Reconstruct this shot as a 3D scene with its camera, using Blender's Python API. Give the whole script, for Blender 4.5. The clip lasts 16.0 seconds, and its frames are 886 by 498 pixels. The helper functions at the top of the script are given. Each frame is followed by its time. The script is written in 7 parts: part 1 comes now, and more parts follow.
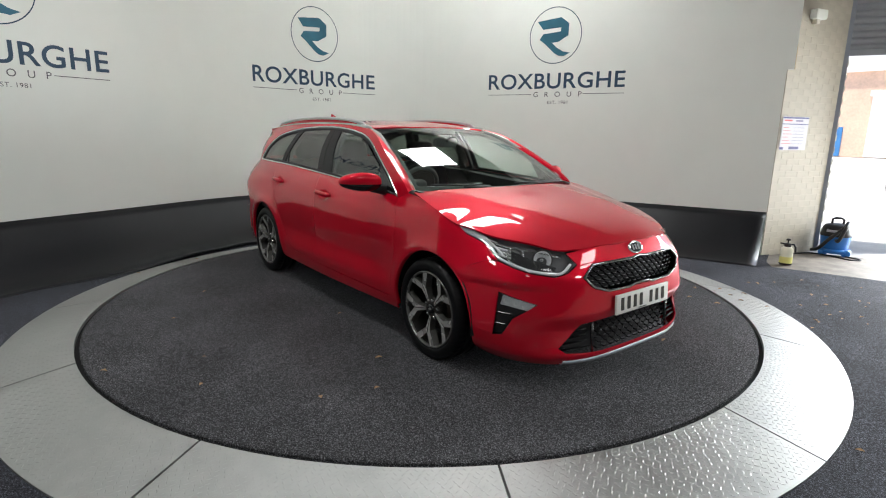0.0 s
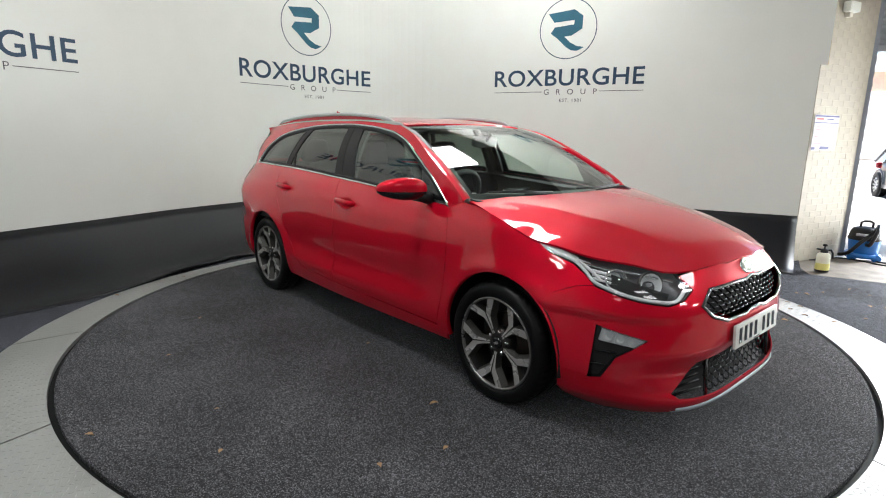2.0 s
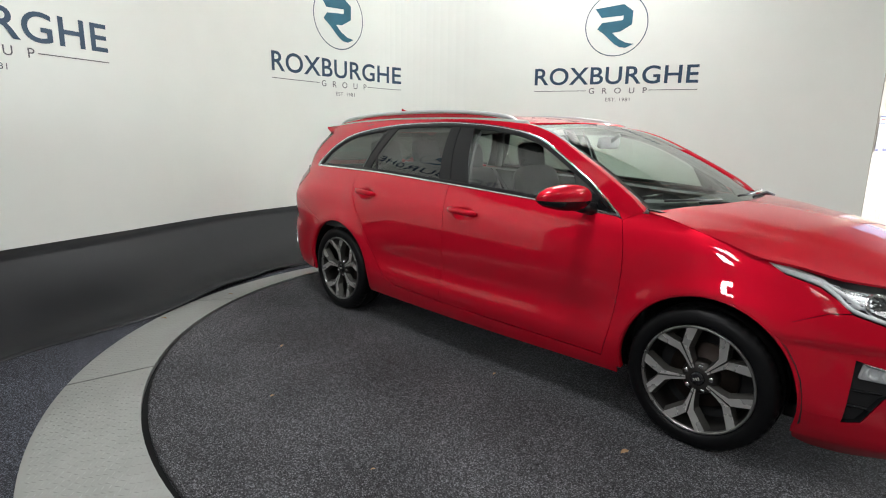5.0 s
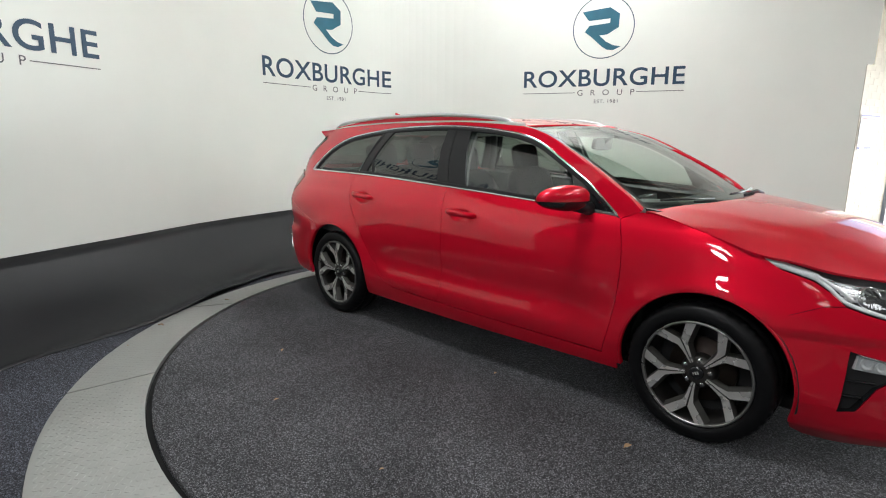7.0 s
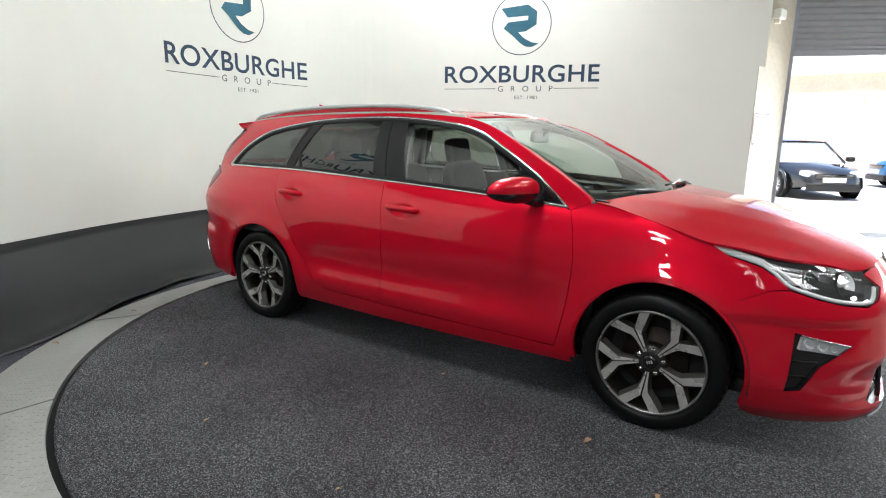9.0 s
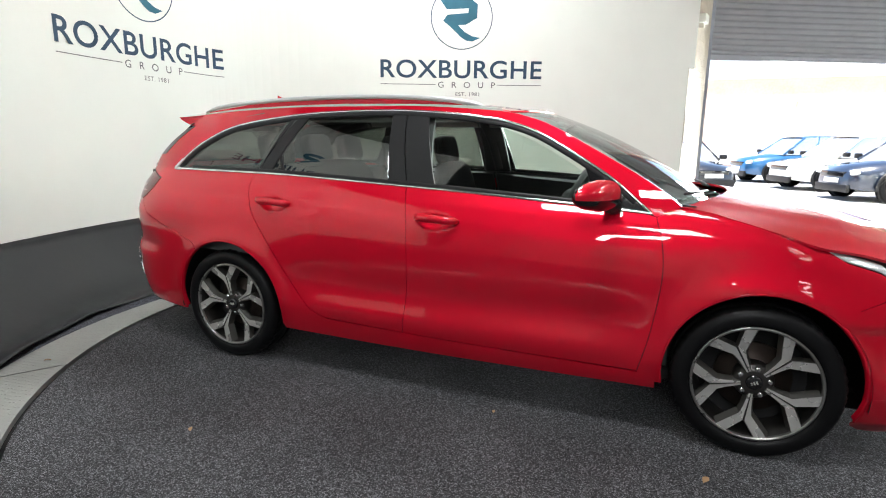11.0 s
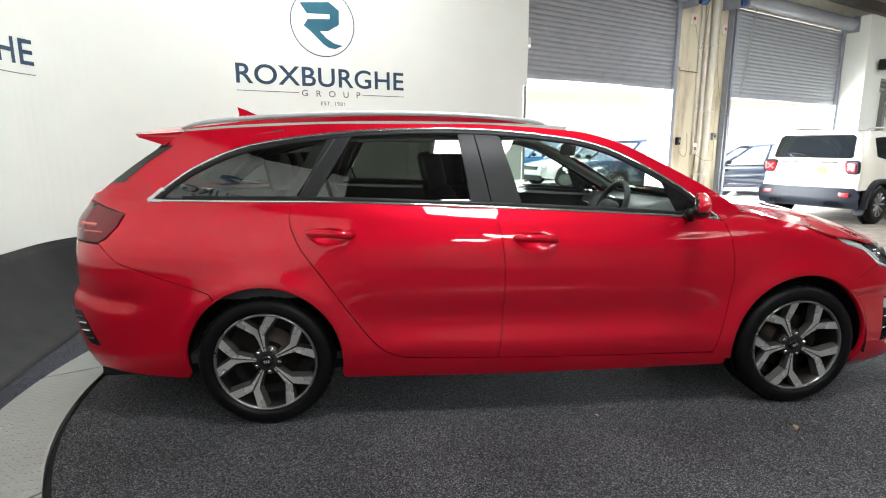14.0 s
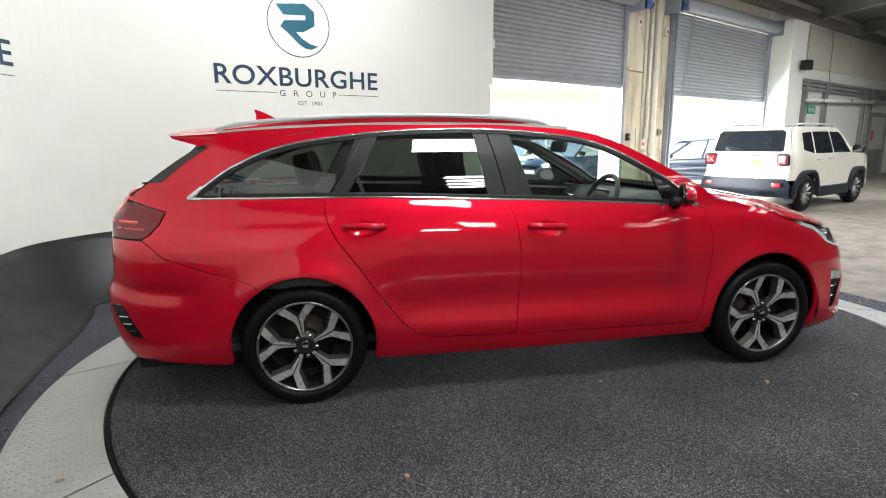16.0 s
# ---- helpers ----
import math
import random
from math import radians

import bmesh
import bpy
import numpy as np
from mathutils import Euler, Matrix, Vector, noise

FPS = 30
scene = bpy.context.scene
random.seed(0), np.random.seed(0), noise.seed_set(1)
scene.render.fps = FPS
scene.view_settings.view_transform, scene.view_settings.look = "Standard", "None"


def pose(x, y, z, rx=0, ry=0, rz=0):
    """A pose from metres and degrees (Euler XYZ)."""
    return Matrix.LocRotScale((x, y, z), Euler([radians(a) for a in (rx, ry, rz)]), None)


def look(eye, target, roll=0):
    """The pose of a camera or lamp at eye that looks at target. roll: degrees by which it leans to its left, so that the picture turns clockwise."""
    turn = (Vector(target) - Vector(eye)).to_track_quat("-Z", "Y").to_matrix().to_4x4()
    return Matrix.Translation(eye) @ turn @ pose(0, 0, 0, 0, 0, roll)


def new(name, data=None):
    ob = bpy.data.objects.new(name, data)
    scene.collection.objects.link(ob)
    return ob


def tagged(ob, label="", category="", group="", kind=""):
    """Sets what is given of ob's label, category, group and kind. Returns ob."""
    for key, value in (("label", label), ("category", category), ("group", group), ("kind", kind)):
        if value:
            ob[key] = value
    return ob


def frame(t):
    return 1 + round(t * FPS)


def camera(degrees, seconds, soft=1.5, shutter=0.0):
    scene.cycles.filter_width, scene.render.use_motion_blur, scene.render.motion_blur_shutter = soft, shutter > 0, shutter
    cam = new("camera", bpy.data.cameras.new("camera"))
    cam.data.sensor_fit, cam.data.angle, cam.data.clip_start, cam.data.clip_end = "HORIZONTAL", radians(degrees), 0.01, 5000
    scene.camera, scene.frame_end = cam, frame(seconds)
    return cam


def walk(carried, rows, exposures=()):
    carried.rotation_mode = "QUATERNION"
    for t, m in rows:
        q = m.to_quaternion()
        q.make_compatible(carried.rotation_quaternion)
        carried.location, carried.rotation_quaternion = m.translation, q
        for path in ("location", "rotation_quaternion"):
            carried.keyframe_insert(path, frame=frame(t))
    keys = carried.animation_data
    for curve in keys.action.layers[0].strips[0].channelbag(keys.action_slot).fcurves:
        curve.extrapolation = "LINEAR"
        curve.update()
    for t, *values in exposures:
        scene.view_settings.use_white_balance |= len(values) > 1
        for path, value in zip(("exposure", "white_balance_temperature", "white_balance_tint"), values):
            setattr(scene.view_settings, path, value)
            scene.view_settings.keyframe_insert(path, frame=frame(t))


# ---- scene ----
cam = camera(77.9, 16.0, soft=1.1)
PATH = [
    (0, (3.888, -2.787, 1.391), (2.353, -1.576, 0.967), 1.0),
    (0.5, (3.672, -2.71, 1.383), (2.15, -1.486, 0.953), 0.9),
    (1, (3.46, -2.722, 1.369), (1.947, -1.484, 0.947), 1.0),
    (1.5, (3.288, -2.775, 1.367), (1.794, -1.513, 0.948), 1.0),
    (2, (3.097, -2.797, 1.349), (1.632, -1.499, 0.936), 0.9),
    (2.5, (2.836, -2.834, 1.356), (1.391, -1.516, 0.939), 1.0),
    (3, (2.655, -2.965, 1.352), (1.217, -1.637, 0.942), 1.0),
    (3.5, (2.485, -3.113, 1.339), (1.066, -1.762, 0.936), 1.1),
    (4, (2.291, -3.151, 1.321), (0.892, -1.782, 0.912), 0.9),
    (4.5, (2.121, -3.168, 1.324), (0.732, -1.788, 0.915), 1.0),
    (7, (2.073, -3.264, 1.324), (0.722, -1.844, 0.928), 0.4),
    (7.5, (2.105, -3.269, 1.323), (0.777, -1.827, 0.929), 0.4),
    (8, (2.125, -3.285, 1.323), (0.847, -1.798, 0.929), 0.4),
    (8.5, (2.078, -3.309, 1.318), (0.882, -1.755, 0.927), 0.5),
    (9, (1.848, -3.261, 1.284), (0.745, -1.641, 0.885), 0.6),
    (11.5, (0.663, -3.222, 1.264), (0.112, -1.339, 0.877), 0.5),
    (12, (0.381, -3.193, 1.27), (0.05, -1.257, 0.889), 0.3),
    (12.5, (0.107, -3.081, 1.271), (-0.056, -1.125, 0.888), 0.3),
    (13, (-0.191, -3.072, 1.284), (-0.229, -1.108, 0.905), 0.1),
    (13.5, (-0.443, -3.169, 1.31), (-0.351, -1.207, 0.932), 0.2),
    (14, (-0.702, -3.367, 1.324), (-0.535, -1.409, 0.951), 0.0),
    (14.5, (-0.939, -3.499, 1.333), (-0.743, -1.544, 0.958), 0.1),
    (15, (-1.093, -3.583, 1.346), (-0.834, -1.637, 0.965), -0.1),
    (15.5, (-1.1, -3.598, 1.332), (-0.792, -1.658, 0.954), -0.4),
    (16, (-1.115, -3.593, 1.335), (-0.757, -1.663, 0.951), -0.5),
]
walk(cam, [(t, look(eye, target, roll)) for t, eye, target, roll in PATH], [(0, 0.66), (1, 0.81), (2, 0.96), (3.5, 1.14), (7, 1.19), (9, 1.31), (11.5, 1.53), (13.5, 1.5), (16, 1.42)])

# ---- light ----
world = bpy.data.worlds.new("sky")
scene.world = world
world.use_nodes = True
_n = world.node_tree.nodes
_sky = _n.new("ShaderNodeTexSky")
_sky.sky_type, _sky.sun_disc = "NISHITA", False
_sky.sun_elevation, _sky.sun_rotation = radians(76), radians(199)
_n["Background"].inputs["Strength"].default_value = 0.15
world.node_tree.links.new(_sky.outputs[0], _n["Background"].inputs["Color"])
sun = new("sun", bpy.data.lights.new("sun", "SUN"))
sun.data.energy, sun.data.angle, sun.data.color = 5.0, radians(3), (1.0, 0.96, 0.9)
sun.matrix_world = look((1.6, 1.0, 30), (4, 8, 0))


def area(name, place, target, sx, sy, watts, colour=(1, 1, 1)):
    """A rectangular lamp for a roof light, a tube or the sky in a doorway."""
    lamp = bpy.data.lights.new(name, "AREA")
    lamp.shape, lamp.size, lamp.size_y, lamp.energy, lamp.color = "RECTANGLE", sx, sy, watts, colour
    ob = new(name, lamp)
    ob.matrix_world = look(place, target)
    return ob

# ---- materials ----
def mat(name, colour, rough=0.5, metal=0.0, vary=0.0, scale=8.0, bump=0.0, bscale=60.0, coat=0.0, spec=0.5, rvary=0.0, dist=0.002):
    """A principled material with colour variation at two scales and a fine relief."""
    m = bpy.data.materials.new(name)
    m.use_nodes = True
    nt = m.node_tree
    b = nt.nodes["Principled BSDF"]
    b.inputs["Base Color"].default_value = (*colour, 1)
    b.inputs["Roughness"].default_value = rough
    b.inputs["Metallic"].default_value = metal
    b.inputs["Coat Weight"].default_value = coat
    b.inputs["Coat Roughness"].default_value = 0.02
    b.inputs["Specular IOR Level"].default_value = spec
    tc = nt.nodes.new("ShaderNodeTexCoord")
    if vary or rvary:
        n1 = nt.nodes.new("ShaderNodeTexNoise")
        n1.inputs["Scale"].default_value, n1.inputs["Detail"].default_value = scale, 6
        n2 = nt.nodes.new("ShaderNodeTexNoise")
        n2.inputs["Scale"].default_value, n2.inputs["Detail"].default_value = scale * 0.13, 3
        nt.links.new(tc.outputs["Object"], n1.inputs["Vector"])
        nt.links.new(tc.outputs["Object"], n2.inputs["Vector"])
        add = nt.nodes.new("ShaderNodeMath")
        add.operation = "ADD"
        nt.links.new(n1.outputs["Fac"], add.inputs[0])
        nt.links.new(n2.outputs["Fac"], add.inputs[1])
        if vary:
            rng = nt.nodes.new("ShaderNodeMapRange")
            rng.inputs["From Min"].default_value, rng.inputs["From Max"].default_value = 0.6, 1.4
            rng.inputs["To Min"].default_value, rng.inputs["To Max"].default_value = 1 - vary, 1 + vary
            nt.links.new(add.outputs[0], rng.inputs["Value"])
            mix = nt.nodes.new("ShaderNodeVectorMath")
            mix.operation = "SCALE"
            mix.inputs[0].default_value = colour
            nt.links.new(rng.outputs[0], mix.inputs["Scale"])
            nt.links.new(mix.outputs[0], b.inputs["Base Color"])
        if rvary:
            r2 = nt.nodes.new("ShaderNodeMapRange")
            r2.inputs["From Min"].default_value, r2.inputs["From Max"].default_value = 0.6, 1.4
            r2.inputs["To Min"].default_value, r2.inputs["To Max"].default_value = max(0, rough - rvary), rough + rvary
            nt.links.new(add.outputs[0], r2.inputs["Value"])
            nt.links.new(r2.outputs[0], b.inputs["Roughness"])
    if bump:
        n3 = nt.nodes.new("ShaderNodeTexNoise")
        n3.inputs["Scale"].default_value, n3.inputs["Detail"].default_value = bscale, 5
        nt.links.new(tc.outputs["Object"], n3.inputs["Vector"])
        bp = nt.nodes.new("ShaderNodeBump")
        bp.inputs["Strength"].default_value, bp.inputs["Distance"].default_value = bump, dist
        nt.links.new(n3.outputs["Fac"], bp.inputs["Height"])
        nt.links.new(bp.outputs[0], b.inputs["Normal"])
    return m


def carpet_mat(name, base, fleck, amount):
    """Needle-felt carpet: a dark ground with fine pale and blue flecks and worn, dusty patches."""
    m = mat(name, base, 0.93, bump=1.0, bscale=380, spec=0.15, dist=0.005)
    nt = m.node_tree
    b = nt.nodes["Principled BSDF"]
    tc = nt.nodes.new("ShaderNodeTexCoord")
    fine = nt.nodes.new("ShaderNodeTexVoronoi")
    fine.inputs["Scale"].default_value = 270
    grain = nt.nodes.new("ShaderNodeSeparateColor")
    nt.links.new(fine.outputs["Color"], grain.inputs["Color"])
    wide = nt.nodes.new("ShaderNodeTexNoise")
    wide.inputs["Scale"].default_value, wide.inputs["Detail"].default_value = 1.6, 5
    for n in (fine, wide):
        nt.links.new(tc.outputs["Object"], n.inputs["Vector"])
    ramp = nt.nodes.new("ShaderNodeValToRGB")
    e = ramp.color_ramp.elements
    e[0].position, e[0].color = 0.0, (*[c * 0.2 for c in base], 1)
    e[1].position, e[1].color = 1.0, (*fleck, 1)
    mid = ramp.color_ramp.elements.new(0.72)
    mid.color = (*base, 1)
    nt.links.new(grain.outputs[0], ramp.inputs["Fac"])
    rng = nt.nodes.new("ShaderNodeMapRange")
    rng.inputs["From Min"].default_value, rng.inputs["From Max"].default_value = 0.3, 0.7
    rng.inputs["To Min"].default_value, rng.inputs["To Max"].default_value = 1 - amount, 1 + amount
    nt.links.new(wide.outputs["Fac"], rng.inputs["Value"])
    sc = nt.nodes.new("ShaderNodeVectorMath")
    sc.operation = "SCALE"
    nt.links.new(ramp.outputs["Color"], sc.inputs[0])
    nt.links.new(rng.outputs[0], sc.inputs["Scale"])
    nt.links.new(sc.outputs[0], b.inputs["Base Color"])
    return m


def glass_mat(name, colour, rough=0.0):
    """Thin coloured glazing: see-through by tint, mirror-like at its surface."""
    m = bpy.data.materials.new(name)
    m.use_nodes = True
    nt = m.node_tree
    out = nt.nodes["Material Output"]
    nt.nodes.remove(nt.nodes["Principled BSDF"])
    tr = nt.nodes.new("ShaderNodeBsdfTransparent")
    tr.inputs["Color"].default_value = (*colour, 1)
    gl = nt.nodes.new("ShaderNodeBsdfGlossy")
    gl.inputs["Roughness"].default_value = rough
    lw = nt.nodes.new("ShaderNodeLayerWeight")
    lw.inputs["Blend"].default_value = 0.5
    pw = nt.nodes.new("ShaderNodeMath")
    pw.operation, pw.inputs[1].default_value = "POWER", 4.0
    fr = nt.nodes.new("ShaderNodeMath")
    fr.operation, fr.inputs[1].default_value, fr.inputs[2].default_value = "MULTIPLY_ADD", 0.88, 0.115
    nt.links.new(lw.outputs["Facing"], pw.inputs[0])
    nt.links.new(pw.outputs[0], fr.inputs[0])
    mx = nt.nodes.new("ShaderNodeMixShader")
    nt.links.new(fr.outputs[0], mx.inputs["Fac"])
    nt.links.new(tr.outputs[0], mx.inputs[1])
    nt.links.new(gl.outputs[0], mx.inputs[2])
    nt.links.new(mx.outputs[0], out.inputs["Surface"])
    return m


WALL_WHITE = mat("backdrop_paint", (0.775, 0.80, 0.742), 0.55, vary=0.025, scale=3, bump=0.05, bscale=25)
COVE_BLACK = mat("black_vinyl", (0.0060, 0.0062, 0.0080), 0.40, spec=0.28, vary=0.25, scale=5, bump=0.25, bscale=9, rvary=0.12, dist=0.006)
CARPET = carpet_mat("turntable_carpet", (0.063, 0.0632, 0.0675), (0.235, 0.236, 0.252), 0.22)
CARPET_OUT = carpet_mat("floor_carpet", (0.050, 0.052, 0.062), (0.175, 0.185, 0.225), 0.3)
PLATE = mat("galvanised_plate", (0.41, 0.415, 0.40), 0.46, 0.85, vary=0.15, scale=10, rvary=0.12, bump=0.1, bscale=120)
RUBBER = mat("black_rubber", (0.006, 0.006, 0.0065), 0.7, spec=0.2, vary=0.2, scale=20)
LOGO_NAVY = mat("logo_navy", (0.018, 0.055, 0.10), 0.5, vary=0.08, scale=5)
LOGO_TEAL = mat("logo_teal", (0.02, 0.13, 0.19), 0.5, vary=0.3, scale=4)
LOGO_GREY = mat("logo_grey", (0.10, 0.10, 0.105), 0.5)
PIER_PAINT = mat("painted_brick", (0.46, 0.425, 0.35), 0.7, vary=0.10, scale=5, bump=0.35, bscale=30)
def stained_mat(name, base, stain, low, high):
    """Old paint with broad brown runs and bare grey patches."""
    m = mat(name, base, 0.75, bump=0.5, bscale=22, dist=0.004)
    nt = m.node_tree
    b = nt.nodes["Principled BSDF"]
    tc = nt.nodes.new("ShaderNodeTexCoord")
    mp = nt.nodes.new("ShaderNodeMapping")
    mp.inputs["Scale"].default_value = (2.6, 2.6, 0.55)
    n1 = nt.nodes.new("ShaderNodeTexNoise")
    n1.inputs["Scale"].default_value, n1.inputs["Detail"].default_value, n1.inputs["Roughness"].default_value = 1.3, 8, 0.65
    ramp = nt.nodes.new("ShaderNodeValToRGB")
    e = ramp.color_ramp.elements
    e[0].position, e[0].color = low, (*base, 1)
    e[1].position, e[1].color = high, (*stain, 1)
    nt.links.new(tc.outputs["Object"], mp.inputs["Vector"])
    nt.links.new(mp.outputs[0], n1.inputs["Vector"])
    nt.links.new(n1.outputs["Fac"], ramp.inputs["Fac"])
    nt.links.new(ramp.outputs["Color"], b.inputs["Base Color"])
    return m


STAINED = stained_mat("stained_masonry", (0.72, 0.66, 0.50), (0.36, 0.28, 0.17), 0.46, 0.74)
CONCRETE = stained_mat("worn_concrete", (0.21, 0.18, 0.15), (0.09, 0.075, 0.06), 0.40, 0.72)
WALL_CREAM = mat("cream_plaster", (0.70, 0.66, 0.56), 0.7, vary=0.12, scale=4, bump=0.2, bscale=20)
SHUTTER = mat("shutter_steel", (0.36, 0.38, 0.41), 0.45, 0.3, vary=0.12, scale=6, rvary=0.1)
STEEL_GREY = mat("painted_steel", (0.30, 0.33, 0.38), 0.5, 0.2, vary=0.15, scale=8)
# for the unseen closing walls, dark so that the car reflects little light
WALL_DULL = mat("dull_grey_wall", (0.26, 0.26, 0.245), 0.8, vary=0.12, scale=2)
CEIL = mat("roof_sheet", (0.16, 0.16, 0.155), 0.7, vary=0.1, scale=2)

# ---- helpers for meshes ----
def mesh_of(name, verts, faces, material=None, smooth=True):
    me = bpy.data.meshes.new(name)
    me.from_pydata([tuple(v) for v in verts], [], faces)
    me.update()
    if material:
        me.materials.append(material)
    if smooth:
        me.polygons.foreach_set("use_smooth", [True] * len(me.polygons))
    return me


def part(name, bm, material, parent=None, label="", smooth=True):
    """One bmesh as one mesh object, under a thing or a part."""
    me = bpy.data.meshes.new(name)
    bm.normal_update()
    bm.to_mesh(me)
    bm.free()
    me.materials.append(material)
    if smooth:
        me.polygons.foreach_set("use_smooth", [True] * len(me.polygons))
    ob = new(name, me)
    if parent:
        ob.parent = parent
    if label:
        ob["label"] = label
    return ob


def piece(name, verts, faces, material, parent=None, label="", smooth=True):
    ob = new(name, mesh_of(name, verts, faces, material, smooth))
    if parent:
        ob.parent = parent
    if label:
        ob["label"] = label
    return ob


def thing(name, label, category, group="", m=None):
    ob = new(name)
    ob.empty_display_size = 0.1
    if m is not None:
        ob.matrix_world = m
    return tagged(ob, label, category, group)


def bm_box(x0, x1, y0, y1, z0, z1, bevel=0.0, segs=2, bm=None):
    b = bmesh.new()
    v = [b.verts.new((x, y, z)) for x in (x0, x1) for y in (y0, y1) for z in (z0, z1)]
    for f in ((0, 1, 3, 2), (4, 6, 7, 5), (0, 4, 5, 1), (2, 3, 7, 6), (0, 2, 6, 4), (1, 5, 7, 3)):
        b.faces.new([v[i] for i in f])
    if bevel:
        bmesh.ops.bevel(b, geom=b.edges[:], offset=bevel, segments=segs, affect="EDGES", profile=0.6)
    if bm is None:
        return b
    tmp = bpy.data.meshes.new("tmp")
    b.to_mesh(tmp)
    b.free()
    bm.from_mesh(tmp)
    bpy.data.meshes.remove(tmp)
    return bm


def bm_move(bm, m):
    bmesh.ops.transform(bm, matrix=m, verts=bm.verts[:])
    return bm


def bm_tube(points, radius, sides=8, closed=False, cap=True, bm=None):
    """A round bar along a line of points; radius: one number, or one for each point."""
    bm = bm or bmesh.new()
    P = [Vector(p) for p in points]
    n = len(P)
    rad = radius if isinstance(radius, (list, tuple)) else [radius] * n
    rings, last = [], None
    for i in range(n):
        a, b = (P[(i - 1) % n], P[(i + 1) % n]) if closed else (P[max(i - 1, 0)], P[min(i + 1, n - 1)])
        d = (b - a).normalized()
        ref = last if last is not None else (Vector((0, 0, 1)) if abs(d.z) < 0.9 else Vector((1, 0, 0)))
        s = (ref - d * ref.dot(d)).normalized()
        last = s
        t = d.cross(s)
        rings.append([bm.verts.new(P[i] + (s * math.cos(k * math.tau / sides) + t * math.sin(k * math.tau / sides)) * rad[i]) for k in range(sides)])
    for i in range(n if closed else n - 1):
        a, b = rings[i], rings[(i + 1) % n]
        for k in range(sides):
            bm.faces.new((a[k], a[(k + 1) % sides], b[(k + 1) % sides], b[k]))
    if cap and not closed:
        bm.faces.new(rings[0][::-1])
        bm.faces.new(rings[-1])
    return bm


def bm_lathe(profile, segs=48, axis="y", bm=None, close=False):
    """Spins (radius, offset) pairs round an axis."""
    bm = bm or bmesh.new()
    rings = []
    for r, h in profile:
        ring = []
        for k in range(segs):
            a = k * math.tau / segs
            c, s = r * math.cos(a), r * math.sin(a)
            ring.append(bm.verts.new((c, h, s) if axis == "y" else (c, s, h)))
        rings.append(ring)
    pairs = list(zip(rings, rings[1:])) + ([(rings[-1], rings[0])] if close else [])
    for a, b in pairs:
        for k in range(segs):
            bm.faces.new((a[k], b[k], b[(k + 1) % segs], a[(k + 1) % segs]))
    return bm


def spline(pts, n):
    """Catmull-Rom through the points, n steps a span."""
    P = [np.array(p, float) for p in pts]
    P = [2 * P[0] - P[1], *P, 2 * P[-1] - P[-2]]
    out = []
    for i in range(1, len(P) - 2):
        for k in range(n):
            t = k / n
            a, b, c, d = P[i - 1:i + 3]
            out.append(0.5 * (2 * b + (c - a) * t + (2 * a - 5 * b + 4 * c - d) * t * t + (3 * b - a - 3 * c + d) * t ** 3))
    out.append(P[-2])
    return out

# ---- the room ----
TX, TY = 0.15, -0.02          # middle of the turntable
R_IN, R_OUT = 2.56, 3.09
FLOOR = -0.07                 # the carpet round the turntable, which stands proud of it
WALL_PLAN = spline([(-1.74, -4.85), (-2.1, -4.2), (-2.68, -2.95), (-3.12, -1.83), (-3.48, -0.95), (-3.70, -0.09), (-3.79, 0.55),
                    (-3.83, 1.2), (-3.80, 1.86), (-3.38, 2.48), (-2.42, 3.01), (-1.5, 3.39), (-0.59, 3.77), (0.25, 4.125), (1.09, 4.48)], 8)
WALL_TOP, COVE_Z = 4.5, 0.465


def plan_frame(pts):
    """Along a plan line: each point with its tangent and the normal towards the room."""
    out, run = [], 0.0
    for i, p in enumerate(pts):
        d = pts[min(i + 1, len(pts) - 1)] - pts[max(i - 1, 0)]
        d = d / np.hypot(*d)
        if i:
            run += np.hypot(*(p - pts[i - 1]))
        out.append((p, d, np.array((d[1], -d[0])), run))
    return out


PLAN = plan_frame(WALL_PLAN)




HEM = spline([(-0.85, -4.55), (-1.25, -4.05), (-1.96, -2.88), (-2.12, -2.37), (-2.27, -1.85), (-2.53, -1.40), (-2.76, -0.95), (-2.93, -0.50), (-3.03, 0.10), (-3.10, 0.80), (-3.20, 1.30), (-3.26, 1.62), (-2.82, 2.00), (-2.03, 2.34), (-0.82, 2.85), (0.33, 3.35), (1.33, 3.77)], 8)


def runs(pts):
    out = [0.0]
    for a, b in zip(pts, pts[1:]):
        out.append(out[-1] + float(np.hypot(*(b - a))))
    return out


def nearest_run(pts, run, x, y):
    return run[min(range(len(pts)), key=lambda i: np.hypot(pts[i][0] - x, pts[i][1] - y))]


# the hem is walked at the wall's pace between pairs of places that face each other
HEM_RUN, WALL_RUN = runs(HEM), [q[3] for q in PLAN]
FACING = [((-1.96, -2.88), (-2.68, -2.95)), ((-2.70, -1.08), (-3.42, -1.10)), ((-3.07, 0.55), (-3.79, 0.55)), ((-3.26, 1.62), (-3.72, 2.05)), ((-0.82, 2.85), (-1.05, 3.58))]
_ha = [0.0] + [nearest_run(HEM, HEM_RUN, *h) for h, w in FACING] + [HEM_RUN[-1]]
_wa = [0.0] + [nearest_run([q[0] for q in PLAN], WALL_RUN, *w) for h, w in FACING] + [WALL_RUN[-1]]


def hem_at(s):
    """The point of the cove's hem that faces the wall's point at run s."""
    h = np.interp(s, _wa, _ha)
    return np.array([np.interp(h, HEM_RUN, [q[i] for q in HEM]) for i in (0, 1)])


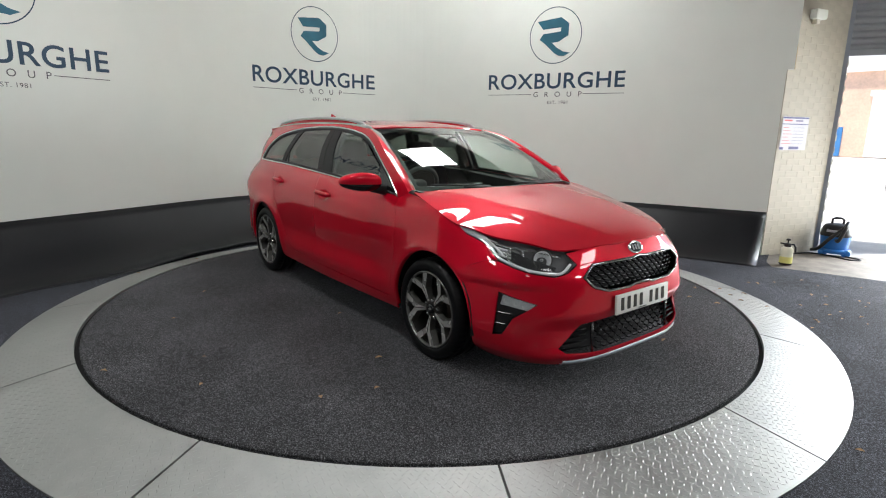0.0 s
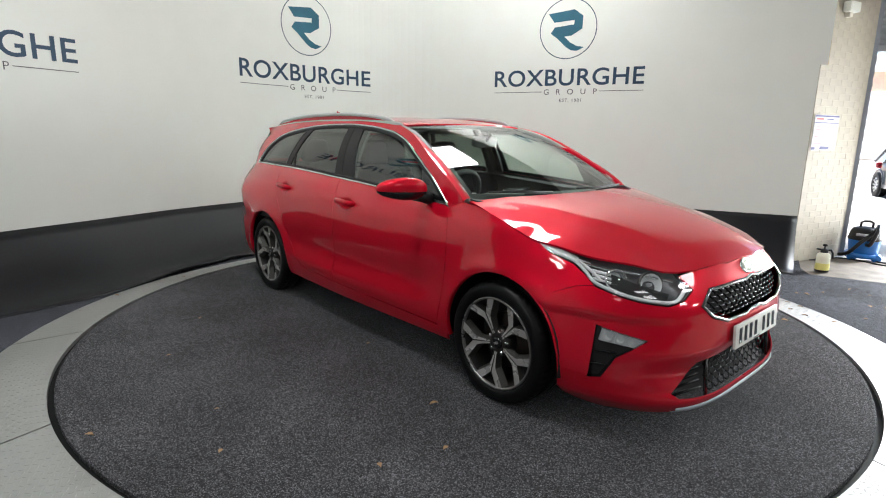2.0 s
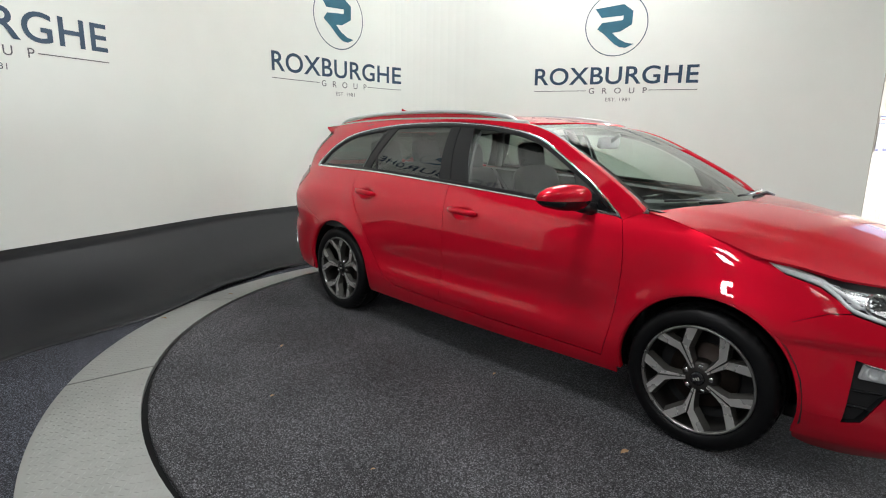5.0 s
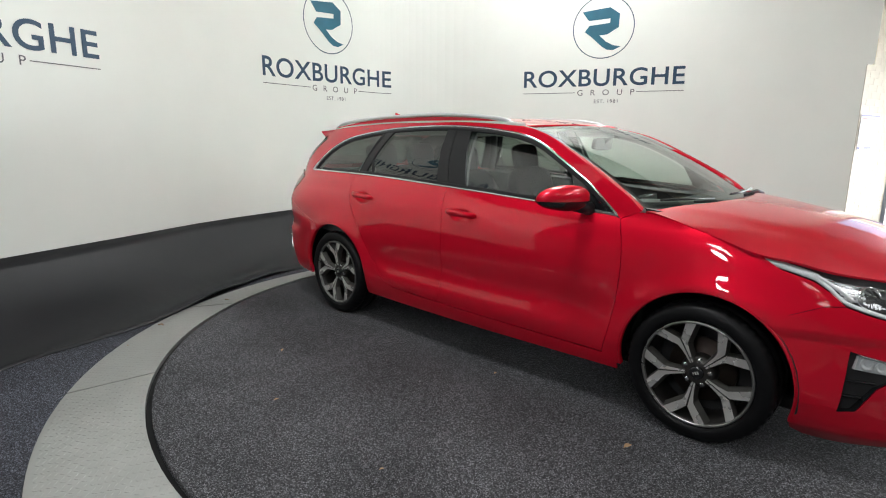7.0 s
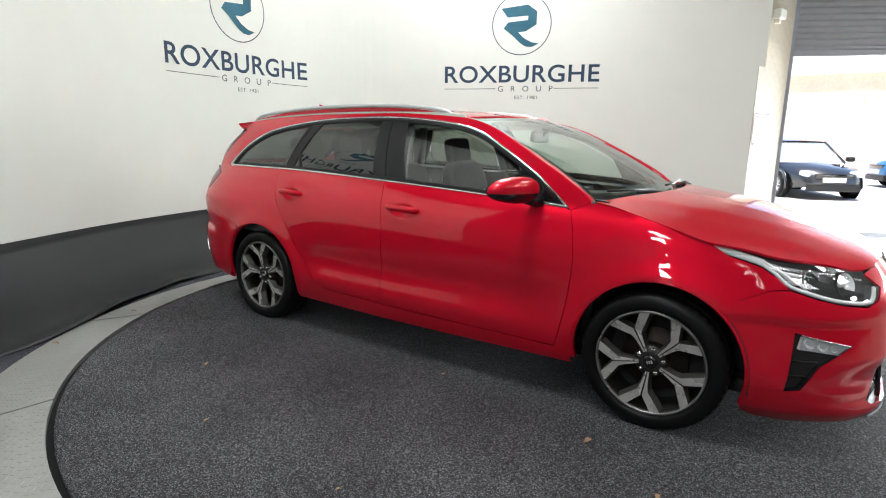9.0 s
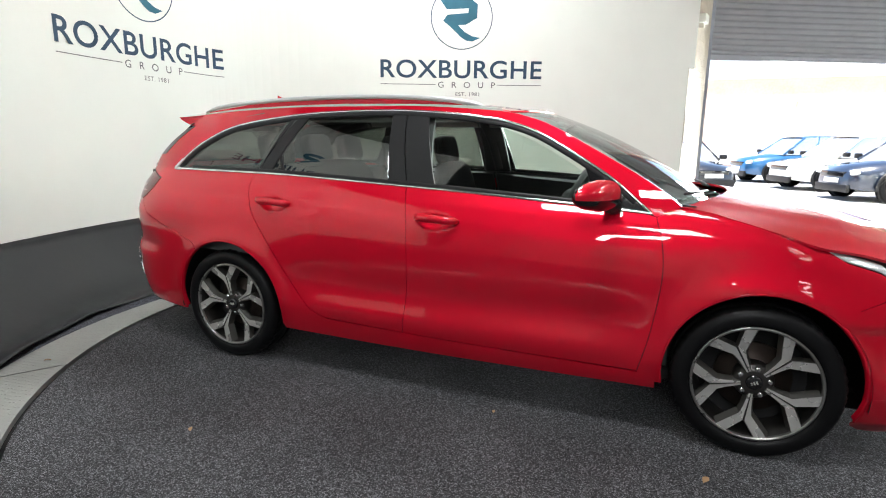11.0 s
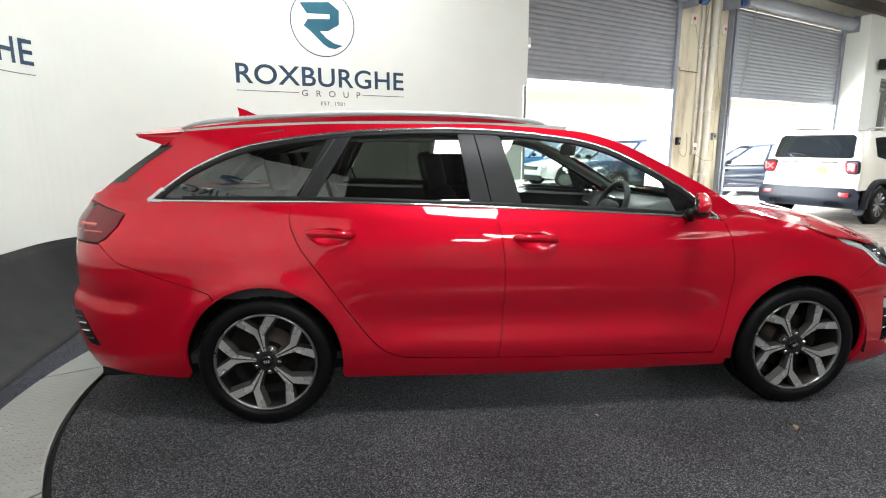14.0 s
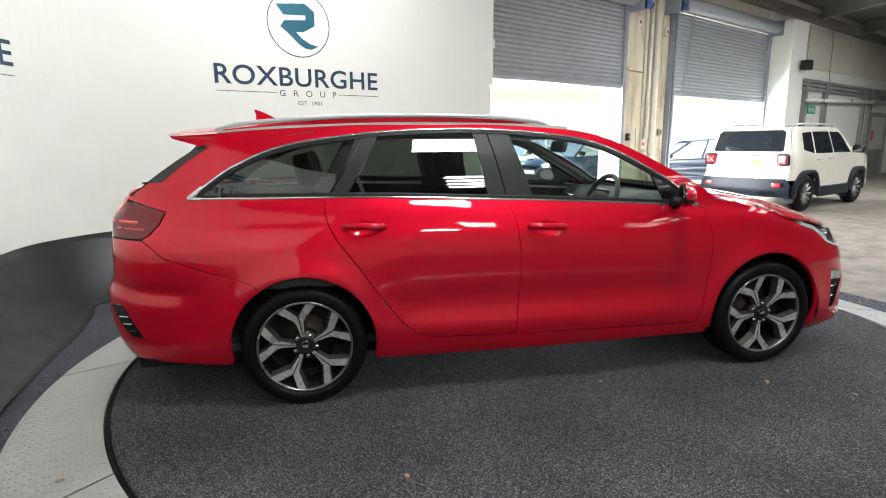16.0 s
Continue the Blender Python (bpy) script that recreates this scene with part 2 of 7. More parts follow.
def build_backdrop():
    verts, faces = [], []
    n = len(PLAN)
    for p, d, nrm, s in PLAN:
        for q, z in ((p, FLOOR - 0.01), (p, WALL_TOP), (p - nrm * 0.1, WALL_TOP), (p - nrm * 0.1, FLOOR - 0.01)):
            verts.append((q[0], q[1], z))
    for i in range(n - 1):
        for k in range(4):
            a, b = i * 4 + k, i * 4 + (k + 1) % 4
            faces.append((a, a + 4, b + 4, b))
    faces += [(0, 1, 2, 3), ((n - 1) * 4 + 3, (n - 1) * 4 + 2, (n - 1) * 4 + 1, (n - 1) * 4)]
    wall = piece("wall_backdrop", verts, faces, WALL_WHITE, smooth=False)
    tagged(wall, "white painted curved backdrop wall with three printed dealer logos", "wall", kind="structure")
    # the black vinyl cove from the wall down to the carpet
    verts, faces, m = [], [], 12
    for p, d, nrm, s in PLAN:
        foot = hem_at(s)
        for k in range(m + 1):
            a = k / m
            z = FLOOR + 0.006 + (COVE_Z - FLOOR) * (1 - a) ** 1.75 + 0.004 * math.sin(s * 3.1 + a * 5) * a * (1 - a)
            # the hem curls up where it rides on the turntable's rim
            z += (0.034 + 0.008 * math.sin(foot[1] * 9)) * a ** 6 * math.exp(-((foot[1] + 1.05) / 0.75) ** 4)
            q = p + nrm * 0.004 + (foot - p - nrm * 0.004) * a
            verts.append((q[0], q[1], z))
    for i in range(n - 1):
        for k in range(m):
            a = i * (m + 1) + k
            faces.append((a, a + m + 1, a + m + 2, a + 1))
    # where it reaches over the rim it lies on the ramp
    for k, v in enumerate(verts):
        d = np.hypot(v[0] - TX, v[1] - TY)
        if d < 3.06:
            verts[k] = (v[0], v[1], max(v[2], FLOOR + 0.012 + (3.06 - d) * 0.16))
    cove = piece("cove_sheet", verts, faces, COVE_BLACK)
    sol = cove.modifiers.new("thick", "SOLIDIFY")
    sol.thickness, sol.offset = 0.004, 1
    tagged(cove, "black vinyl cove sheet curving from backdrop wall to floor", "skirting", kind="structure")


build_backdrop()


def sheet(name, outline, z, thick, material, smooth=False):
    """A flat slab with a plan outline, its top at z."""
    n = len(outline)
    v = [(x, y, z) for x, y in outline] + [(x, y, z - thick) for x, y in outline]
    f = [tuple(range(n)), tuple(range(2 * n - 1, n - 1, -1))] + [(i, i + n, (i + 1) % n + n, (i + 1) % n) for i in range(n)]
    return piece(name, v, f, material, smooth=smooth)


# floor: worn concrete everywhere, felt carpet laid round the turntable
tagged(sheet("floor", [(-16, -18), (40, -18), (40, 24.9), (0.9, 5.0), (0.9, 4.4), (-16, -4)], FLOOR - 0.012, 0.2, CONCRETE), "worn stained concrete workshop floor", "floor", kind="structure")
_bound = [(1.40, 3.92), (2.68, 4.36), (3.05, 2.59), (3.45, 0.49), (3.75, -1.1), (4.8, -5.6), (4.8, -9), (-3, -9), (-4.0, -2), (-4.1, 2.4), (-2.5, 3.3), (1.1, 4.75), (1.2, 4.35)]


def rim(a):
    """The turntable's outer edge, not quite concentric with its disc."""
    return 3.035 + 0.03 * math.cos(a) - 0.02 * math.sin(a)


def build_floor_carpet():
    """The carpet with a round hole for the turntable, as a ring of quads."""
    k = 120
    verts, faces = [], []
    poly = [np.array(p) for p in _bound]
    for i in range(k):
        a = i * math.tau / k
        d = np.array((math.cos(a), math.sin(a)))
        c = np.array((TX, TY))
        best = 3.3
        for j in range(len(poly)):
            p, q = poly[j], poly[(j + 1) % len(poly)]
            e = q - p
            den = d[0] * e[1] - d[1] * e[0]
            if abs(den) > 1e-9:
                w = p - c
                s, u = (w[0] * e[1] - w[1] * e[0]) / den, (w[0] * d[1] - w[1] * d[0]) / den
                if s > 0 and -1e-6 <= u <= 1 + 1e-6:
                    best = max(best if best != 3.3 else 0, s)
        ro = rim(a) + 0.004
        for r, z in ((ro, FLOOR), (best, FLOOR), (best, FLOOR - 0.011), (ro, FLOOR - 0.011)):
            verts.append((c[0] + d[0] * r, c[1] + d[1] * r, z))
    for i in range(k):
        for m in range(4):
            a, b = i * 4 + m, i * 4 + (m + 1) % 4
            j = ((i + 1) % k) * 4
            faces.append((a, b, j + (m + 1) % 4, j + m))
    ob = piece("floor_carpet", verts, faces, CARPET_OUT, smooth=False)
    tagged(ob, "dark blue-grey felt carpet on the floor round the turntable", "carpet", kind="structure")


build_floor_carpet()


def annulus(r0, r1, a0, a1, z0, z1, k):
    """A flat piece of a ring: top, sides and ends."""
    v, f = [], []
    for i in range(k + 1):
        a = a0 + (a1 - a0) * i / k
        c, s = math.cos(a), math.sin(a)
        v += [(r0 * c, r0 * s, z1), (r1 * c, r1 * s, z1), (r1 * c, r1 * s, z0), (r0 * c, r0 * s, z0)]
    for i in range(k):
        for m in range(4):
            p, q = i * 4 + m, i * 4 + (m + 1) % 4
            f.append((p, q, q + 4, p + 4))
    f += [(3, 2, 1, 0), (k * 4, k * 4 + 1, k * 4 + 2, k * 4 + 3)]
    return v, f


def build_turntable():
    t = thing("turntable", "round raised car turntable with charcoal carpet disc and chequer plate ramp", "turntable", m=pose(TX, TY, 0))
    bm = bm_lathe([(0.001, 0.008), (R_IN - 0.04, 0.008), (R_IN - 0.006, 0.007), (R_IN + 0.004, 0.001), (R_IN + 0.004, -0.075)], 160, "z")
    part("carpet_disc", bm, CARPET, t, "charcoal felt carpet disc", smooth=False)
    v, f = annulus(R_IN + 0.005, R_IN + 0.034, 0, math.tau, -0.030, -0.022, 160)
    piece("gap", v, f, RUBBER, t, "black rubber seal in the turning gap", smooth=False)

    def tread_mesh(turn):
        """Raised lozenges of one plate, alternating in direction, up to the rim's edge."""
        tv, tf = [], []
        r = R_IN + 0.05
        row = 0
        while r < R_OUT - 0.02:
            n = int(radians(29.4) * r / 0.034)
            for i in range(n):
                a = radians(0.3) + (i + 0.5 + 0.5 * (row % 2)) / (n + 0.5) * radians(29.4)
                if r > rim(a + turn) - 0.018:
                    continue
                k = (r - R_IN - 0.034) / (rim(a + turn) - R_IN - 0.034)
                c = Vector((r * math.cos(a), r * math.sin(a), 0.004 + (FLOOR + 0.001) * k))
                fall = (FLOOR + 0.001) / (rim(a + turn) - R_IN - 0.034)
                th = a + (radians(45) if (i + row) % 2 else radians(-45))
                d, e = Vector((math.cos(th), math.sin(th), 0)), Vector((-math.sin(th), math.cos(th), 0))
                b = len(tv)
                out = Vector((math.cos(a), math.sin(a), 0))
                d.z, e.z = d.dot(out) * fall, e.dot(out) * fall
                tv += [c + d * 0.013, c + e * 0.004, c - d * 0.013, c - e * 0.004, c + d * 0.006 + Vector((0, 0, 0.0014)), c - d * 0.006 + Vector((0, 0, 0.0014))]
                tf += [(b, b + 1, b + 4), (b + 1, b + 2, b + 5, b + 4), (b + 2, b + 3, b + 5), (b + 3, b, b + 4, b + 5)]
            r += 0.0235
            row += 1
        return mesh_of("tread", tv, tf, PLATE, False)
    for i in range(12):
        v, f = [], []
        k = 14
        for j in range(k + 1):
            an = radians(30 * i + 0.62 + 29.76 * j / k)
            c, sn = math.cos(an), math.sin(an)
            ri, ro = R_IN + 0.034, rim(an)
            v += [(ri * c, ri * sn, 0.004), (ro * c, ro * sn, FLOOR + 0.005), (ro * c, ro * sn, FLOOR - 0.01), (ri * c, ri * sn, FLOOR - 0.01)]
        for j in range(k):
            for m in range(4):
                a, b = j * 4 + m, j * 4 + (m + 1) % 4
                f.append((a, b, b + 4, a + 4))
        f += [(3, 2, 1, 0), (k * 4, k * 4 + 1, k * 4 + 2, k * 4 + 3)]
        p = piece("plate", v, f, PLATE, t, smooth=False)
        q = new("tread", tread_mesh(radians(30 * i + 0.5)))
        q.parent, q.rotation_euler = p, (0, 0, radians(30 * i + 0.5))
        q["kind"] = "stuff"


build_turntable()

# the outer wall with its two roller doors
WD = np.array((math.cos(radians(27)), math.sin(radians(27))))
WN = np.array((WD[1], -WD[0]))           # towards the room
WO = np.array((1.33, 5.56))


def on_wall(s, off, z):
    p = WO + WD * s + WN * off
    return (p[0], p[1], z)


def wall_box(name, s0, s1, o0, o1, z0, z1, material, parent=None, label="", bevel=0.0):
    bm = bm_box(s0, s1, o0, o1, z0, z1, bevel)
    m = Matrix(((WD[0], WN[0], 0, WO[0]), (WD[1], WN[1], 0, WO[1]), (0, 0, 1, 0), (0, 0, 0, 1)))
    bm_move(bm, m)
    bmesh.ops.recalc_face_normals(bm, faces=bm.faces[:])
    return part(name, bm, material, parent, label, smooth=False)


A0, A1, B0, B1 = -0.02, 3.70, 5.60, 10.25
ROOF = 5.2
tagged(wall_box("wall_doors_pillar", A1, B0, -0.45, 0.0, -0.09, ROOF, STAINED), "stained cream painted masonry between the roller doors", "wall", kind="structure")
tagged(wall_box("wall_doors_head", A0, A1, -0.45, 0.0, 3.9, ROOF, WALL_CREAM), "cream wall above the first roller door", "wall", kind="structure")
tagged(wall_box("wall_doors_head_2", B0, B1, -0.45, 0.0, 4.12, ROOF, WALL_CREAM), "cream wall above the second roller door", "wall", kind="structure")
tagged(wall_box("wall_doors_end", B1, 34.0, -0.45, 0.0, -0.09, ROOF, WALL_WHITE), "white painted wall beside the second roller door", "wall", kind="structure")
tagged(wall_box("wall_side", -9.0, A0 - 0.0, -0.45, -0.1, -0.09, ROOF, WALL_CREAM), "plain wall behind the backdrop", "wall", kind="structure")


def roller_door(name, s0, s1, zbot, ztop, label):
    d = thing(name, label, "roller door", "roller doors in the outer wall")
    pitch = 0.078
    n = int((ztop - zbot) / pitch)
    prof = [(0.0, 0.0), (0.012, 0.012), (0.018, 0.03), (0.012, 0.048), (0.0, 0.06), (-0.006, 0.069), (0.0, 0.078)]
    for i in range(n):
        v, f = [], []
        for s in (s0, s1):
            for o, z in prof:
                v.append(on_wall(s, 0.03 + o, zbot + i * pitch + z))
            for o, z in prof[::-1]:
                v.append(on_wall(s, 0.018 + o, zbot + i * pitch + z))
        m = len(prof) * 2
        f = [(k, k + m, (k + 1) % m + m, (k + 1) % m) for k in range(m)]
        piece("slat", v, f, SHUTTER, d, smooth=False)
    wall_box("bottom_bar", s0, s1, 0.01, 0.06, zbot - 0.07, zbot, SHUTTER, d)
    for a, b in ((s0 - 0.07, s0 + 0.03), (s1 - 0.03, s1 + 0.07)):
        wall_box("guide", a, b, 0.0, 0.09, -0.09, ztop, STEEL_GREY, d, "grey steel guide rail", 0.006)
    pts = [on_wall(s0 - 0.06, 0.19, ztop + 0.10), on_wall(s1 + 0.06, 0.19, ztop + 0.10)]
    part("drum", bm_tube(pts, 0.15, 24), SHUTTER, d, "rolled-up shutter curtain drum")
    for s in (s0 - 0.10, s1 + 0.07):
        wall_box("bracket", s, s + 0.03, 0.0, 0.36, ztop - 0.10, ztop + 0.28, STEEL_GREY, d)
    return d


roller_door("roller_door", A0, A1, 2.44, 4.0, "grey steel roller shutter door, partly raised over daylight")
roller_door("roller_door", B0, B1, 2.38, 4.15, "grey steel roller shutter door, partly raised beside the pillar")

# return wall between the backdrop and the outer wall
_a0, _b0 = np.array((1.095, 4.49)), np.array((1.36, 5.56))
_d0 = (_b0 - _a0) / np.hypot(*(_b0 - _a0))
_n0 = np.array((_d0[1], -_d0[0]))
tagged(sheet("wall_return", [tuple(_a0), tuple(_b0), tuple(_b0 - _n0 * 0.35), tuple(_a0 - _n0 * 0.35)], ROOF, ROOF + 0.09, PIER_PAINT),
       "cream painted brick return wall with chipped edge", "wall", kind="structure")

# unseen walls added to close the room, dull to keep reflections dark; roof
tagged(sheet("wall_south", [(-6, -16), (34, -16), (34, -16.3), (-6, -16.3)], ROOF, ROOF + 0.09, WALL_DULL), "plain unseen wall added to close the workshop", "wall", kind="structure")
tagged(sheet("wall_east", [(34, -16), (34, 22.2), (34.3, 22.2), (34.3, -16)], ROOF, ROOF + 0.09, WALL_DULL), "plain unseen wall added to close the workshop", "wall", kind="structure")
tagged(sheet("wall_west", [(-6, -16), (-6, 4), (-6.3, 4), (-6.3, -16)], ROOF, ROOF + 0.09, WALL_DULL), "plain unseen wall added to close the workshop", "wall", kind="structure")


tagged(sheet("ceiling", [(-7.27, -17), (35, -17), on_wall(38, -0.45, 0)[:2], on_wall(-9.4, -0.45, 0)[:2]], ROOF + 0.12, 0.12, CEIL), "grey sheeted workshop roof", "ceiling", kind="structure")

# daylight panels in the roof, four added as fill, and the sky in the doorways
PANEL_FRAME = mat("roof_light_frame", (0.35, 0.35, 0.35), 0.6)


def roof_and_fill_light(x, y, sx, sy, watts):
    r = thing("roof_and_fill_light", "steel-framed daylight panel in the roof, the largest ones added as fill", "roof light", "daylight panels in the roof", pose(x, y, ROOF))
    for a, b, c, d in ((-sx / 2 - 0.05, -sx / 2, -sy / 2, sy / 2), (sx / 2, sx / 2 + 0.05, -sy / 2, sy / 2), (-sx / 2 - 0.05, sx / 2 + 0.05, -sy / 2 - 0.05, -sy / 2), (-sx / 2 - 0.05, sx / 2 + 0.05, sy / 2, sy / 2 + 0.05)):
        part("frame", bm_box(a, b, c, d, -0.08, 0.0), PANEL_FRAME, r, smooth=False)
    area("roof_and_fill_lamp", (x, y, ROOF - 0.02), (x, y, 0), sx, sy, watts, (0.965, 0.99, 1.0))


# the four of 2.4 by 1.6 are unseen panels added to brighten the room
for _x, _y, _sx, _sy, _w in ((-1.25, 2.0, 1.25, 1.15, 84), (0.25, -2.25, 0.95, 1.15, 60), (0.95, -12.0, 1.1, 2.4, 150), (7.0, -3.0, 2.4, 1.6, 40), (6.5, 2.4, 2.4, 1.6, 95), (12.5, 1.5, 2.4, 1.6, 210), (16.0, 5.5, 2.4, 1.6, 270),
                             (1.15, -6.5, 0.8, 0.45, 26), (1.30, -7.25, 0.8, 0.45, 26), (1.45, -8.0, 0.8, 0.45, 26), (1.62, -8.75, 0.8, 0.45, 26),
                             (6.2, -7.4, 1.3, 0.5, 8), (6.6, -8.3, 1.3, 0.5, 8), (7.0, -9.2, 1.3, 0.5, 8), (7.4, -10.1, 1.3, 0.5, 8)):
    roof_and_fill_light(_x, _y, _sx, _sy, _w)
for _s, _w, _h, _e, _t in ((2.2, 2.5, 2.3, 560, 1.9), (7.9, 4.5, 2.3, 360, 0.0)):
    area("door_daylight", on_wall(_s, -0.7, 1.25), on_wall(_s + _t, 5.0, 0.5), _w, _h, _e, (0.93, 0.97, 1.0))

# ---- logos printed on the backdrop ----
def wall_point(s, z, lift):
    for a, b in zip(PLAN, PLAN[1:]):
        if a[3] <= s <= b[3]:
            k = (s - a[3]) / (b[3] - a[3])
            p, n = a[0] + (b[0] - a[0]) * k, a[2] + (b[2] - a[2]) * k
            n = n / np.hypot(*n)
            return Vector((p[0] + n[0] * lift, p[1] + n[1] * lift, z))
    return Vector((0, 0, z))


def text_mesh(text, height, spacing=1.0, offset=0.0):
    """A word in the built-in font as a flat mesh: its vertices run from 0 along x and from 0 up y, capitals `height` high."""
    cu = bpy.data.curves.new("word", "FONT")
    cu.body, cu.size, cu.space_character, cu.offset, cu.resolution_u = text, 1.0, spacing, offset, 6
    ob = bpy.data.objects.new("word", cu)
    scene.collection.objects.link(ob)
    bpy.context.view_layer.update()
    me = bpy.data.meshes.new_from_object(ob.evaluated_get(bpy.context.evaluated_depsgraph_get()))
    bpy.data.objects.remove(ob)
    pts = [v.co.copy() for v in me.vertices]
    faces = [tuple(p.vertices) for p in me.polygons]
    bpy.data.meshes.remove(me)
    x0, x1 = min(p.x for p in pts), max(p.x for p in pts)
    y0, y1 = min(p.y for p in pts), max(p.y for p in pts)
    k = height / (y1 - y0)
    return [((p.x - x0) * k, (p.y - y0) * k) for p in pts], faces, (x1 - x0) * k


def print_flat(name, pts, faces, s0, z0, width, own_width, material, parent, lift=0.003):
    """Lays flat artwork on the curved wall, stretched to a width."""
    k = width / own_width
    v = [wall_point(s0 + x * k, z0 + y, lift) for x, y in pts]
    return piece(name, v, faces, material, parent, smooth=False)


def islands(pts, faces):
    """Splits artwork into its separate letters."""
    root = list(range(len(pts)))

    def find(i):
        while root[i] != i:
            root[i] = root[root[i]]
            i = root[i]
        return i
    for f in faces:
        for k in f[1:]:
            root[find(k)] = find(f[0])
    groups = {}
    for f in faces:
        groups.setdefault(find(f[0]), []).append(f)
    out = []
    for fs in groups.values():
        ids = sorted({i for f in fs for i in f})
        back = {i: n for n, i in enumerate(ids)}
        out.append(([pts[i] for i in ids], [tuple(back[i] for i in f) for f in fs]))
    return out


EMBLEM = [(-0.70, 0.52), (0.20, 0.62), (0.51, 0.40), (0.50, -0.02), (0.14, -0.23), (-0.11, -0.25), (0.10, -0.45), (0.34, -0.58), (0.60, -0.63), (0.36, -0.74), (0.16, -0.72), (-0.01, -0.62), (-0.37, -0.29), (-0.60, -0.12), (-0.46, 0.07), (0.21, 0.13), (0.22, 0.27), (-0.48, 0.23)]


def build_logo(s0, s1, dz=0.0):
    w = s1 - s0
    logo = thing("wall_logo", "navy and teal dealer logo lettered on the white wall", "sign", "logos on the backdrop")
    for word, z, h, a, b, sp, off, m in (("ROXBURGHE", 1.990, 0.215, 0.0, 1.0, 1.05, 0.012, LOGO_NAVY), ("GROUP", 1.878, 0.070, 0.358, 0.712, 2.6, 0.0, LOGO_GREY), ("EST. 1981", 1.782, 0.043, 0.467, 0.614, 1.1, 0.0, LOGO_GREY)):
        pts, faces, own = text_mesh(word, h, sp, off)
        for ip, jf in islands(pts, faces):
            print_flat("letter", ip, jf, s0 + a * w, z + dz, (b - a) * w, own, m, logo)
    for a, b in ((0.0, 0.342), (0.724, 1.0)):
        pts = [(x * (b - a) * w / 10, y) for y in (0, 0.007) for x in range(11)]
        print_flat("rule", pts, [(i, i + 1, i + 12, i + 11) for i in range(10)], s0 + a * w, 1.912 + dz, 1, 1, LOGO_GREY, logo)
    cz, r, cs = 2.700 + dz, 0.374, s0 + 0.498 * w
    n = 64
    pts = [((r - d) * math.cos(math.tau * i / n), (r - d) * math.sin(math.tau * i / n)) for d in (0, 0.011) for i in range(n)]
    print_flat("ring", pts, [(i, (i + 1) % n, n + (i + 1) % n, n + i) for i in range(n)], cs, cz, 1, 1, LOGO_NAVY, logo)
    bm = bmesh.new()
    bm.faces.new([bm.verts.new((x * r, y * r, 0)) for x, y in EMBLEM])
    bmesh.ops.triangulate(bm, faces=bm.faces[:])
    bm.verts.index_update()
    pts, faces = [(q.co.x, q.co.y) for q in bm.verts], [tuple(q.index for q in f.verts) for f in bm.faces]
    bm.free()
    print_flat("emblem", pts, faces, cs, cz, 1, 1, LOGO_TEAL, logo)


def run_at(x, y):
    return min(((np.hypot(p[0] - x, p[1] - y), s) for p, d, n, s in PLAN))[1]


_m0, _m1, _r0, _r1, _l1 = run_at(-3.70, -0.09), run_at(-3.80, 1.86), run_at(-2.42, 3.01), run_at(-0.59, 3.77), run_at(-3.12, -1.83)
build_logo(_m0, _m1)
build_logo(_r0, _r1)
build_logo(_l1 - 1.95, _l1, -0.066)

# ---- the red estate car ----
# Its own axes: x forward from the middle of the wheelbase, y to its left, z up.
def curve(pts):
    """A smooth monotone curve through (a, b) pairs."""
    xs, ys = [p[0] for p in pts], [p[1] for p in pts]
    h = [xs[i + 1] - xs[i] for i in range(len(xs) - 1)]
    d = [(ys[i + 1] - ys[i]) / h[i] for i in range(len(h))]
    m = [d[0]] + [0 if d[i - 1] * d[i] <= 0 else 2 * d[i - 1] * d[i] / (d[i - 1] + d[i]) for i in range(1, len(d))] + [d[-1]]

    def at(x):
        if x <= xs[0]:
            return ys[0] + m[0] * (x - xs[0]) * 0.0
        if x >= xs[-1]:
            return ys[-1]
        i = max(k for k in range(len(h)) if xs[k] <= x)
        t = (x - xs[i]) / h[i]
        return (ys[i] * (1 + 2 * t) * (1 - t) ** 2 + h[i] * m[i] * t * (1 - t) ** 2 + ys[i + 1] * t * t * (3 - 2 * t) + h[i] * m[i + 1] * t * t * (t - 1))
    return at


belt_z = curve([(-2.4, 1.02), (-1.86, 1.062), (-1.14, 1.06), (-0.3, 1.03), (0.4, 0.995), (0.88, 0.965), (1.2, 0.955), (1.5, 0.905), (1.8, 0.83), (2.0, 0.765), (2.2, 0.70)])
low_p = curve([(0, 0.845), (0.05, 0.862), (0.085, 0.872), (0.14, 0.880), (0.19, 0.885), (0.26, 0.8855), (0.36, 0.8855), (0.48, 0.886), (0.60, 0.8865), (0.665, 0.886), (0.723, 0.8828), (0.771, 0.8782), (0.819, 0.871), (0.867, 0.859), (0.892, 0.851),
               (0.928, 0.838), (0.964, 0.820), (1.0, 0.797)])
roof_taper = curve([(-2.3, 0.80), (-1.9, 0.875), (-1.3, 0.965), (-0.7, 1.0), (2.3, 1.0)])
nose_x = curve([(0.12, 2.13), (0.16, 2.185), (0.21, 2.20), (0.27, 2.175), (0.34, 2.165), (0.45, 2.205), (0.60, 2.20), (0.70, 2.17), (0.78, 2.12), (0.9, 2.0)])
tail_x = curve([(0.2, -2.30), (0.3, -2.36), (0.45, -2.40), (0.57, -2.405), (0.66, -2.36), (0.75, -2.345), (0.95, -2.33), (1.03, -2.28), (1.12, -2.20), (1.3, -2.07), (1.4, -1.98)])
X0F, X0R = 1.1, -1.3
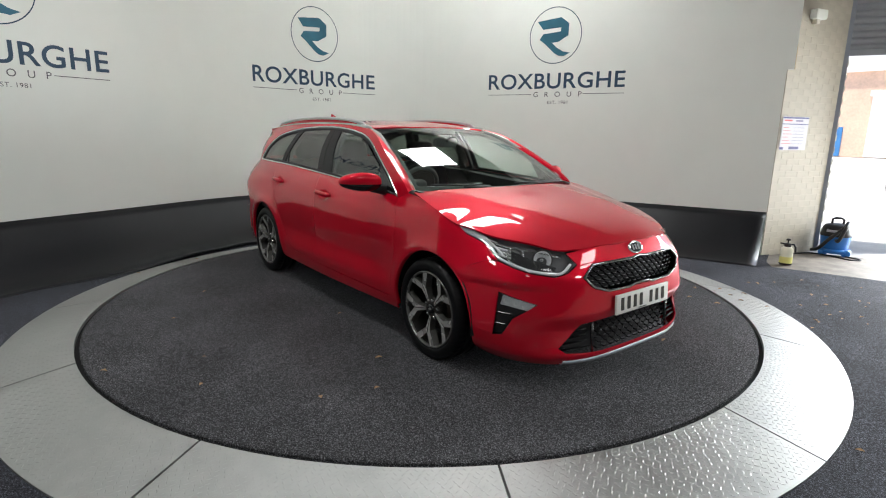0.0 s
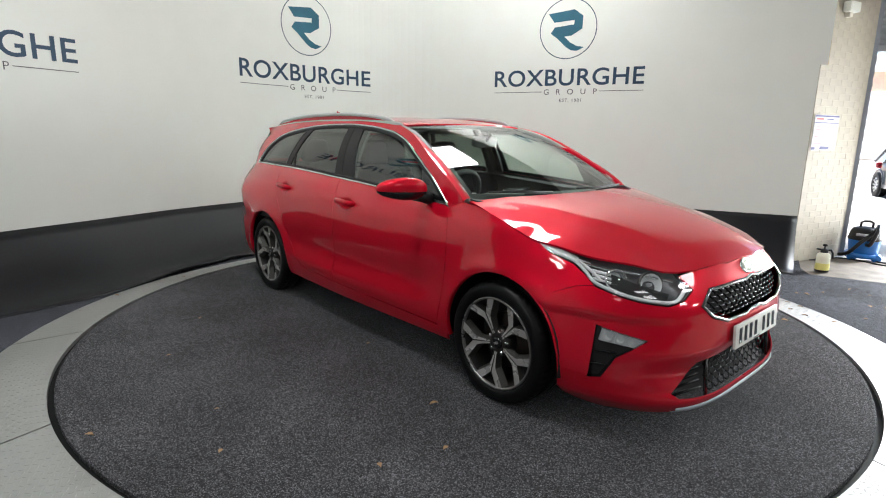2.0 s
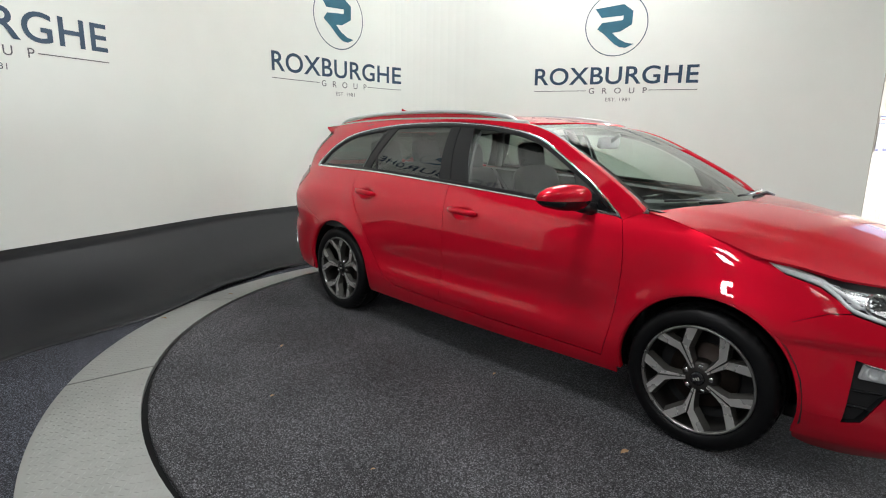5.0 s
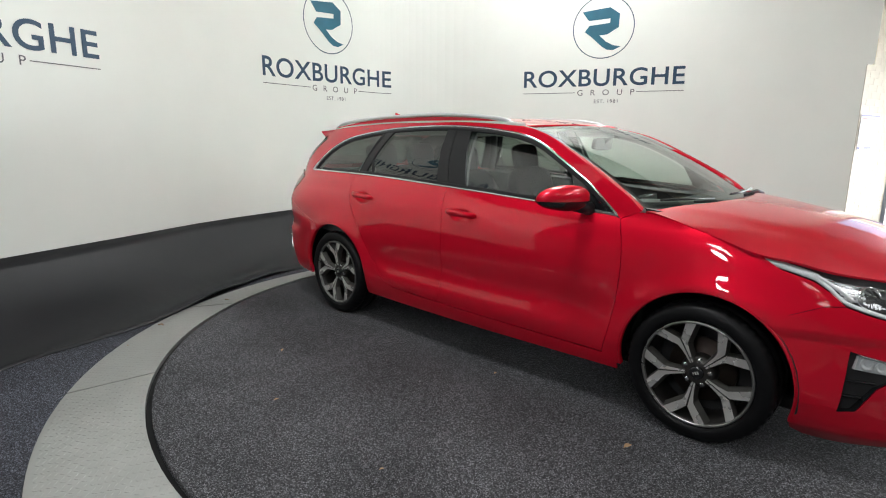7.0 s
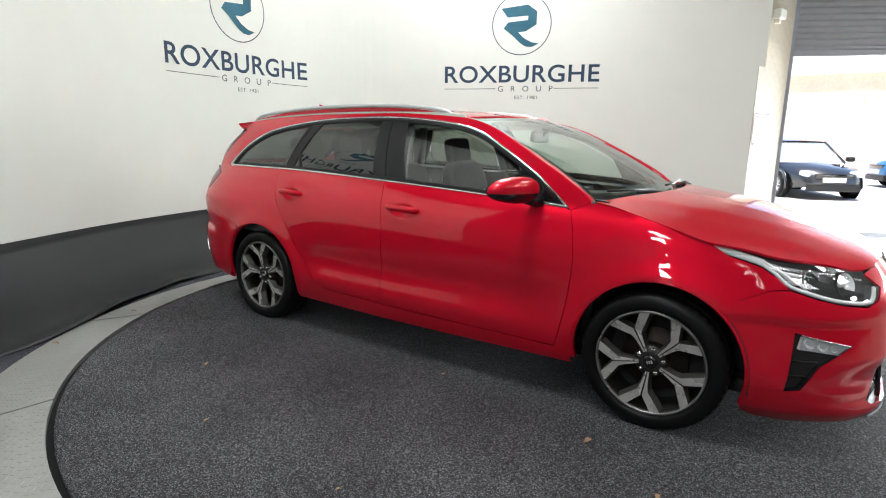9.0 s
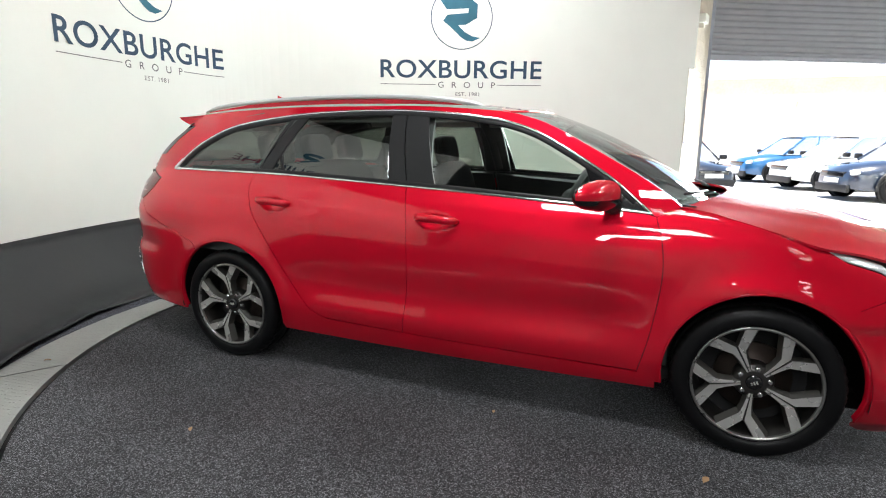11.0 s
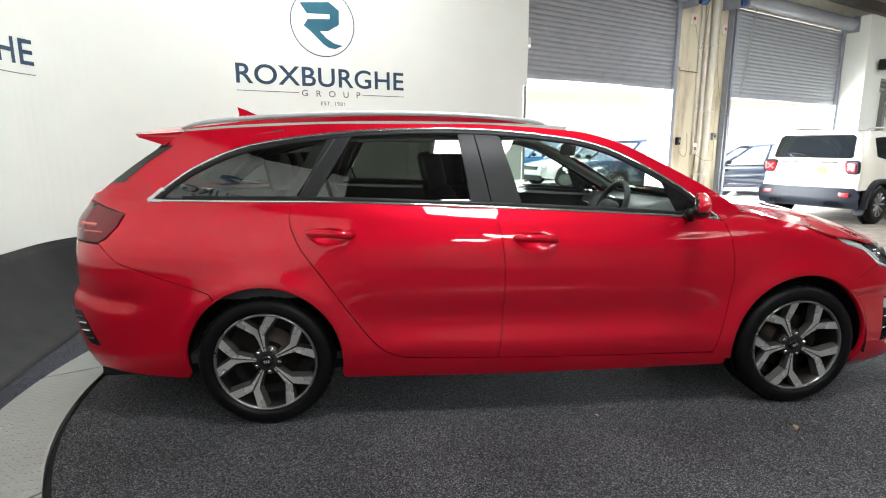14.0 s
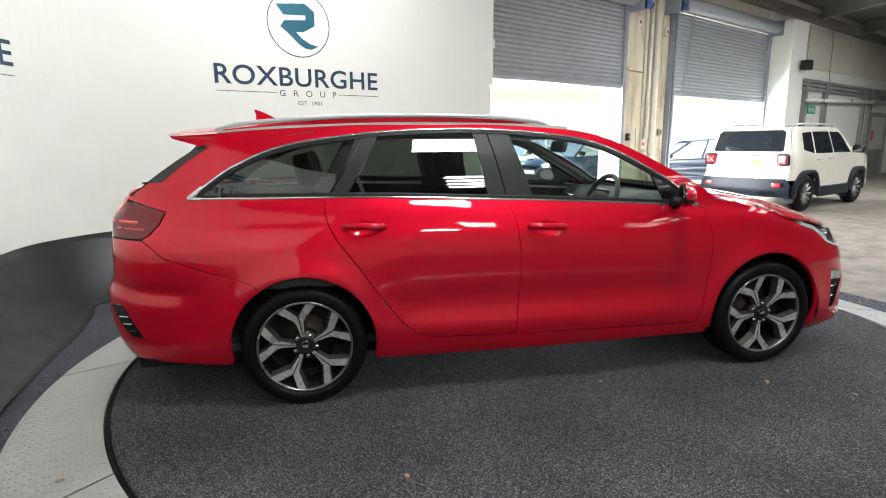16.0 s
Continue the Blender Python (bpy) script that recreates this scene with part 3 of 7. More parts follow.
front_n = curve([(0.15, 3.9), (0.35, 3.9), (0.52, 3.5), (0.66, 3.1), (0.76, 2.75), (0.85, 2.6)])
rear_n = curve([(0.5, 3.4), (0.85, 3.9), (1.02, 5.5), (1.15, 6.5), (1.4, 6.5)])


def ease(a):
    a = min(1.0, max(0.0, a))
    return a * a * (3 - 2 * a)


def glass_y(x, z):
    """Half width of the glasshouse."""
    d = z - 1.0
    return (0.80 - 0.19 * d - (0.30 * d * d + d ** 3 if d > 0 else 0.0)) * roof_taper(x)


def flank(x, z):
    """Half width of the body before its ends are rounded off."""
    zb = belt_z(x)
    if z >= zb:
        return glass_y(x, z)
    q = max(0.0, (z - 0.2) / (zb - 0.2))
    s = min(1, max(0, (q - 0.7) / 0.3))
    haunch = 0.016 * math.exp(-((x + 1.30) / 0.42) ** 2) * math.exp(-((z - 0.66) / 0.13) ** 2)
    flare = 0.0
    for cx in (-1.325, 1.336):
        r = math.hypot(x - cx, z - 0.322)
        flare = max(flare, 0.018 * math.exp(-(max(0.0, r - 0.37) / 0.065) ** 2) * min(1.0, max(0.0, (z - 0.22) / 0.2)))
    # the doors are hollowed along their lower half and kick out above the sill
    door = ease((x + 1.02) / 0.36) * ease((1.0 - x) / 0.36)
    hollow = door * (0.006 * math.exp(-((z - 0.385) / 0.05) ** 2) - 0.014 * math.exp(-((z - 0.515) / 0.088) ** 2))
    # a hollow over the rear bumper's shoulder
    hollow -= 0.020 * ease((-1.78 - x) / 0.22) * math.exp(-((z - 0.615) / 0.05) ** 2)
    bow = 0.027 * math.cos(min(1.3, abs(x + 0.1)) * math.pi / 2.6) ** 2 - 0.014
    return low_p(q) + haunch + flare + hollow + bow * min(1.0, max(0.0, (zb - z) / 0.12)) + (glass_y(x, zb) - 0.797) * s * s * (3 - 2 * s) - (0.06 * (0.2 - z) / 0.05 if z < 0.2 else 0)


def ends(x, z):
    if x > X0F:
        n = front_n(z)
        return max(0.0, 1 - min(1, (x - X0F) / (nose_x(z) - X0F)) ** n) ** (1 / n)
    if x < X0R:
        n = rear_n(z)
        return max(0.0, 1 - min(1, (x - X0R) / (tail_x(z) - X0R)) ** n) ** (1 / n)
    return 1.0


def side_y(x, z):
    return flank(x, z) * ends(x, z)


# ==== build
def front_polar(u, z):
    """The nose, by the plan angle u (0 at the flank, 90 in the middle)."""
    a = radians(u)
    A, w, NF = nose_x(z) - X0F, 0.89, front_n(z)
    for _ in range(6):
        rho = (abs(math.sin(a) / A) ** NF + abs(math.cos(a) / w) ** NF) ** (-1 / NF)
        w = flank(X0F + rho * math.sin(a), z)
    return X0F + rho * math.sin(a), rho * math.cos(a)


def rear_polar(u, z):
    a = radians(u)
    A, w, NR = X0R - tail_x(z), 0.89, rear_n(z)
    for _ in range(6):
        rho = (abs(math.sin(a) / A) ** NR + abs(math.cos(a) / w) ** NR) ** (-1 / NR)
        w = flank(X0R - rho * math.sin(a), z)
    return X0R - rho * math.sin(a), rho * math.cos(a)


def S_side(sg, lift=0.0):
    return lambda x, z: Vector((x, sg * (side_y(x, z) + lift), z))


HANDLES = ((-0.05, 0.893), (-1.005, 0.922))


def S_door(sg):
    """The flank with the finger hollows behind the door handles."""
    def f(x, z):
        d = 0.0
        for cx, cz in HANDLES:
            q = ((x - cx + 0.005) / 0.085) ** 2 + ((z - cz + 0.012) / 0.042) ** 2
            if q < 1:
                d += 0.020 * (1 - q) ** 1.2
        return Vector((x, sg * (side_y(x, z) - d), z))
    return f


def S_front(sg, lift=0.0):
    def f(u, z):
        x, y = front_polar(u, z)
        r = math.hypot(x - X0F, y)
        d = 0.011 * ease((0.598 - z) / 0.03) * ease((z - 0.34) / 0.10) * ease((u - 14) / 10) * ease((64 - u) / 14)
        k = 1 + (lift - d) / r
        return Vector((X0F + (x - X0F) * k, sg * y * k, z))
    return f


def S_rear(sg, lift=0.0):
    def f(u, z):
        x, y = rear_polar(u, z)
        k = 1 + lift / math.hypot(x - X0R, y)
        return Vector((X0R + (x - X0R) * k, sg * y * k, z))
    return f


def fu(x, y):
    return math.degrees(math.atan2(x - X0F, y))


def fx(x, z):
    """The plan angle of the nose at a place along the car."""
    return math.degrees(math.atan2(x - X0F, side_y(x, z)))


def ru(x, z):
    return math.degrees(math.atan2(X0R - x, side_y(x, z)))


def skin(name, poly, S, step, material, parent, label="", flange=0.010, depth_dir=None):
    """A pressed panel: a flat outline cut into a grid, laid on the surface S, with its edge folded inwards."""
    su, sv = step
    pts = []
    n = len(poly)
    for i in range(n):
        (a, b), (c, d) = poly[i], poly[(i + 1) % n]
        k = max(1, int(math.hypot((c - a) / su, (d - b) / sv) + 0.5))
        pts += [(a + (c - a) * j / k, b + (d - b) * j / k) for j in range(k)]
    bm = bmesh.new()
    bm.faces.new([bm.verts.new((u, v, 0)) for u, v in pts])
    us, vs = [p[0] for p in pts], [p[1] for p in pts]
    cuts = [((k * su + 0.0003 * su, 0, 0), (1, 0, 0)) for k in range(int(math.floor(min(us) / su)) + 1, int(math.ceil(max(us) / su)))]
    cuts += [((0, k * sv + 0.0003 * sv, 0), (0, 1, 0)) for k in range(int(math.floor(min(vs) / sv)) + 1, int(math.ceil(max(vs) / sv)))]
    for co, no in cuts:
        bmesh.ops.bisect_plane(bm, geom=bm.verts[:] + bm.edges[:] + bm.faces[:], plane_co=co, plane_no=no, dist=1e-6)
    bmesh.ops.triangulate(bm, faces=[f for f in bm.faces if len(f.verts) > 4])
    bm.verts.index_update()
    flat = [(v.co.x, v.co.y) for v in bm.verts]
    faces = [[v.index for v in f.verts] for f in bm.faces]
    edge = [(e.verts[0].index, e.verts[1].index, [v.index for v in e.link_faces[0].verts]) for e in bm.edges if len(e.link_faces) == 1]
    bm.free()
    h = 0.004
    P, N = [], []
    for u, v in flat:
        p = S(u, v)
        a, b = S(u + h * su / 0.04, v) - S(u - h * su / 0.04, v), S(u, v + h) - S(u, v - h)
        nrm = a.cross(b)
        nrm = nrm.normalized() if nrm.length > 1e-12 else Vector((0, 0, 1))
        P.append(p)
        N.append(nrm)
    # outwards: away from the car's middle
    mid = Vector((0.0, 0, 0.55))
    flip = sum((p - Vector((max(-1.2, min(1.0, p.x)), 0, 0.6))).dot(q) for p, q in zip(P, N)) < 0
    if depth_dir is not None:
        flip = sum(depth_dir.dot(q) for q in N) < 0
    if flip:
        N = [-q for q in N]
    wrong = sum((P[f[1]] - P[f[0]]).cross(P[f[2]] - P[f[0]]).dot(N[f[0]]) for f in faces) < 0
    if wrong:
        faces = [f[::-1] for f in faces]
    if flange:
        used = {}
        top = {}
        for i, j, face in edge:
            for k in (i, j):
                if k not in used:
                    used[k] = len(P)
                    P.append(P[k] - N[k] * flange)
                    N.append(N[k])
                    top[k] = len(P)
                    P.append(P[k].copy())
                    N.append(N[k])
        for i, j, face in edge:
            ia, ja = face.index(i), face.index(j)
            a, b = (i, j) if (ia + 1) % len(face) == ja else (j, i)
            if wrong:
                a, b = b, a
            faces.append([top[b], top[a], used[a], used[b]])
            side = (P[b] - P[a]).cross(N[a])
            if side.length > 1e-9:
                side.normalize()
                for k in (a, b):
                    N[used[k]] = side
                    N[top[k]] = side
    ob = piece(name, P, faces, material, parent, label)
    ob.data.normals_split_custom_set_from_vertices([tuple(q) for q in N])
    return ob


def ribbon(name, path, S, width, material, parent, lift=0.004, label="", closed=False, back=0.006):
    """A moulded strip along a line of (u, v) on a surface: raised, with sides."""
    n = len(path)
    P = [S(*p) for p in path]
    v, f = [], []
    for i in range(n):
        a, b = (P[(i - 1) % n], P[(i + 1) % n]) if closed else (P[max(i - 1, 0)], P[min(i + 1, n - 1)])
        d = (b - a).normalized()
        h = 0.004
        u0, v0 = path[i]
        nu = (S(u0 + h, v0) - S(u0 - h, v0)).cross(S(u0, v0 + h) - S(u0, v0 - h)).normalized()
        if nu.dot(P[i] - Vector((max(-1.2, min(1.0, P[i].x)), 0, 0.6))) < 0:
            nu = -nu
        s = d.cross(nu).normalized()
        w = width / 2
        v += [P[i] - s * w - nu * back, P[i] - s * w * 0.85 + nu * lift * 0.7, P[i] + nu * lift, P[i] + s * w * 0.85 + nu * lift * 0.7, P[i] + s * w - nu * back]
    for i in range(n if closed else n - 1):
        j = (i + 1) % n
        for k in range(4):
            f.append((i * 5 + k, j * 5 + k, j * 5 + k + 1, i * 5 + k + 1))
    ob = piece(name, v, f, material, parent, label)
    return ob


def dense(pts, n=6):
    return [tuple(p) for p in spline(pts, n)]


# paints and trims of the car
def paint_mat():
    """Red metallic lacquer: a deep red with fine flake under clear coat."""
    m = mat("red_paint", (0.61, 0.0036, 0.022), 0.44, 0.0, coat=1.0, spec=0.02)
    nt = m.node_tree
    b = nt.nodes["Principled BSDF"]
    tc = nt.nodes.new("ShaderNodeTexCoord")
    fl = nt.nodes.new("ShaderNodeTexVoronoi")
    fl.inputs["Scale"].default_value = 900
    nt.links.new(tc.outputs["Object"], fl.inputs["Vector"])
    hs = nt.nodes.new("ShaderNodeMapRange")
    hs.inputs["To Min"].default_value, hs.inputs["To Max"].default_value = 0.85, 1.15
    nt.links.new(fl.outputs["Distance"], hs.inputs["Value"])
    sc = nt.nodes.new("ShaderNodeVectorMath")
    sc.operation = "SCALE"
    sc.inputs[0].default_value = (0.61, 0.0036, 0.022)
    nt.links.new(hs.outputs[0], sc.inputs["Scale"])
    nt.links.new(sc.outputs[0], b.inputs["Base Color"])
    b.inputs["Metallic"].default_value = 0.45
    b.inputs["Coat IOR"].default_value = 1.54
    b.inputs["Coat Roughness"].default_value = 0.008
    return m


PAINT = paint_mat()
CHROME = mat("satin_chrome", (0.75, 0.75, 0.76), 0.16, 1.0, rvary=0.05, scale=30)
SILVER = mat("satin_silver", (0.56, 0.57, 0.58), 0.32, 0.35, rvary=0.05, scale=20)
GREY_LIP = mat("grey_lip_paint", (0.58, 0.60, 0.66), 0.32, 0.3)
GLOSS_BLACK = mat("gloss_black", (0.008, 0.008, 0.009), 0.12, coat=0.5)
SATIN_BLACK = mat("satin_black_plastic", (0.011, 0.011, 0.012), 0.45, spec=0.35, vary=0.15, scale=40, bump=0.05, bscale=300)
DARK = mat("dark_underside", (0.006, 0.006, 0.007), 0.8, vary=0.2, scale=10)
TYRE = mat("tyre_rubber", (0.0045, 0.0045, 0.005), 0.42, vary=0.3, scale=30, bump=0.1, bscale=200, spec=0.16)
ALLOY = mat("machined_alloy", (0.62, 0.61, 0.585), 0.27, 0.72, rvary=0.05, scale=12, vary=0.06)
SPOKE_GREY = mat("grey_spoke_paint", (0.075, 0.072, 0.066), 0.38, 0.5, rvary=0.08, scale=30, vary=0.12)
RIM_DARK = mat("dark_rim_paint", (0.045, 0.042, 0.04), 0.35, 0.7, rvary=0.08, scale=30, vary=0.15)
RIM_EDGE = mat("rim_edge_grey", (0.26, 0.255, 0.245), 0.30, 0.85, rvary=0.06, scale=20)
BRAKE = mat("brake_steel", (0.055, 0.042, 0.036), 0.5, 0.8, vary=0.3, scale=30)
CLEAR_GLASS = glass_mat("green_clear_glass", (0.80, 0.90, 0.84))
SCREEN_GLASS = glass_mat("windscreen_glass", (0.74, 0.86, 0.79))
PRIVACY = glass_mat("privacy_glass", (0.235, 0.27, 0.24))
LENS = glass_mat("clear_lens", (0.93, 0.95, 0.95))
INTERIOR = mat("dark_cabin_plastic", (0.045, 0.048, 0.048), 0.6, vary=0.2, scale=20, bump=0.1, bscale=200)
SEAT = mat("black_seat_cloth", (0.007, 0.007, 0.008), 0.9, spec=0.1, vary=0.2, scale=30, bump=0.3, bscale=250)
HEADLINING = mat("grey_headlining", (0.42, 0.42, 0.40), 0.9, vary=0.06, scale=20)
PLATE_WHITE = mat("plate_white", (0.78, 0.77, 0.72), 0.35)

car = thing("estate_car", "glossy red estate car with silver roof rails and alloy wheels", "car")

# outlines, as (along, up)
ARCH_R, ARCH_Z = 0.370, 0.322


def arch(cx, a0, a1, n=22, r=ARCH_R):
    return [(cx + r * math.cos(radians(a0 + (a1 - a0) * i / n)), ARCH_Z + r * 1.01 * math.sin(radians(a0 + (a1 - a0) * i / n))) for i in range(n + 1)]


DLO_TOP = dense([(-1.86, 1.062), (-1.76, 1.142), (-1.62, 1.232), (-1.39, 1.323), (-0.98, 1.383), (-0.62, 1.402), (-0.34, 1.402), (-0.08, 1.386), (0.09, 1.366), (0.215, 1.346), (0.36, 1.302), (0.505, 1.230), (0.637, 1.154), (0.73, 1.095), (0.88, 0.972)], 5)
DOOR_FRONT = dense([(0.905, 0.955), (0.935, 0.86), (0.948, 0.74), (0.94, 0.62), (0.915, 0.45), (0.88, 0.30)], 4)
DOOR_MID = dense([(-0.245, 1.028), (-0.212, 0.90), (-0.198, 0.72), (-0.205, 0.5), (-0.222, 0.318)], 4)
DOOR_REAR = dense([(-1.185, 1.06), (-1.195, 0.98), (-1.15, 0.87), (-1.08, 0.77), (-1.0, 0.66), (-0.91, 0.525), (-0.83, 0.42), (-0.755, 0.355), (-0.67, 0.327)], 4)
BELT = [(x / 100, belt_z(x / 100)) for x in range(-185, 90, 15)]
SCREEN_EDGE = dense([(1.0, 1.0), (0.93, 1.056), (0.83, 1.117), (0.70, 1.188), (0.55, 1.268), (0.40, 1.339), (0.26, 1.381), (0.16, 1.397)], 3)
ROOF_EDGE = dense([(0.16, 1.397), (0.0, 1.408), (-0.4, 1.425), (-0.9, 1.425), (-1.4, 1.408), (-1.72, 1.385)], 3)
GAP = 0.0016


def shift(path, dx, dz):
    return [(x + dx, z + dz) for x, z in path]


HOOD_EDGE = dense([(0.985, 0.995), (1.08, 0.985), (1.2, 0.957), (1.35, 0.917), (1.50, 0.873)], 4)
LAMP_BACK = [(1.50, 0.873), (1.585, 0.822), (1.66, 0.80), (1.70, 0.787), (1.757, 0.750), (1.805, 0.71)]

for sg in (-1, 1):
    S = S_side(sg)
    # one stamping: sill, quarter, rear pillar, roof side and screen pillar
    outline = SCREEN_EDGE + ROOF_EDGE[1:]
    outline += [(-1.80, 1.32), (-1.95, 1.222), (-2.08, 1.13), (-2.185, 1.062)]
    outline += [(-2.10, 1.042), (-1.96, 1.008), (-1.985, 0.95), (-2.03, 0.90), (-2.07, 0.88), (-2.01, 0.835), (-1.965, 0.80), (-1.80, 0.742), (-1.555, 0.664)]
    outline += arch(-1.325, 124, -14)
    outline += [(-0.955, 0.222), (0.955, 0.222)]
    outline += [(0.956, 0.285), (0.882, 0.292)]
    outline += [(-0.22, 0.314), (-0.667, 0.323)] + shift(DOOR_REAR[::-1], -GAP, 0)[1:]
    outline += [(x, z) for x, z in BELT[::-1] if x < -1.19]
    outline += DLO_TOP + [(0.903, 0.957)]
    skin("body_side", outline, S, (0.04, 0.03), PAINT, car, "red body side with sill and rear quarter")
    skin("rear_glass_edge", [(-1.758, 1.322), (-1.800, 1.321), (-1.951, 1.223), (-2.062, 1.145), (-1.990, 1.150), (-1.880, 1.240)], S_side(sg, 0.003), (0.04, 0.03), GLOSS_BLACK, car, "dark glass edge beside the tailgate", flange=0.006)
    # doors
    d1 = shift(DOOR_FRONT, -GAP, 0) + [(-0.22 + GAP, 0.318)] + shift(DOOR_MID[::-1], GAP, 0)[1:] + [(x, z) for x, z in BELT if -0.24 < x < 0.89]
    skin("front_door", d1, S_door(sg), (0.022, 0.014), PAINT, car, "red front door")
    d2 = shift(DOOR_MID, -GAP, 0) + shift(DOOR_REAR[::-1], GAP, 0.003) + [(x, z) for x, z in BELT if -1.18 < x < -0.25]
    skin("rear_door", d2, S_door(sg), (0.022, 0.014), PAINT, car, "red rear door")
    # front wing
    w = shift(DOOR_FRONT[::-1], GAP, 0) + [(0.985, 0.993)] + HOOD_EDGE[1:] + LAMP_BACK[1:] + [(1.745, 0.703), (1.64, 0.655)] + arch(1.336, 50, 190) + [(0.885, 0.262)]
    skin("front_wing", w, S, (0.04, 0.03), PAINT, car, "red front wing")
    # front bumper half
    b = [(fx(1.64, 0.653), 0.653), (fx(1.745, 0.700), 0.700), (fx(1.805, 0.706), 0.706), (fx(1.90, 0.676), 0.676), (fx(1.985, 0.655), 0.655), (fu(2.088, 0.614), 0.643), (fu(2.110, 0.54), 0.662), (fu(2.115, 0.472), 0.704),
         (fu(2.06, 0.50), 0.756), (fu(2.085, 0.40), 0.772), (fu(2.11, 0.25), 0.783), (90, 0.787)]
    b += [(90, 0.712), (88, 0.706), (fu(2.18, 0.10), 0.704), (fu(2.16, 0.28), 0.704), (fu(2.13, 0.39), 0.700), (fu(2.14, 0.464), 0.638), (fu(2.14, 0.40), 0.580), (fu(2.17, 0.30), 0.548), (fu(2.19, 0.10), 0.545), (90, 0.545)]
    b += [(90, 0.392), (fu(2.17, 0.2), 0.392), (fu(2.15, 0.457), 0.382), (fu(2.13, 0.53), 0.31), (fu(2.11, 0.588), 0.256), (fu(2.11, 0.54), 0.230), (fu(2.13, 0.30), 0.205), (90, 0.200)]
    b += [(90, 0.168), (fu(2.13, 0.3), 0.164), (fu(2.1, 0.55), 0.156), (fx(1.98, 0.2), 0.138), (fx(1.90, 0.2), 0.126)]
    # a hair's breadth of slit leads to the fog lamp pocket
    ar = [(x, z) for x, z in arch(1.336, -20, 63) if x > 1.50][:-1]
    b += [(fx(1.78, 0.2), 0.138), (fx(1.71, 0.2), 0.168)] + [(fx(x, z), z) for x, z in ar if z < 0.318]
    b += [(fx(1.695, 0.32), 0.3199), (fx(1.8335, 0.32), 0.3199), (fx(1.830, 0.305), 0.304), (fx(1.887, 0.316), 0.316), (fx(1.944, 0.413), 0.413), (fx(2.044, 0.50), 0.500), (fx(1.850, 0.545), 0.546), (fx(1.834, 0.32), 0.3203), (fx(1.695, 0.32), 0.3203)]
    b += [(fx(x, z), z) for x, z in ar if z > 0.322]
    skin("front_bumper", b, S_front(sg), (2.4, 0.018), PAINT, car, "red front bumper")
    # rear bumper half
    r = [(ru(-1.555, 0.66), 0.659), (ru(-1.80, 0.738), 0.738), (ru(-1.965, 0.795), 0.796), (ru(-2.01, 0.83), 0.831), (ru(-2.07, 0.875), 0.874), (ru(-2.26, 0.874), 0.874), (ru(-2.275, 0.80), 0.80), (90, 0.80),
         (90, 0.23), (ru(-2.25, 0.26), 0.235), (ru(-2.1, 0.27), 0.265), (ru(-1.72, 0.25), 0.242)] + [(ru(x, z), z) for x, z in arch(-1.325, 192, 125)]
    skin("rear_bumper", r, S_rear(sg), (2.6, 0.03), PAINT, car, "red rear bumper")
    # tailgate half
    skin("tailgate", [(ru(-2.19, 1.06), 1.06), (ru(-2.265, 0.95), 0.95), (ru(-2.262, 0.878), 0.878), (ru(-2.278, 0.804), 0.804), (90, 0.804), (90, 1.10), (70, 1.095), (ru(-2.17, 1.075), 1.078)], S_rear(sg), (2.6, 0.03), PAINT, car, "red tailgate")

    # glass and its surround
    Sg = S_side(sg, -0.012)
    fw = dense([(-0.19, 1.378), (-0.03, 1.356), (0.12, 1.330), (0.22, 1.306), (0.36, 1.254), (0.50, 1.182), (0.62, 1.108), (0.79, 0.985)], 4) + [(-0.105, 1.036)]
    skin("front_window", fw, Sg, (0.05, 0.04), CLEAR_GLASS, car, "clear green-tinted door glass", flange=0.003).visible_shadow = False
    rw = [(-0.395, 1.385), (-0.62, 1.386), (-0.915, 1.372), (-0.985, 1.235), (-1.02, 1.16), (-0.995, 1.072), (-0.355, 1.046)]
    skin("rear_window", rw, Sg, (0.05, 0.04), PRIVACY, car, "dark privacy door glass", flange=0.003).visible_shadow = False
    skin("quarterlight", [(-1.035, 1.155), (-1.095, 1.073), (-1.01, 1.073)], Sg, (0.05, 0.04), PRIVACY, car, flange=0.003).visible_shadow = False
    qw = dense([(-1.80, 1.078), (-1.70, 1.148), (-1.58, 1.222), (-1.38, 1.298), (-1.01, 1.360)], 4) + [(-1.152, 1.078)]
    skin("quarter_window", qw, Sg, (0.05, 0.04), PRIVACY, car, "dark privacy rear side glass", flange=0.003).visible_shadow = False
    # black frames between the panes
    Sf = S_side(sg, -0.006)
    skin("door_pillar_trim", [(-0.318, 1.392), (-0.20, 1.386), (-0.098, 1.034), (-0.243, 1.037)], Sf, (0.05, 0.04), SATIN_BLACK, car, "satin black pillar trim")
    skin("door_pillar_trim", [(-0.40, 1.392), (-0.324, 1.392), (-0.249, 1.037), (-0.345, 1.041)], Sf, (0.05, 0.04), SATIN_BLACK, car, "satin black pillar trim")
    skin("door_frame_trim", [(-0.905, 1.379), (-0.975, 1.374), (-1.175, 1.062), (-1.09, 1.062), (-1.03, 1.165), (-0.99, 1.235)], Sf, (0.05, 0.04), SATIN_BLACK, car, "satin black door frame")
    skin("door_frame_trim", [(-1.02, 1.165), (-1.035, 1.16), (-1.005, 1.062), (-0.985, 1.062)], Sf, (0.05, 0.04), SATIN_BLACK, car)
    skin("quarter_trim", [(-0.985, 1.373), (-1.02, 1.37), (-1.165, 1.07), (-1.185, 1.064)], Sf, (0.05, 0.04), SATIN_BLACK, car)
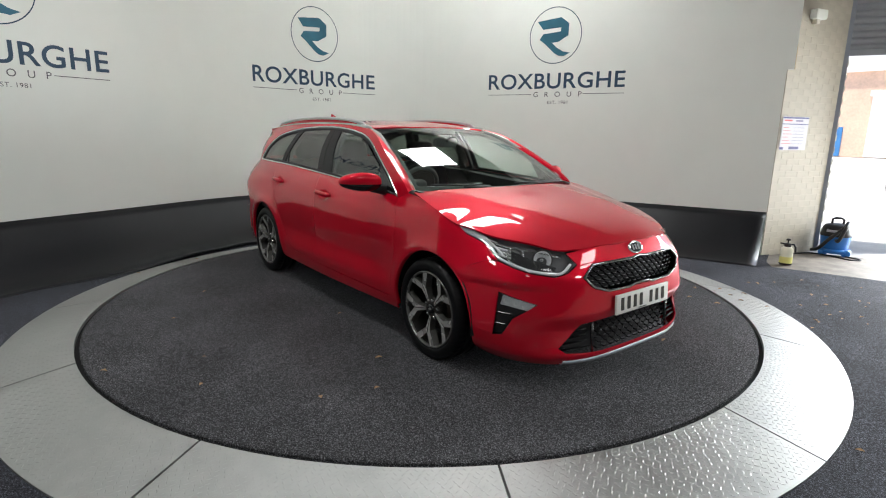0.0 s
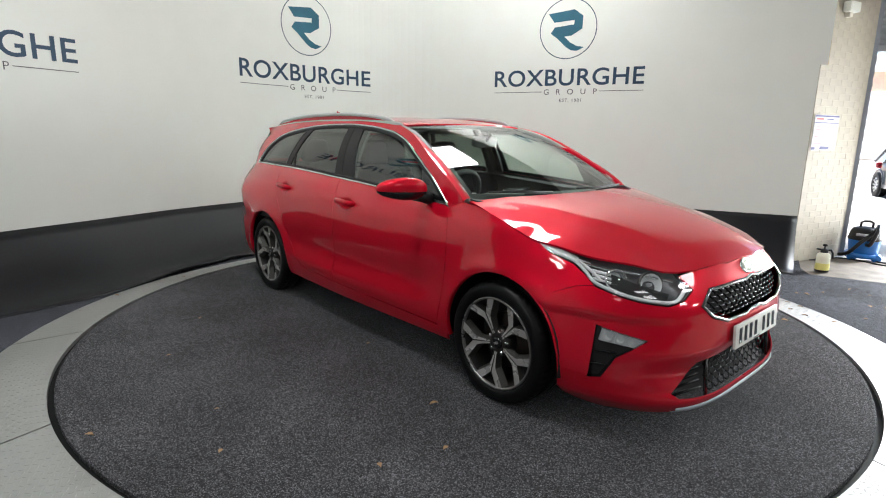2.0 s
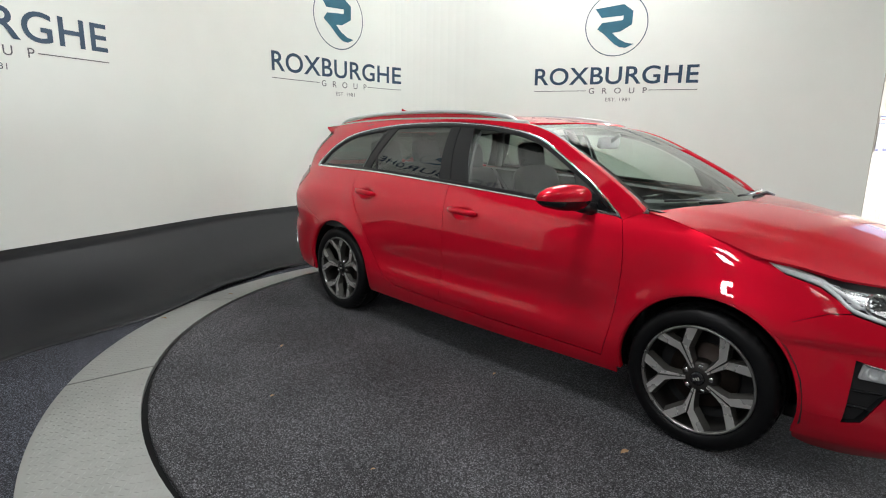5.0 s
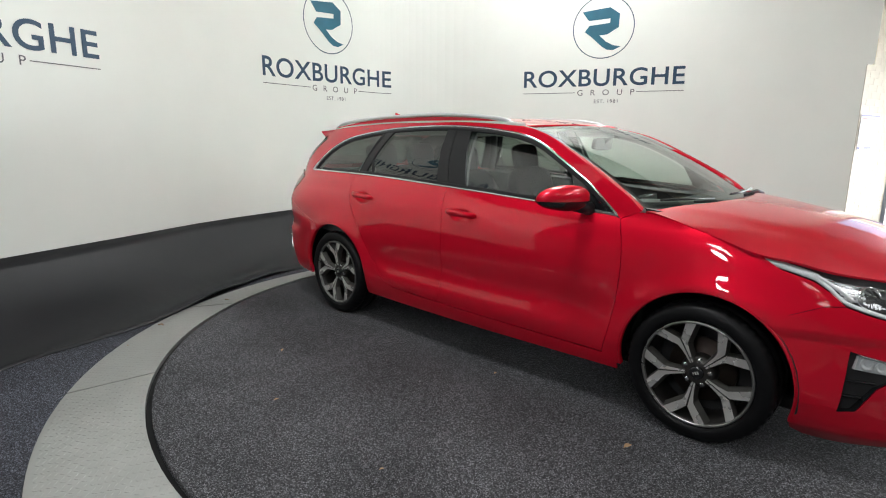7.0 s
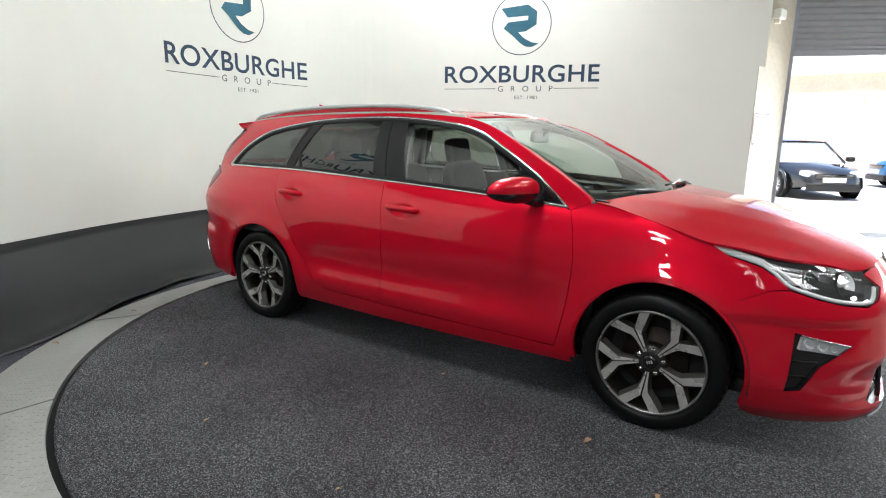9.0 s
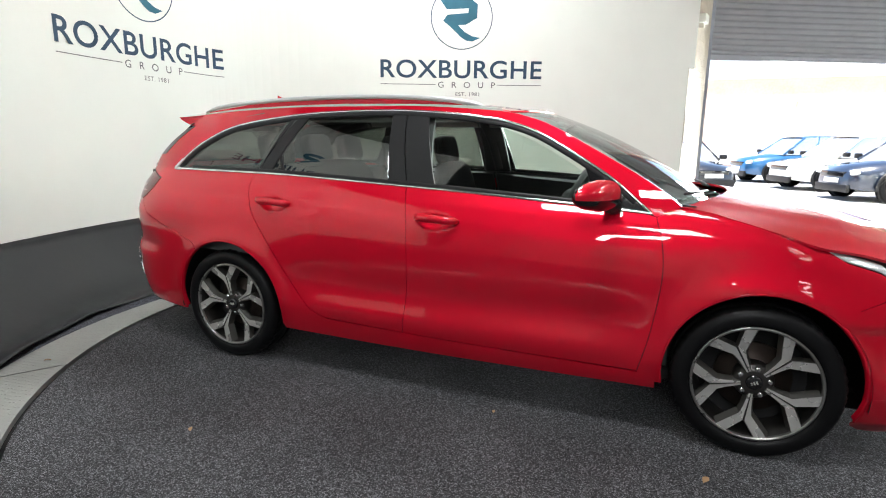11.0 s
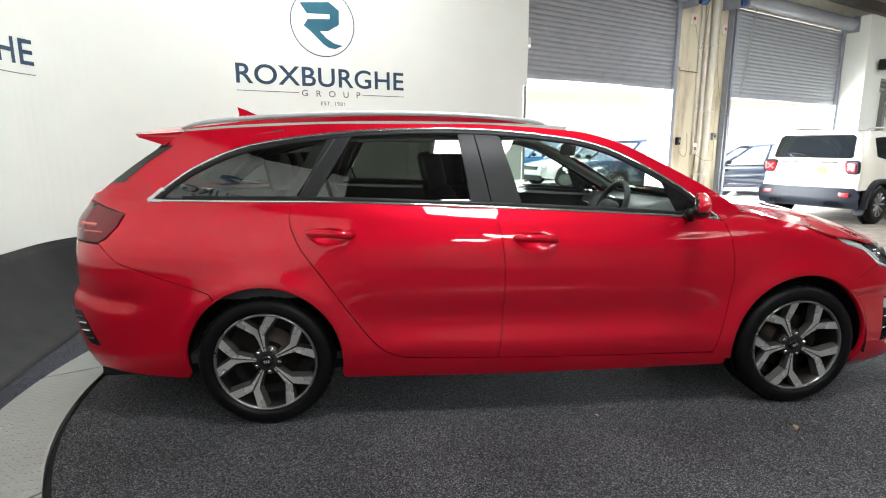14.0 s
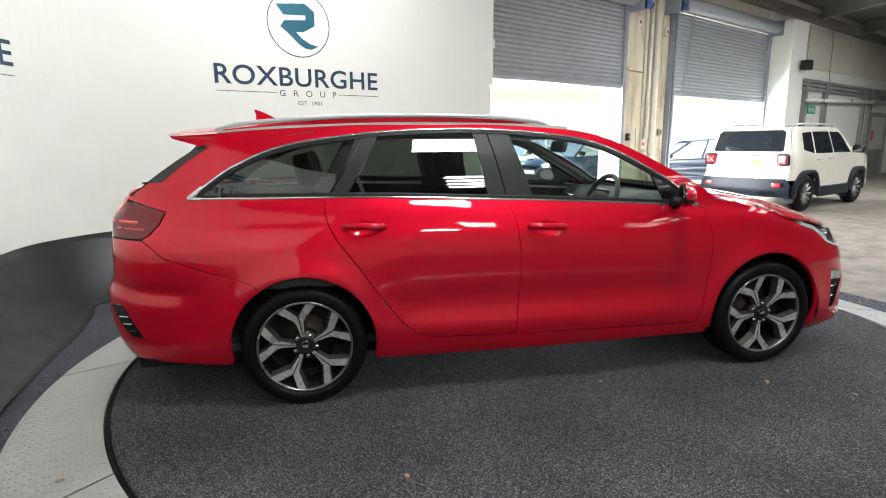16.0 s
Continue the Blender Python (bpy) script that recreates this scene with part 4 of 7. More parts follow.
    skin("mirror_base_trim", [(0.60, 1.145), (0.715, 1.085), (0.865, 0.978), (0.78, 0.985), (0.67, 1.0), (0.625, 1.09)], S_side(sg, -0.004), (0.05, 0.04), GLOSS_BLACK, car)
    # seal bands round the glass
    tops = [(x, z - 0.016) for x, z in DLO_TOP]
    ribbon("window_seal", tops[2:-2], S_side(sg, -0.006), 0.028, SATIN_BLACK, car, 0.003)
    ribbon("window_seal", [(x, z + 0.018) for x, z in BELT if -1.80 < x < 0.82], S_side(sg, -0.006), 0.022, SATIN_BLACK, car, 0.003)
    # bright trim round the whole side glass
    ribbon("chrome_trim", DLO_TOP, S_side(sg, 0.0), 0.0125, CHROME, car, 0.004, "satin chrome window surround")
    ribbon("chrome_trim", [(-1.862, 1.068)] + [(x, z + 0.005) for x, z in BELT] + [(0.885, 0.967)], S_side(sg, 0.0), 0.0135, CHROME, car, 0.004, "satin chrome waist trim")
    ribbon("chrome_trim", dense([(-1.80, 1.066), (-1.86, 1.068), (-1.845, 1.082), (-1.79, 1.125)], 4), S_side(sg, 0.0), 0.020, CHROME, car, 0.0035)


# bonnet, screen, roof
hood_c = curve([(0.95, 1.040), (1.2, 1.022), (1.4, 0.997), (1.6, 0.962), (1.8, 0.914), (1.95, 0.868), (2.05, 0.828), (2.125, 0.789)])
hood_e = curve([(0.95, 1.0), (1.08, 0.987), (1.2, 0.959), (1.35, 0.919), (1.5, 0.875), (1.62, 0.858), (1.75, 0.828), (1.9, 0.803), (2.03, 0.772), (2.08, 0.777), (2.125, 0.788)])
hood_w = curve([(0.95, 0.74), (1.08, 0.785), (1.2, 0.806), (1.35, 0.822), (1.5, 0.826), (1.62, 0.795), (1.75, 0.750), (1.9, 0.640), (2.03, 0.513), (2.08, 0.41), (2.112, 0.25), (2.126, 0.10)])


def S_hood(x, y):
    w = hood_w(x)
    a = min(1.0, abs(y) / w)
    z = hood_e(x) + (hood_c(x) - hood_e(x)) * (1 - a ** 2.3)
    c = 0.62 - 0.26 * max(0, (x - 1.1))
    s = min(1, max(0, (c + 0.07 - abs(y)) / 0.14))
    return Vector((x, y, z + 0.006 * s * s * (3 - 2 * s) * min(1, max(0, (2.1 - x) / 0.5))))


_edge = [(x / 100, hood_w(x / 100) - 0.003) for x in range(100, 213, 4)] + [(2.122, 0.12)]
_back = [(1.225 - 0.225 * (y / 0.75) ** 2, y) for y in [k * 0.0735 for k in range(-10, 11)]]
skin("bonnet", _edge + [(x, -y) for x, y in _edge[::-1]] + _back, S_hood, (0.024, 0.020), PAINT, car, "red bonnet", depth_dir=Vector((0, 0, 1)))


def S_screen(s, t):
    y = s * (0.735 + (0.568 - 0.735) * t)
    x = (1.15 - 0.165 * s * s) * (1 - t) + (0.30 - 0.125 * s * s) * t
    z = (0.985 + 0.022 * s * s) * (1 - t) + (1.410 - 0.020 * s * s) * t
    b = 4 * t * (1 - t) * 0.036
    return Vector((x + b * 0.45, y, z + b))


# painted strip of the screen pillar between the body side and the glass
for sg in (-1, 1):
    v = []
    for x, z in SCREEN_EDGE:
        a = S_side(sg)(x, z)
        t = min(1.0, max(0.0, (0.993 - x) / 0.818))
        b = S_screen(sg, t)
        m = (a + b) / 2 + Vector((0.002, sg * 0.006, 0.006))
        v += [a - Vector((0, 0, 0.001)), m, b + Vector((0, 0, 0.002)), b - Vector((0, 0, 0.02))]
    n = len(SCREEN_EDGE)
    f = [(i * 4 + k, i * 4 + k + 1, i * 4 + k + 5, i * 4 + k + 4) for i in range(n - 1) for k in range(3)]
    ob = piece("screen_pillar", v, f, PAINT, car)
    bm = bmesh.new()
    bm.from_mesh(ob.data)
    bmesh.ops.recalc_face_normals(bm, faces=bm.faces[:])
    if sum(q.normal.z for q in bm.faces) < 0:
        bmesh.ops.reverse_faces(bm, faces=bm.faces[:])
    bm.to_mesh(ob.data)
    bm.free()
_p = [(-1, 0), (1, 0), (1, 1), (-1, 1)]
_up = Vector((0.5, 0, 1))
skin("windscreen", _p, S_screen, (0.08, 0.1), SCREEN_GLASS, car, "clear windscreen", flange=0.004, depth_dir=_up).visible_shadow = False
_in = lambda s, t: S_screen(s, t) - Vector((0.003, 0, 0.005))
skin("screen_border", [(-1, -0.03), (1, -0.03), (1, 0.055), (-1, 0.055)], _in, (0.1, 0.03), SATIN_BLACK, car, flange=0.002, depth_dir=_up)
skin("screen_border", [(-1, 0.955), (1, 0.955), (1, 1.01), (-1, 1.01)], _in, (0.1, 0.03), SATIN_BLACK, car, flange=0.002, depth_dir=_up)
for _a, _b in ((-1.0, -0.955), (0.955, 1.0)):
    skin("screen_border", [(_a, 0), (_b, 0), (_b, 1), (_a, 1)], _in, (0.1, 0.05), SATIN_BLACK, car, flange=0.002, depth_dir=_up)
skin("sensor_patch", [(-0.12, 0.86), (0.12, 0.86), (0.16, 0.97), (-0.16, 0.97)], _in, (0.1, 0.05), SATIN_BLACK, car, flange=0.002, depth_dir=_up)


def S_cowl(x, y):
    return Vector((x, y, 0.975 + 0.02 * (y / 0.74) ** 2 - 0.1 * (x - 1.1)))


skin("scuttle", [(1.27 - 0.225 * (y / 0.75) ** 2, y) for y in (-0.74, -0.5, -0.25, 0, 0.25, 0.5, 0.74)] + [(1.06 - 0.19 * (y / 0.74) ** 2, y) for y in (0.74, 0.5, 0.25, 0, -0.25, -0.5, -0.74)],
     S_cowl, (0.08, 0.08), SATIN_BLACK, car, "black scuttle panel under the screen", depth_dir=Vector((0, 0, 1)))

roof_c = curve([(-2.02, 1.405), (-1.8, 1.437), (-1.4, 1.464), (-0.9, 1.474), (-0.4, 1.469), (0.0, 1.449), (0.30, 1.413)])
roof_e = curve([(-2.02, 1.352), (-1.72, 1.387), (-1.4, 1.410), (-0.9, 1.427), (-0.4, 1.427), (0.0, 1.410), (0.16, 1.392), (0.3, 1.37)])


def roof_w(x):
    return side_y(max(x, -1.75), roof_e(max(x, -1.75)))


def S_roof(x, y):
    a = min(1.0, abs(y) / roof_w(x))
    g = 0.010 * math.exp(-((abs(y) - (roof_w(x) - 0.05)) / 0.018) ** 2)
    return Vector((x, y, roof_e(x) + (roof_c(x) - roof_e(x)) * (1 - a ** 2.4) - g * (1 if x > -1.7 else 0)))


_f = [(0.298 - 0.128 * (k / 8) ** 2, 0.573 * k / 8) for k in range(-8, 9)]
_l = [(x / 100, roof_w(x / 100) - 0.001) for x in range(13, -172, -8)] + [(-1.72, roof_w(-1.72))]
skin("roof", _f + _l + [(x, -y) for x, y in _l[::-1]], S_roof, (0.06, 0.05), PAINT, car, "red roof panel", depth_dir=Vector((0, 0, 1)))

# rear spoiler: a wedge over the rear glass
v, f = [], []
_n = 16
for k in range(-_n, _n + 1):
    s = k / _n
    wr = roof_w(-1.72)
    y0, y1 = s * wr, s * (wr - 0.03)
    tipx = -2.035 + 0.075 * abs(s) ** 3
    a = S_roof(-1.724, y0)
    b = Vector((-1.9, s * (wr - 0.01), roof_c(-1.9) - 0.050 * abs(s) ** 2.4 + 0.002))
    c = Vector((tipx, y1, 1.398 - 0.022 * abs(s) ** 2.4))
    d = Vector((tipx + 0.012, y1, 1.383 - 0.022 * abs(s) ** 2.4))
    e = Vector((-1.80 - 0.03 * (1 - s * s), s * (wr + 0.035), 1.322 + 0.012 * (1 - s * s)))
    v += [a, b, c, d, e, Vector((a.x, a.y, a.z - 0.03))]
for i in range(2 * _n):
    for k in range(5):
        f.append((i * 6 + k, i * 6 + k + 1, (i + 1) * 6 + k + 1, (i + 1) * 6 + k))
f += [tuple(range(6)), tuple(range(2 * _n * 6 + 5, 2 * _n * 6 - 1, -1))]
piece("spoiler", v, f, PAINT, car, "red roof spoiler")


def S_tail_glass(s, t):
    y = s * (0.545 + (0.578 - 0.545) * t)
    x = (-2.215 + 0.055 * abs(s) ** 2.5) * (1 - t) + (-1.83 + 0.035 * s * s) * t
    return Vector((x - 0.03 * 4 * t * (1 - t) * 0.5, y, 1.085 * (1 - t) + 1.335 * t))


skin("rear_glass", [(-1, 0), (1, 0), (1, 1), (-1, 1)], S_tail_glass, (0.1, 0.12), PRIVACY, car, "dark privacy tailgate glass", flange=0.004, depth_dir=Vector((-1, 0, 0.5))).visible_shadow = False
for _a, _b in ((-1.05, -0.94), (0.94, 1.05)):
    skin("rear_glass_border", [(_a, -0.02), (_b, -0.02), (_b, 1.02), (_a, 1.02)], lambda s, t: S_tail_glass(s, t) + Vector((0.006, 0, -0.003)), (0.1, 0.1), GLOSS_BLACK, car, flange=0.004, depth_dir=Vector((-1, 0, 0.5)))
skin("rear_glass_border", [(-1, 0.86), (1, 0.86), (1, 1.03), (-1, 1.03)], lambda s, t: S_tail_glass(s, t) + Vector((0.006, 0, -0.003)), (0.1, 0.1), GLOSS_BLACK, car, flange=0.004, depth_dir=Vector((-1, 0, 0.5)))
part("rear_wiper", bm_tube([(-2.21, 0.0, 1.10), (-2.20, -0.10, 1.112), (-2.165, -0.36, 1.128)], [0.014, 0.009, 0.006], 8), SATIN_BLACK, car)

# dark inner shell, floor and wheel housings, so that no light passes through the gaps
v, f = [], []
_xs = [-2.25 + 4.3 * k / 40 for k in range(41)]
_zs = [0.24, 0.34, 0.45, 0.57, 0.70, 0.82, 0.90]
for sg in (-1, 1):
    b0 = len(v)
    for x in _xs:
        for z in _zs:
            zz = min(z, belt_z(x) - 0.06)
            v.append((x, sg * (min(side_y(x, zz), 0.9) - 0.022), zz))
    for i in range(40):
        for k in range(6):
            cx, cz = (_xs[i] + _xs[i + 1]) / 2, (_zs[k] + _zs[k + 1]) / 2
            if min(math.hypot(cx - 1.325, cz - ARCH_Z), math.hypot(cx + 1.325, cz - ARCH_Z)) < ARCH_R + 0.04:
                continue
            a = b0 + i * 7 + k
            f.append((a, a + 7, a + 8, a + 1))
piece("inner_shell", v, f, DARK, car)
part("floorpan", bm_box(-2.2, 2.0, -0.62, 0.62, 0.17, 0.24, 0.02), DARK, car)
for cx in (-1.325, 1.336):
    for sg in (-1, 1):
        bm = bm_lathe([(ARCH_R + 0.006, 0.862), (ARCH_R + 0.02, 0.80), (ARCH_R + 0.02, 0.58), (0.05, 0.57)], 40)
        bmesh.ops.delete(bm, geom=[q for q in bm.verts if q.co.z < -0.12], context="VERTS")
        bm_move(bm, Matrix.Translation((cx, 0, ARCH_Z)) @ Matrix.Diagonal((1, sg, 1, 1)))
        part("arch_liner", bm, DARK, car)


# wheels
def spoke_mesh():
    """One Y-shaped spoke: two mirrored straight-edged arms with a groove between them, seen face on along -y."""
    arm = [(0.048, 0.0012), (0.164, 0.0025), (0.2240, 0.0540), (0.2225, 0.0600), (0.2105, 0.0930), (0.2060, 0.0925), (0.1380, 0.0225), (0.1080, 0.0150), (0.048, 0.0075)]
    skirt = [(0.048, 0.0003), (0.172, 0.0008), (0.2270, 0.0480), (0.2270, 0.0600), (0.2060, 0.1040), (0.1970, 0.1020), (0.1290, 0.0310), (0.1040, 0.0240), (0.048, 0.0180)]

    def face_y(r):
        return -0.083 - 0.019 * max(0, (r - 0.05) / 0.175) ** 1.3
    verts, faces, tops = [], [], []
    n = len(arm)
    for sg in (1, -1):
        b = len(verts)
        for loop, shrink, dy in ((arm, 0.0012, 0.0), (arm, 0.0, 0.0022), (skirt, 0.0, 0.036)):
            cx, cy = sum(a for a, t in loop) / n, sum(t for a, t in loop) / n
            for a, t in loop:
                k = 1 - shrink / max(0.02, math.hypot(a - cx, t - cy))
                aa, tt = cx + (a - cx) * k, cy + (t - cy) * k
                verts.append((aa, face_y(math.hypot(aa, tt)) + dy, tt * sg))
        for t3 in ((0, 1, 7), (0, 7, 8), (1, 6, 7), (1, 2, 6), (2, 5, 6), (2, 3, 5), (3, 4, 5)):
            tops.append(len(faces))
            faces.append(tuple(b + i for i in (t3 if sg > 0 else t3[::-1])))
        for ring in (0, 1):
            for i in range(n):
                p, q = b + ring * n + i, b + ring * n + (i + 1) % n
                quad = (p, p + n, q + n, q)
                faces.append(quad if sg > 0 else quad[::-1])
    me = mesh_of("spoke", verts, faces, ALLOY, False)
    me.materials.append(SPOKE_GREY)
    tops = set(tops)
    for i, p in enumerate(me.polygons):
        p.material_index = 0 if i in tops else 1
    me.update()
    bm = bmesh.new()
    bm.from_mesh(me)
    bmesh.ops.recalc_face_normals(bm, faces=bm.faces[:])
    bm.to_mesh(me)
    bm.free()
    return me


def tyre_bm():
    prof = [(0.2375, -0.094), (0.243, -0.106), (0.258, -0.1115), (0.276, -0.1125), (0.293, -0.108), (0.303, -0.101), (0.3115, -0.090), (0.3160, -0.076), (0.3165, -0.050), (0.309, -0.047), (0.309, -0.038), (0.3170, -0.035),
            (0.3170, 0.035), (0.309, 0.038), (0.309, 0.047), (0.3165, 0.050), (0.316, 0.078), (0.304, 0.1), (0.276, 0.11), (0.24, 0.1)]
    segs = 144
    bm = bmesh.new()
    rings = []
    for i, (r, h) in enumerate(prof):
        ring = []
        for k in range(segs):
            a = k * math.tau / segs
            rr = r - (0.005 if i in (6, 7, 8) and k % 3 == 0 else 0.0)
            ring.append(bm.verts.new((rr * math.cos(a), h, rr * math.sin(a))))
        rings.append(ring)
    for a, b in zip(rings, rings[1:]):
        for k in range(segs):
            bm.faces.new((a[k], b[k], b[(k + 1) % segs], a[(k + 1) % segs]))
    return bm


SPOKE = spoke_mesh()


def build_wheel(place, turn, left):
    m = pose(*place, 0, 0, 180 if left else 0) @ Matrix.Rotation(radians(turn), 4, "Y")
    w = new("wheel")
    w.parent = car
    w.matrix_local = m
    w["label"] = "dark and machined five-spoke alloy wheel"
    part("tyre", tyre_bm(), TYRE, w, "black rubber tyre")
    part("rim", bm_lathe([(0.2375, -0.095), (0.233, -0.1), (0.226, -0.09), (0.221, -0.06), (0.214, -0.03), (0.206, 0.0), (0.206, 0.09)], 72), RIM_DARK, w)
    part("rim_lip", bm_lathe([(0.2385, -0.094), (0.2392, -0.103), (0.2365, -0.1068), (0.2300, -0.1065), (0.2265, -0.1000), (0.2265, -0.09)], 72), RIM_EDGE, w, "machined rim edge")
    part("brake_disc", bm_lathe([(0.001, -0.018), (0.08, -0.018), (0.082, -0.012), (0.145, -0.012), (0.145, 0.012), (0.08, 0.012)], 48), BRAKE, w)
    part("brake_backing", bm_lathe([(0.001, 0.03), (0.205, 0.03)], 48), DARK, w)
    part("hub", bm_lathe([(0.031, -0.078), (0.045, -0.080), (0.066, -0.070), (0.076, -0.055), (0.078, 0.0)], 40), RIM_DARK, w)
    part("centre_cap", bm_lathe([(0.0005, -0.0905), (0.02, -0.0898), (0.027, -0.088), (0.0305, -0.083), (0.031, -0.074)], 32), GLOSS_BLACK, w, "black centre cap")
    bm = bmesh.new()
    for dx in (-0.010, 0.0, 0.010):
        bm_box(dx - 0.003, dx + 0.003, -0.0915, -0.0895, -0.0065, 0.0065, bm=bm)
    part("cap_mark", bm_move(bm, Matrix.Rotation(radians(20), 4, "Y")), ALLOY, w, smooth=False)
    for k in range(5):
        s = new("spoke", SPOKE)
        s.parent, s.rotation_euler = w, (0, -radians(72 * k), 0)
        a = radians(72 * k + 36)
        bm = bm_lathe([(0.0005, -0.082), (0.0085, -0.082), (0.0108, -0.077), (0.0108, -0.055), (0.0125, -0.054), (0.0125, -0.05)], 12)
        bm_move(bm, Matrix.Translation((0.056 * math.cos(a), 0, 0.056 * math.sin(a))))
        part("wheel_nut", bm, CHROME, w)


for _x, _t in ((1.325, -46), (-1.325, -28)):
    build_wheel((_x, -0.770, 0.317), _t, False)
    build_wheel((_x, 0.770, 0.317), _t, True)


# lamps, grilles and badges of the nose
def u_of_y(y, z):
    lo, hi = 5.0, 90.0
    for _ in range(30):
        mid = (lo + hi) / 2
        if front_polar(mid, z)[1] > y:
            lo = mid
        else:
            hi = mid
    return (lo + hi) / 2


HOUSING = mat("lamp_housing_grey", (0.17, 0.17, 0.18), 0.25, 0.35)
FOG_WHITE = mat("fog_reflector_silver", (0.58, 0.59, 0.61), 0.3, 0.2)
GRILLE_BLACK = mat("grille_plastic", (0.004, 0.004, 0.0045), 0.6, spec=0.04)
GRILLE_LIP = mat("grille_lip_silver", (0.07, 0.07, 0.075), 0.35, 0.6)
MIRROR_GLASS = mat("mirror_glass", (0.30, 0.31, 0.32), 0.02, 1.0)
REFLECT = mat("lamp_reflector", (0.88, 0.89, 0.90), 0.22, 0.12)
DRL = mat("frosted_light_guide", (0.86, 0.87, 0.88), 0.3, 0.1)

LAMP = [(fx(1.503, 0.872), 0.871), (fx(1.587, 0.824), 0.825), (fx(1.66, 0.80), 0.803), (fx(1.705, 0.787), 0.790), (fx(1.760, 0.752), 0.753), (fx(1.808, 0.711), 0.712), (fx(1.90, 0.68), 0.680), (fx(1.985, 0.659), 0.659),
        (fu(2.084, 0.610), 0.648), (fu(2.106, 0.54), 0.667), (fu(2.110, 0.476), 0.705), (fu(2.05, 0.497), 0.763)] + [(fu(x, hood_w(x)), hood_e(x) + 0.002) for x in (2.02, 1.97, 1.9, 1.83, 1.75, 1.68, 1.62, 1.56)]
for sg in (-1, 1):
    lamp = new("headlamp")
    lamp.parent = car
    lamp["label"] = "clear headlamp with projector and bright light guides"
    skin("housing", LAMP, S_front(sg, -0.055), (2.0, 0.02), HOUSING, lamp, flange=0)
    skin("lens", LAMP, S_front(sg, -0.001), (2.0, 0.02), LENS, lamp, "clear lens", flange=0.004).visible_shadow = False
    # walls of the lamp box
    P0, P1 = [S_front(sg, -0.002)(*q) for q in LAMP], [S_front(sg, -0.055)(*q) for q in LAMP]
    n = len(LAMP)
    piece("wall", P0 + P1, [(i, (i + 1) % n, n + (i + 1) % n, n + i) for i in range(n)], HOUSING, lamp, smooth=False)
    low = [(u, z + 0.011) for u, z in LAMP[2:9]] + [(LAMP[9][0] - 1.1, 0.668), (LAMP[10][0] - 1.6, 0.706)]
    ribbon("light_guide", dense(low, 4), S_front(sg, -0.007), 0.015, DRL, lamp, 0.003)
    ribbon("light_guide", dense([(LAMP[0][0] + 1.2, 0.858), (LAMP[1][0] + 1.2, 0.836), (LAMP[2][0] + 0.9, 0.818), (LAMP[3][0] + 0.6, 0.804)], 4), S_front(sg, -0.006), 0.030, REFLECT, lamp, 0.003)
    ribbon("light_guide", dense([(LAMP[3][0] + 0.6, 0.806), (LAMP[4][0] + 1.6, 0.764), (LAMP[5][0] + 1.6, 0.728)], 4), S_front(sg, -0.010), 0.014, REFLECT, lamp, 0.008)
    ribbon("brow", dense([(fx(1.70, 0.81), 0.800), (fx(1.82, 0.78), 0.778), (fu(1.95, 0.63), 0.760), (fu(2.05, 0.53), 0.735)], 4), S_front(sg, -0.014), 0.009, CHROME, lamp, 0.004)
    for zz in (0.762, 0.745, 0.729):
        ribbon("indicator_step", dense([(fx(1.765, 0.81), zz + 0.004), (fx(1.845, 0.78), zz - 0.010)], 5), S_front(sg, -0.020 - 0.2 * (0.762 - zz)), 0.012, REFLECT, lamp, 0.010)
    skin("divider_bezel", [(fx(1.70, 0.81), 0.808), (fx(1.76, 0.81), 0.792), (fx(1.80, 0.78), 0.724), (fx(1.765, 0.80), 0.738)], S_front(sg, -0.034), (1.5, 0.015), REFLECT, lamp, flange=0)
    for y, z, r, mt in ((0.712, 0.735, 0.041, "ball"), (0.620, 0.722, 0.048, "bowl")):
        c = S_front(sg, -0.026)(u_of_y(y, z), z)
        aim = Vector((0.76, sg * 0.57, 0.32)).to_track_quat("Z", "Y").to_matrix().to_4x4()
        if mt == "ball":
            bm = bm_lathe([(r * 0.86 * math.sin(radians(a)), r * 0.6 * math.cos(radians(a)) - 0.012) for a in (1, 20, 40, 60, 80, 90)], 28, "z")
            ob = part("projector", bm, LENS, lamp, "projector lens")
            ob.matrix_local = Matrix.Translation(c) @ aim
            ob = part("projector_core", bm_lathe([(0.0005, -0.012), (r * 0.45, -0.016), (r * 0.85, -0.022)], 28, "z"), SILVER, lamp)
            ob.matrix_local = Matrix.Translation(c) @ aim
        else:
            bm = bm_lathe([(0.006, -0.035), (r * 0.5, -0.028), (r * 0.85, -0.008), (r, 0.010)], 28, "z")
            ob = part("reflector", bm, REFLECT, lamp)
            ob.matrix_local = Matrix.Translation(c) @ aim
            ob = part("bulb", bm_lathe([(0.0005, 0.004), (0.007, 0.002), (0.009, -0.012), (0.009, -0.034)], 16, "z"), SILVER, lamp)
            ob.matrix_local = Matrix.Translation(c) @ aim
        ob = part("bezel", bm_lathe([(r * 0.90, -0.012), (r * 1.0, 0.010), (r * 1.10, 0.012), (r * 1.16, -0.012)], 32, "z"), CHROME if mt == "ball" else RIM_DARK, lamp)
        ob.matrix_local = Matrix.Translation(c) @ aim

    # fog lamp pocket
    fog = [(fx(1.885, 0.318), 0.318), (fx(1.941, 0.415), 0.415), (fx(2.041, 0.499), 0.499), (fx(1.851, 0.544), 0.544), (fx(1.831, 0.306), 0.306)]
    pocket = new("fog_lamp_pocket")
    pocket.parent = car
    pocket["label"] = "gloss black fog lamp surround with blades"
    skin("backing", fog, S_front(sg, -0.045), (2.0, 0.02), SATIN_BLACK, pocket, flange=0)
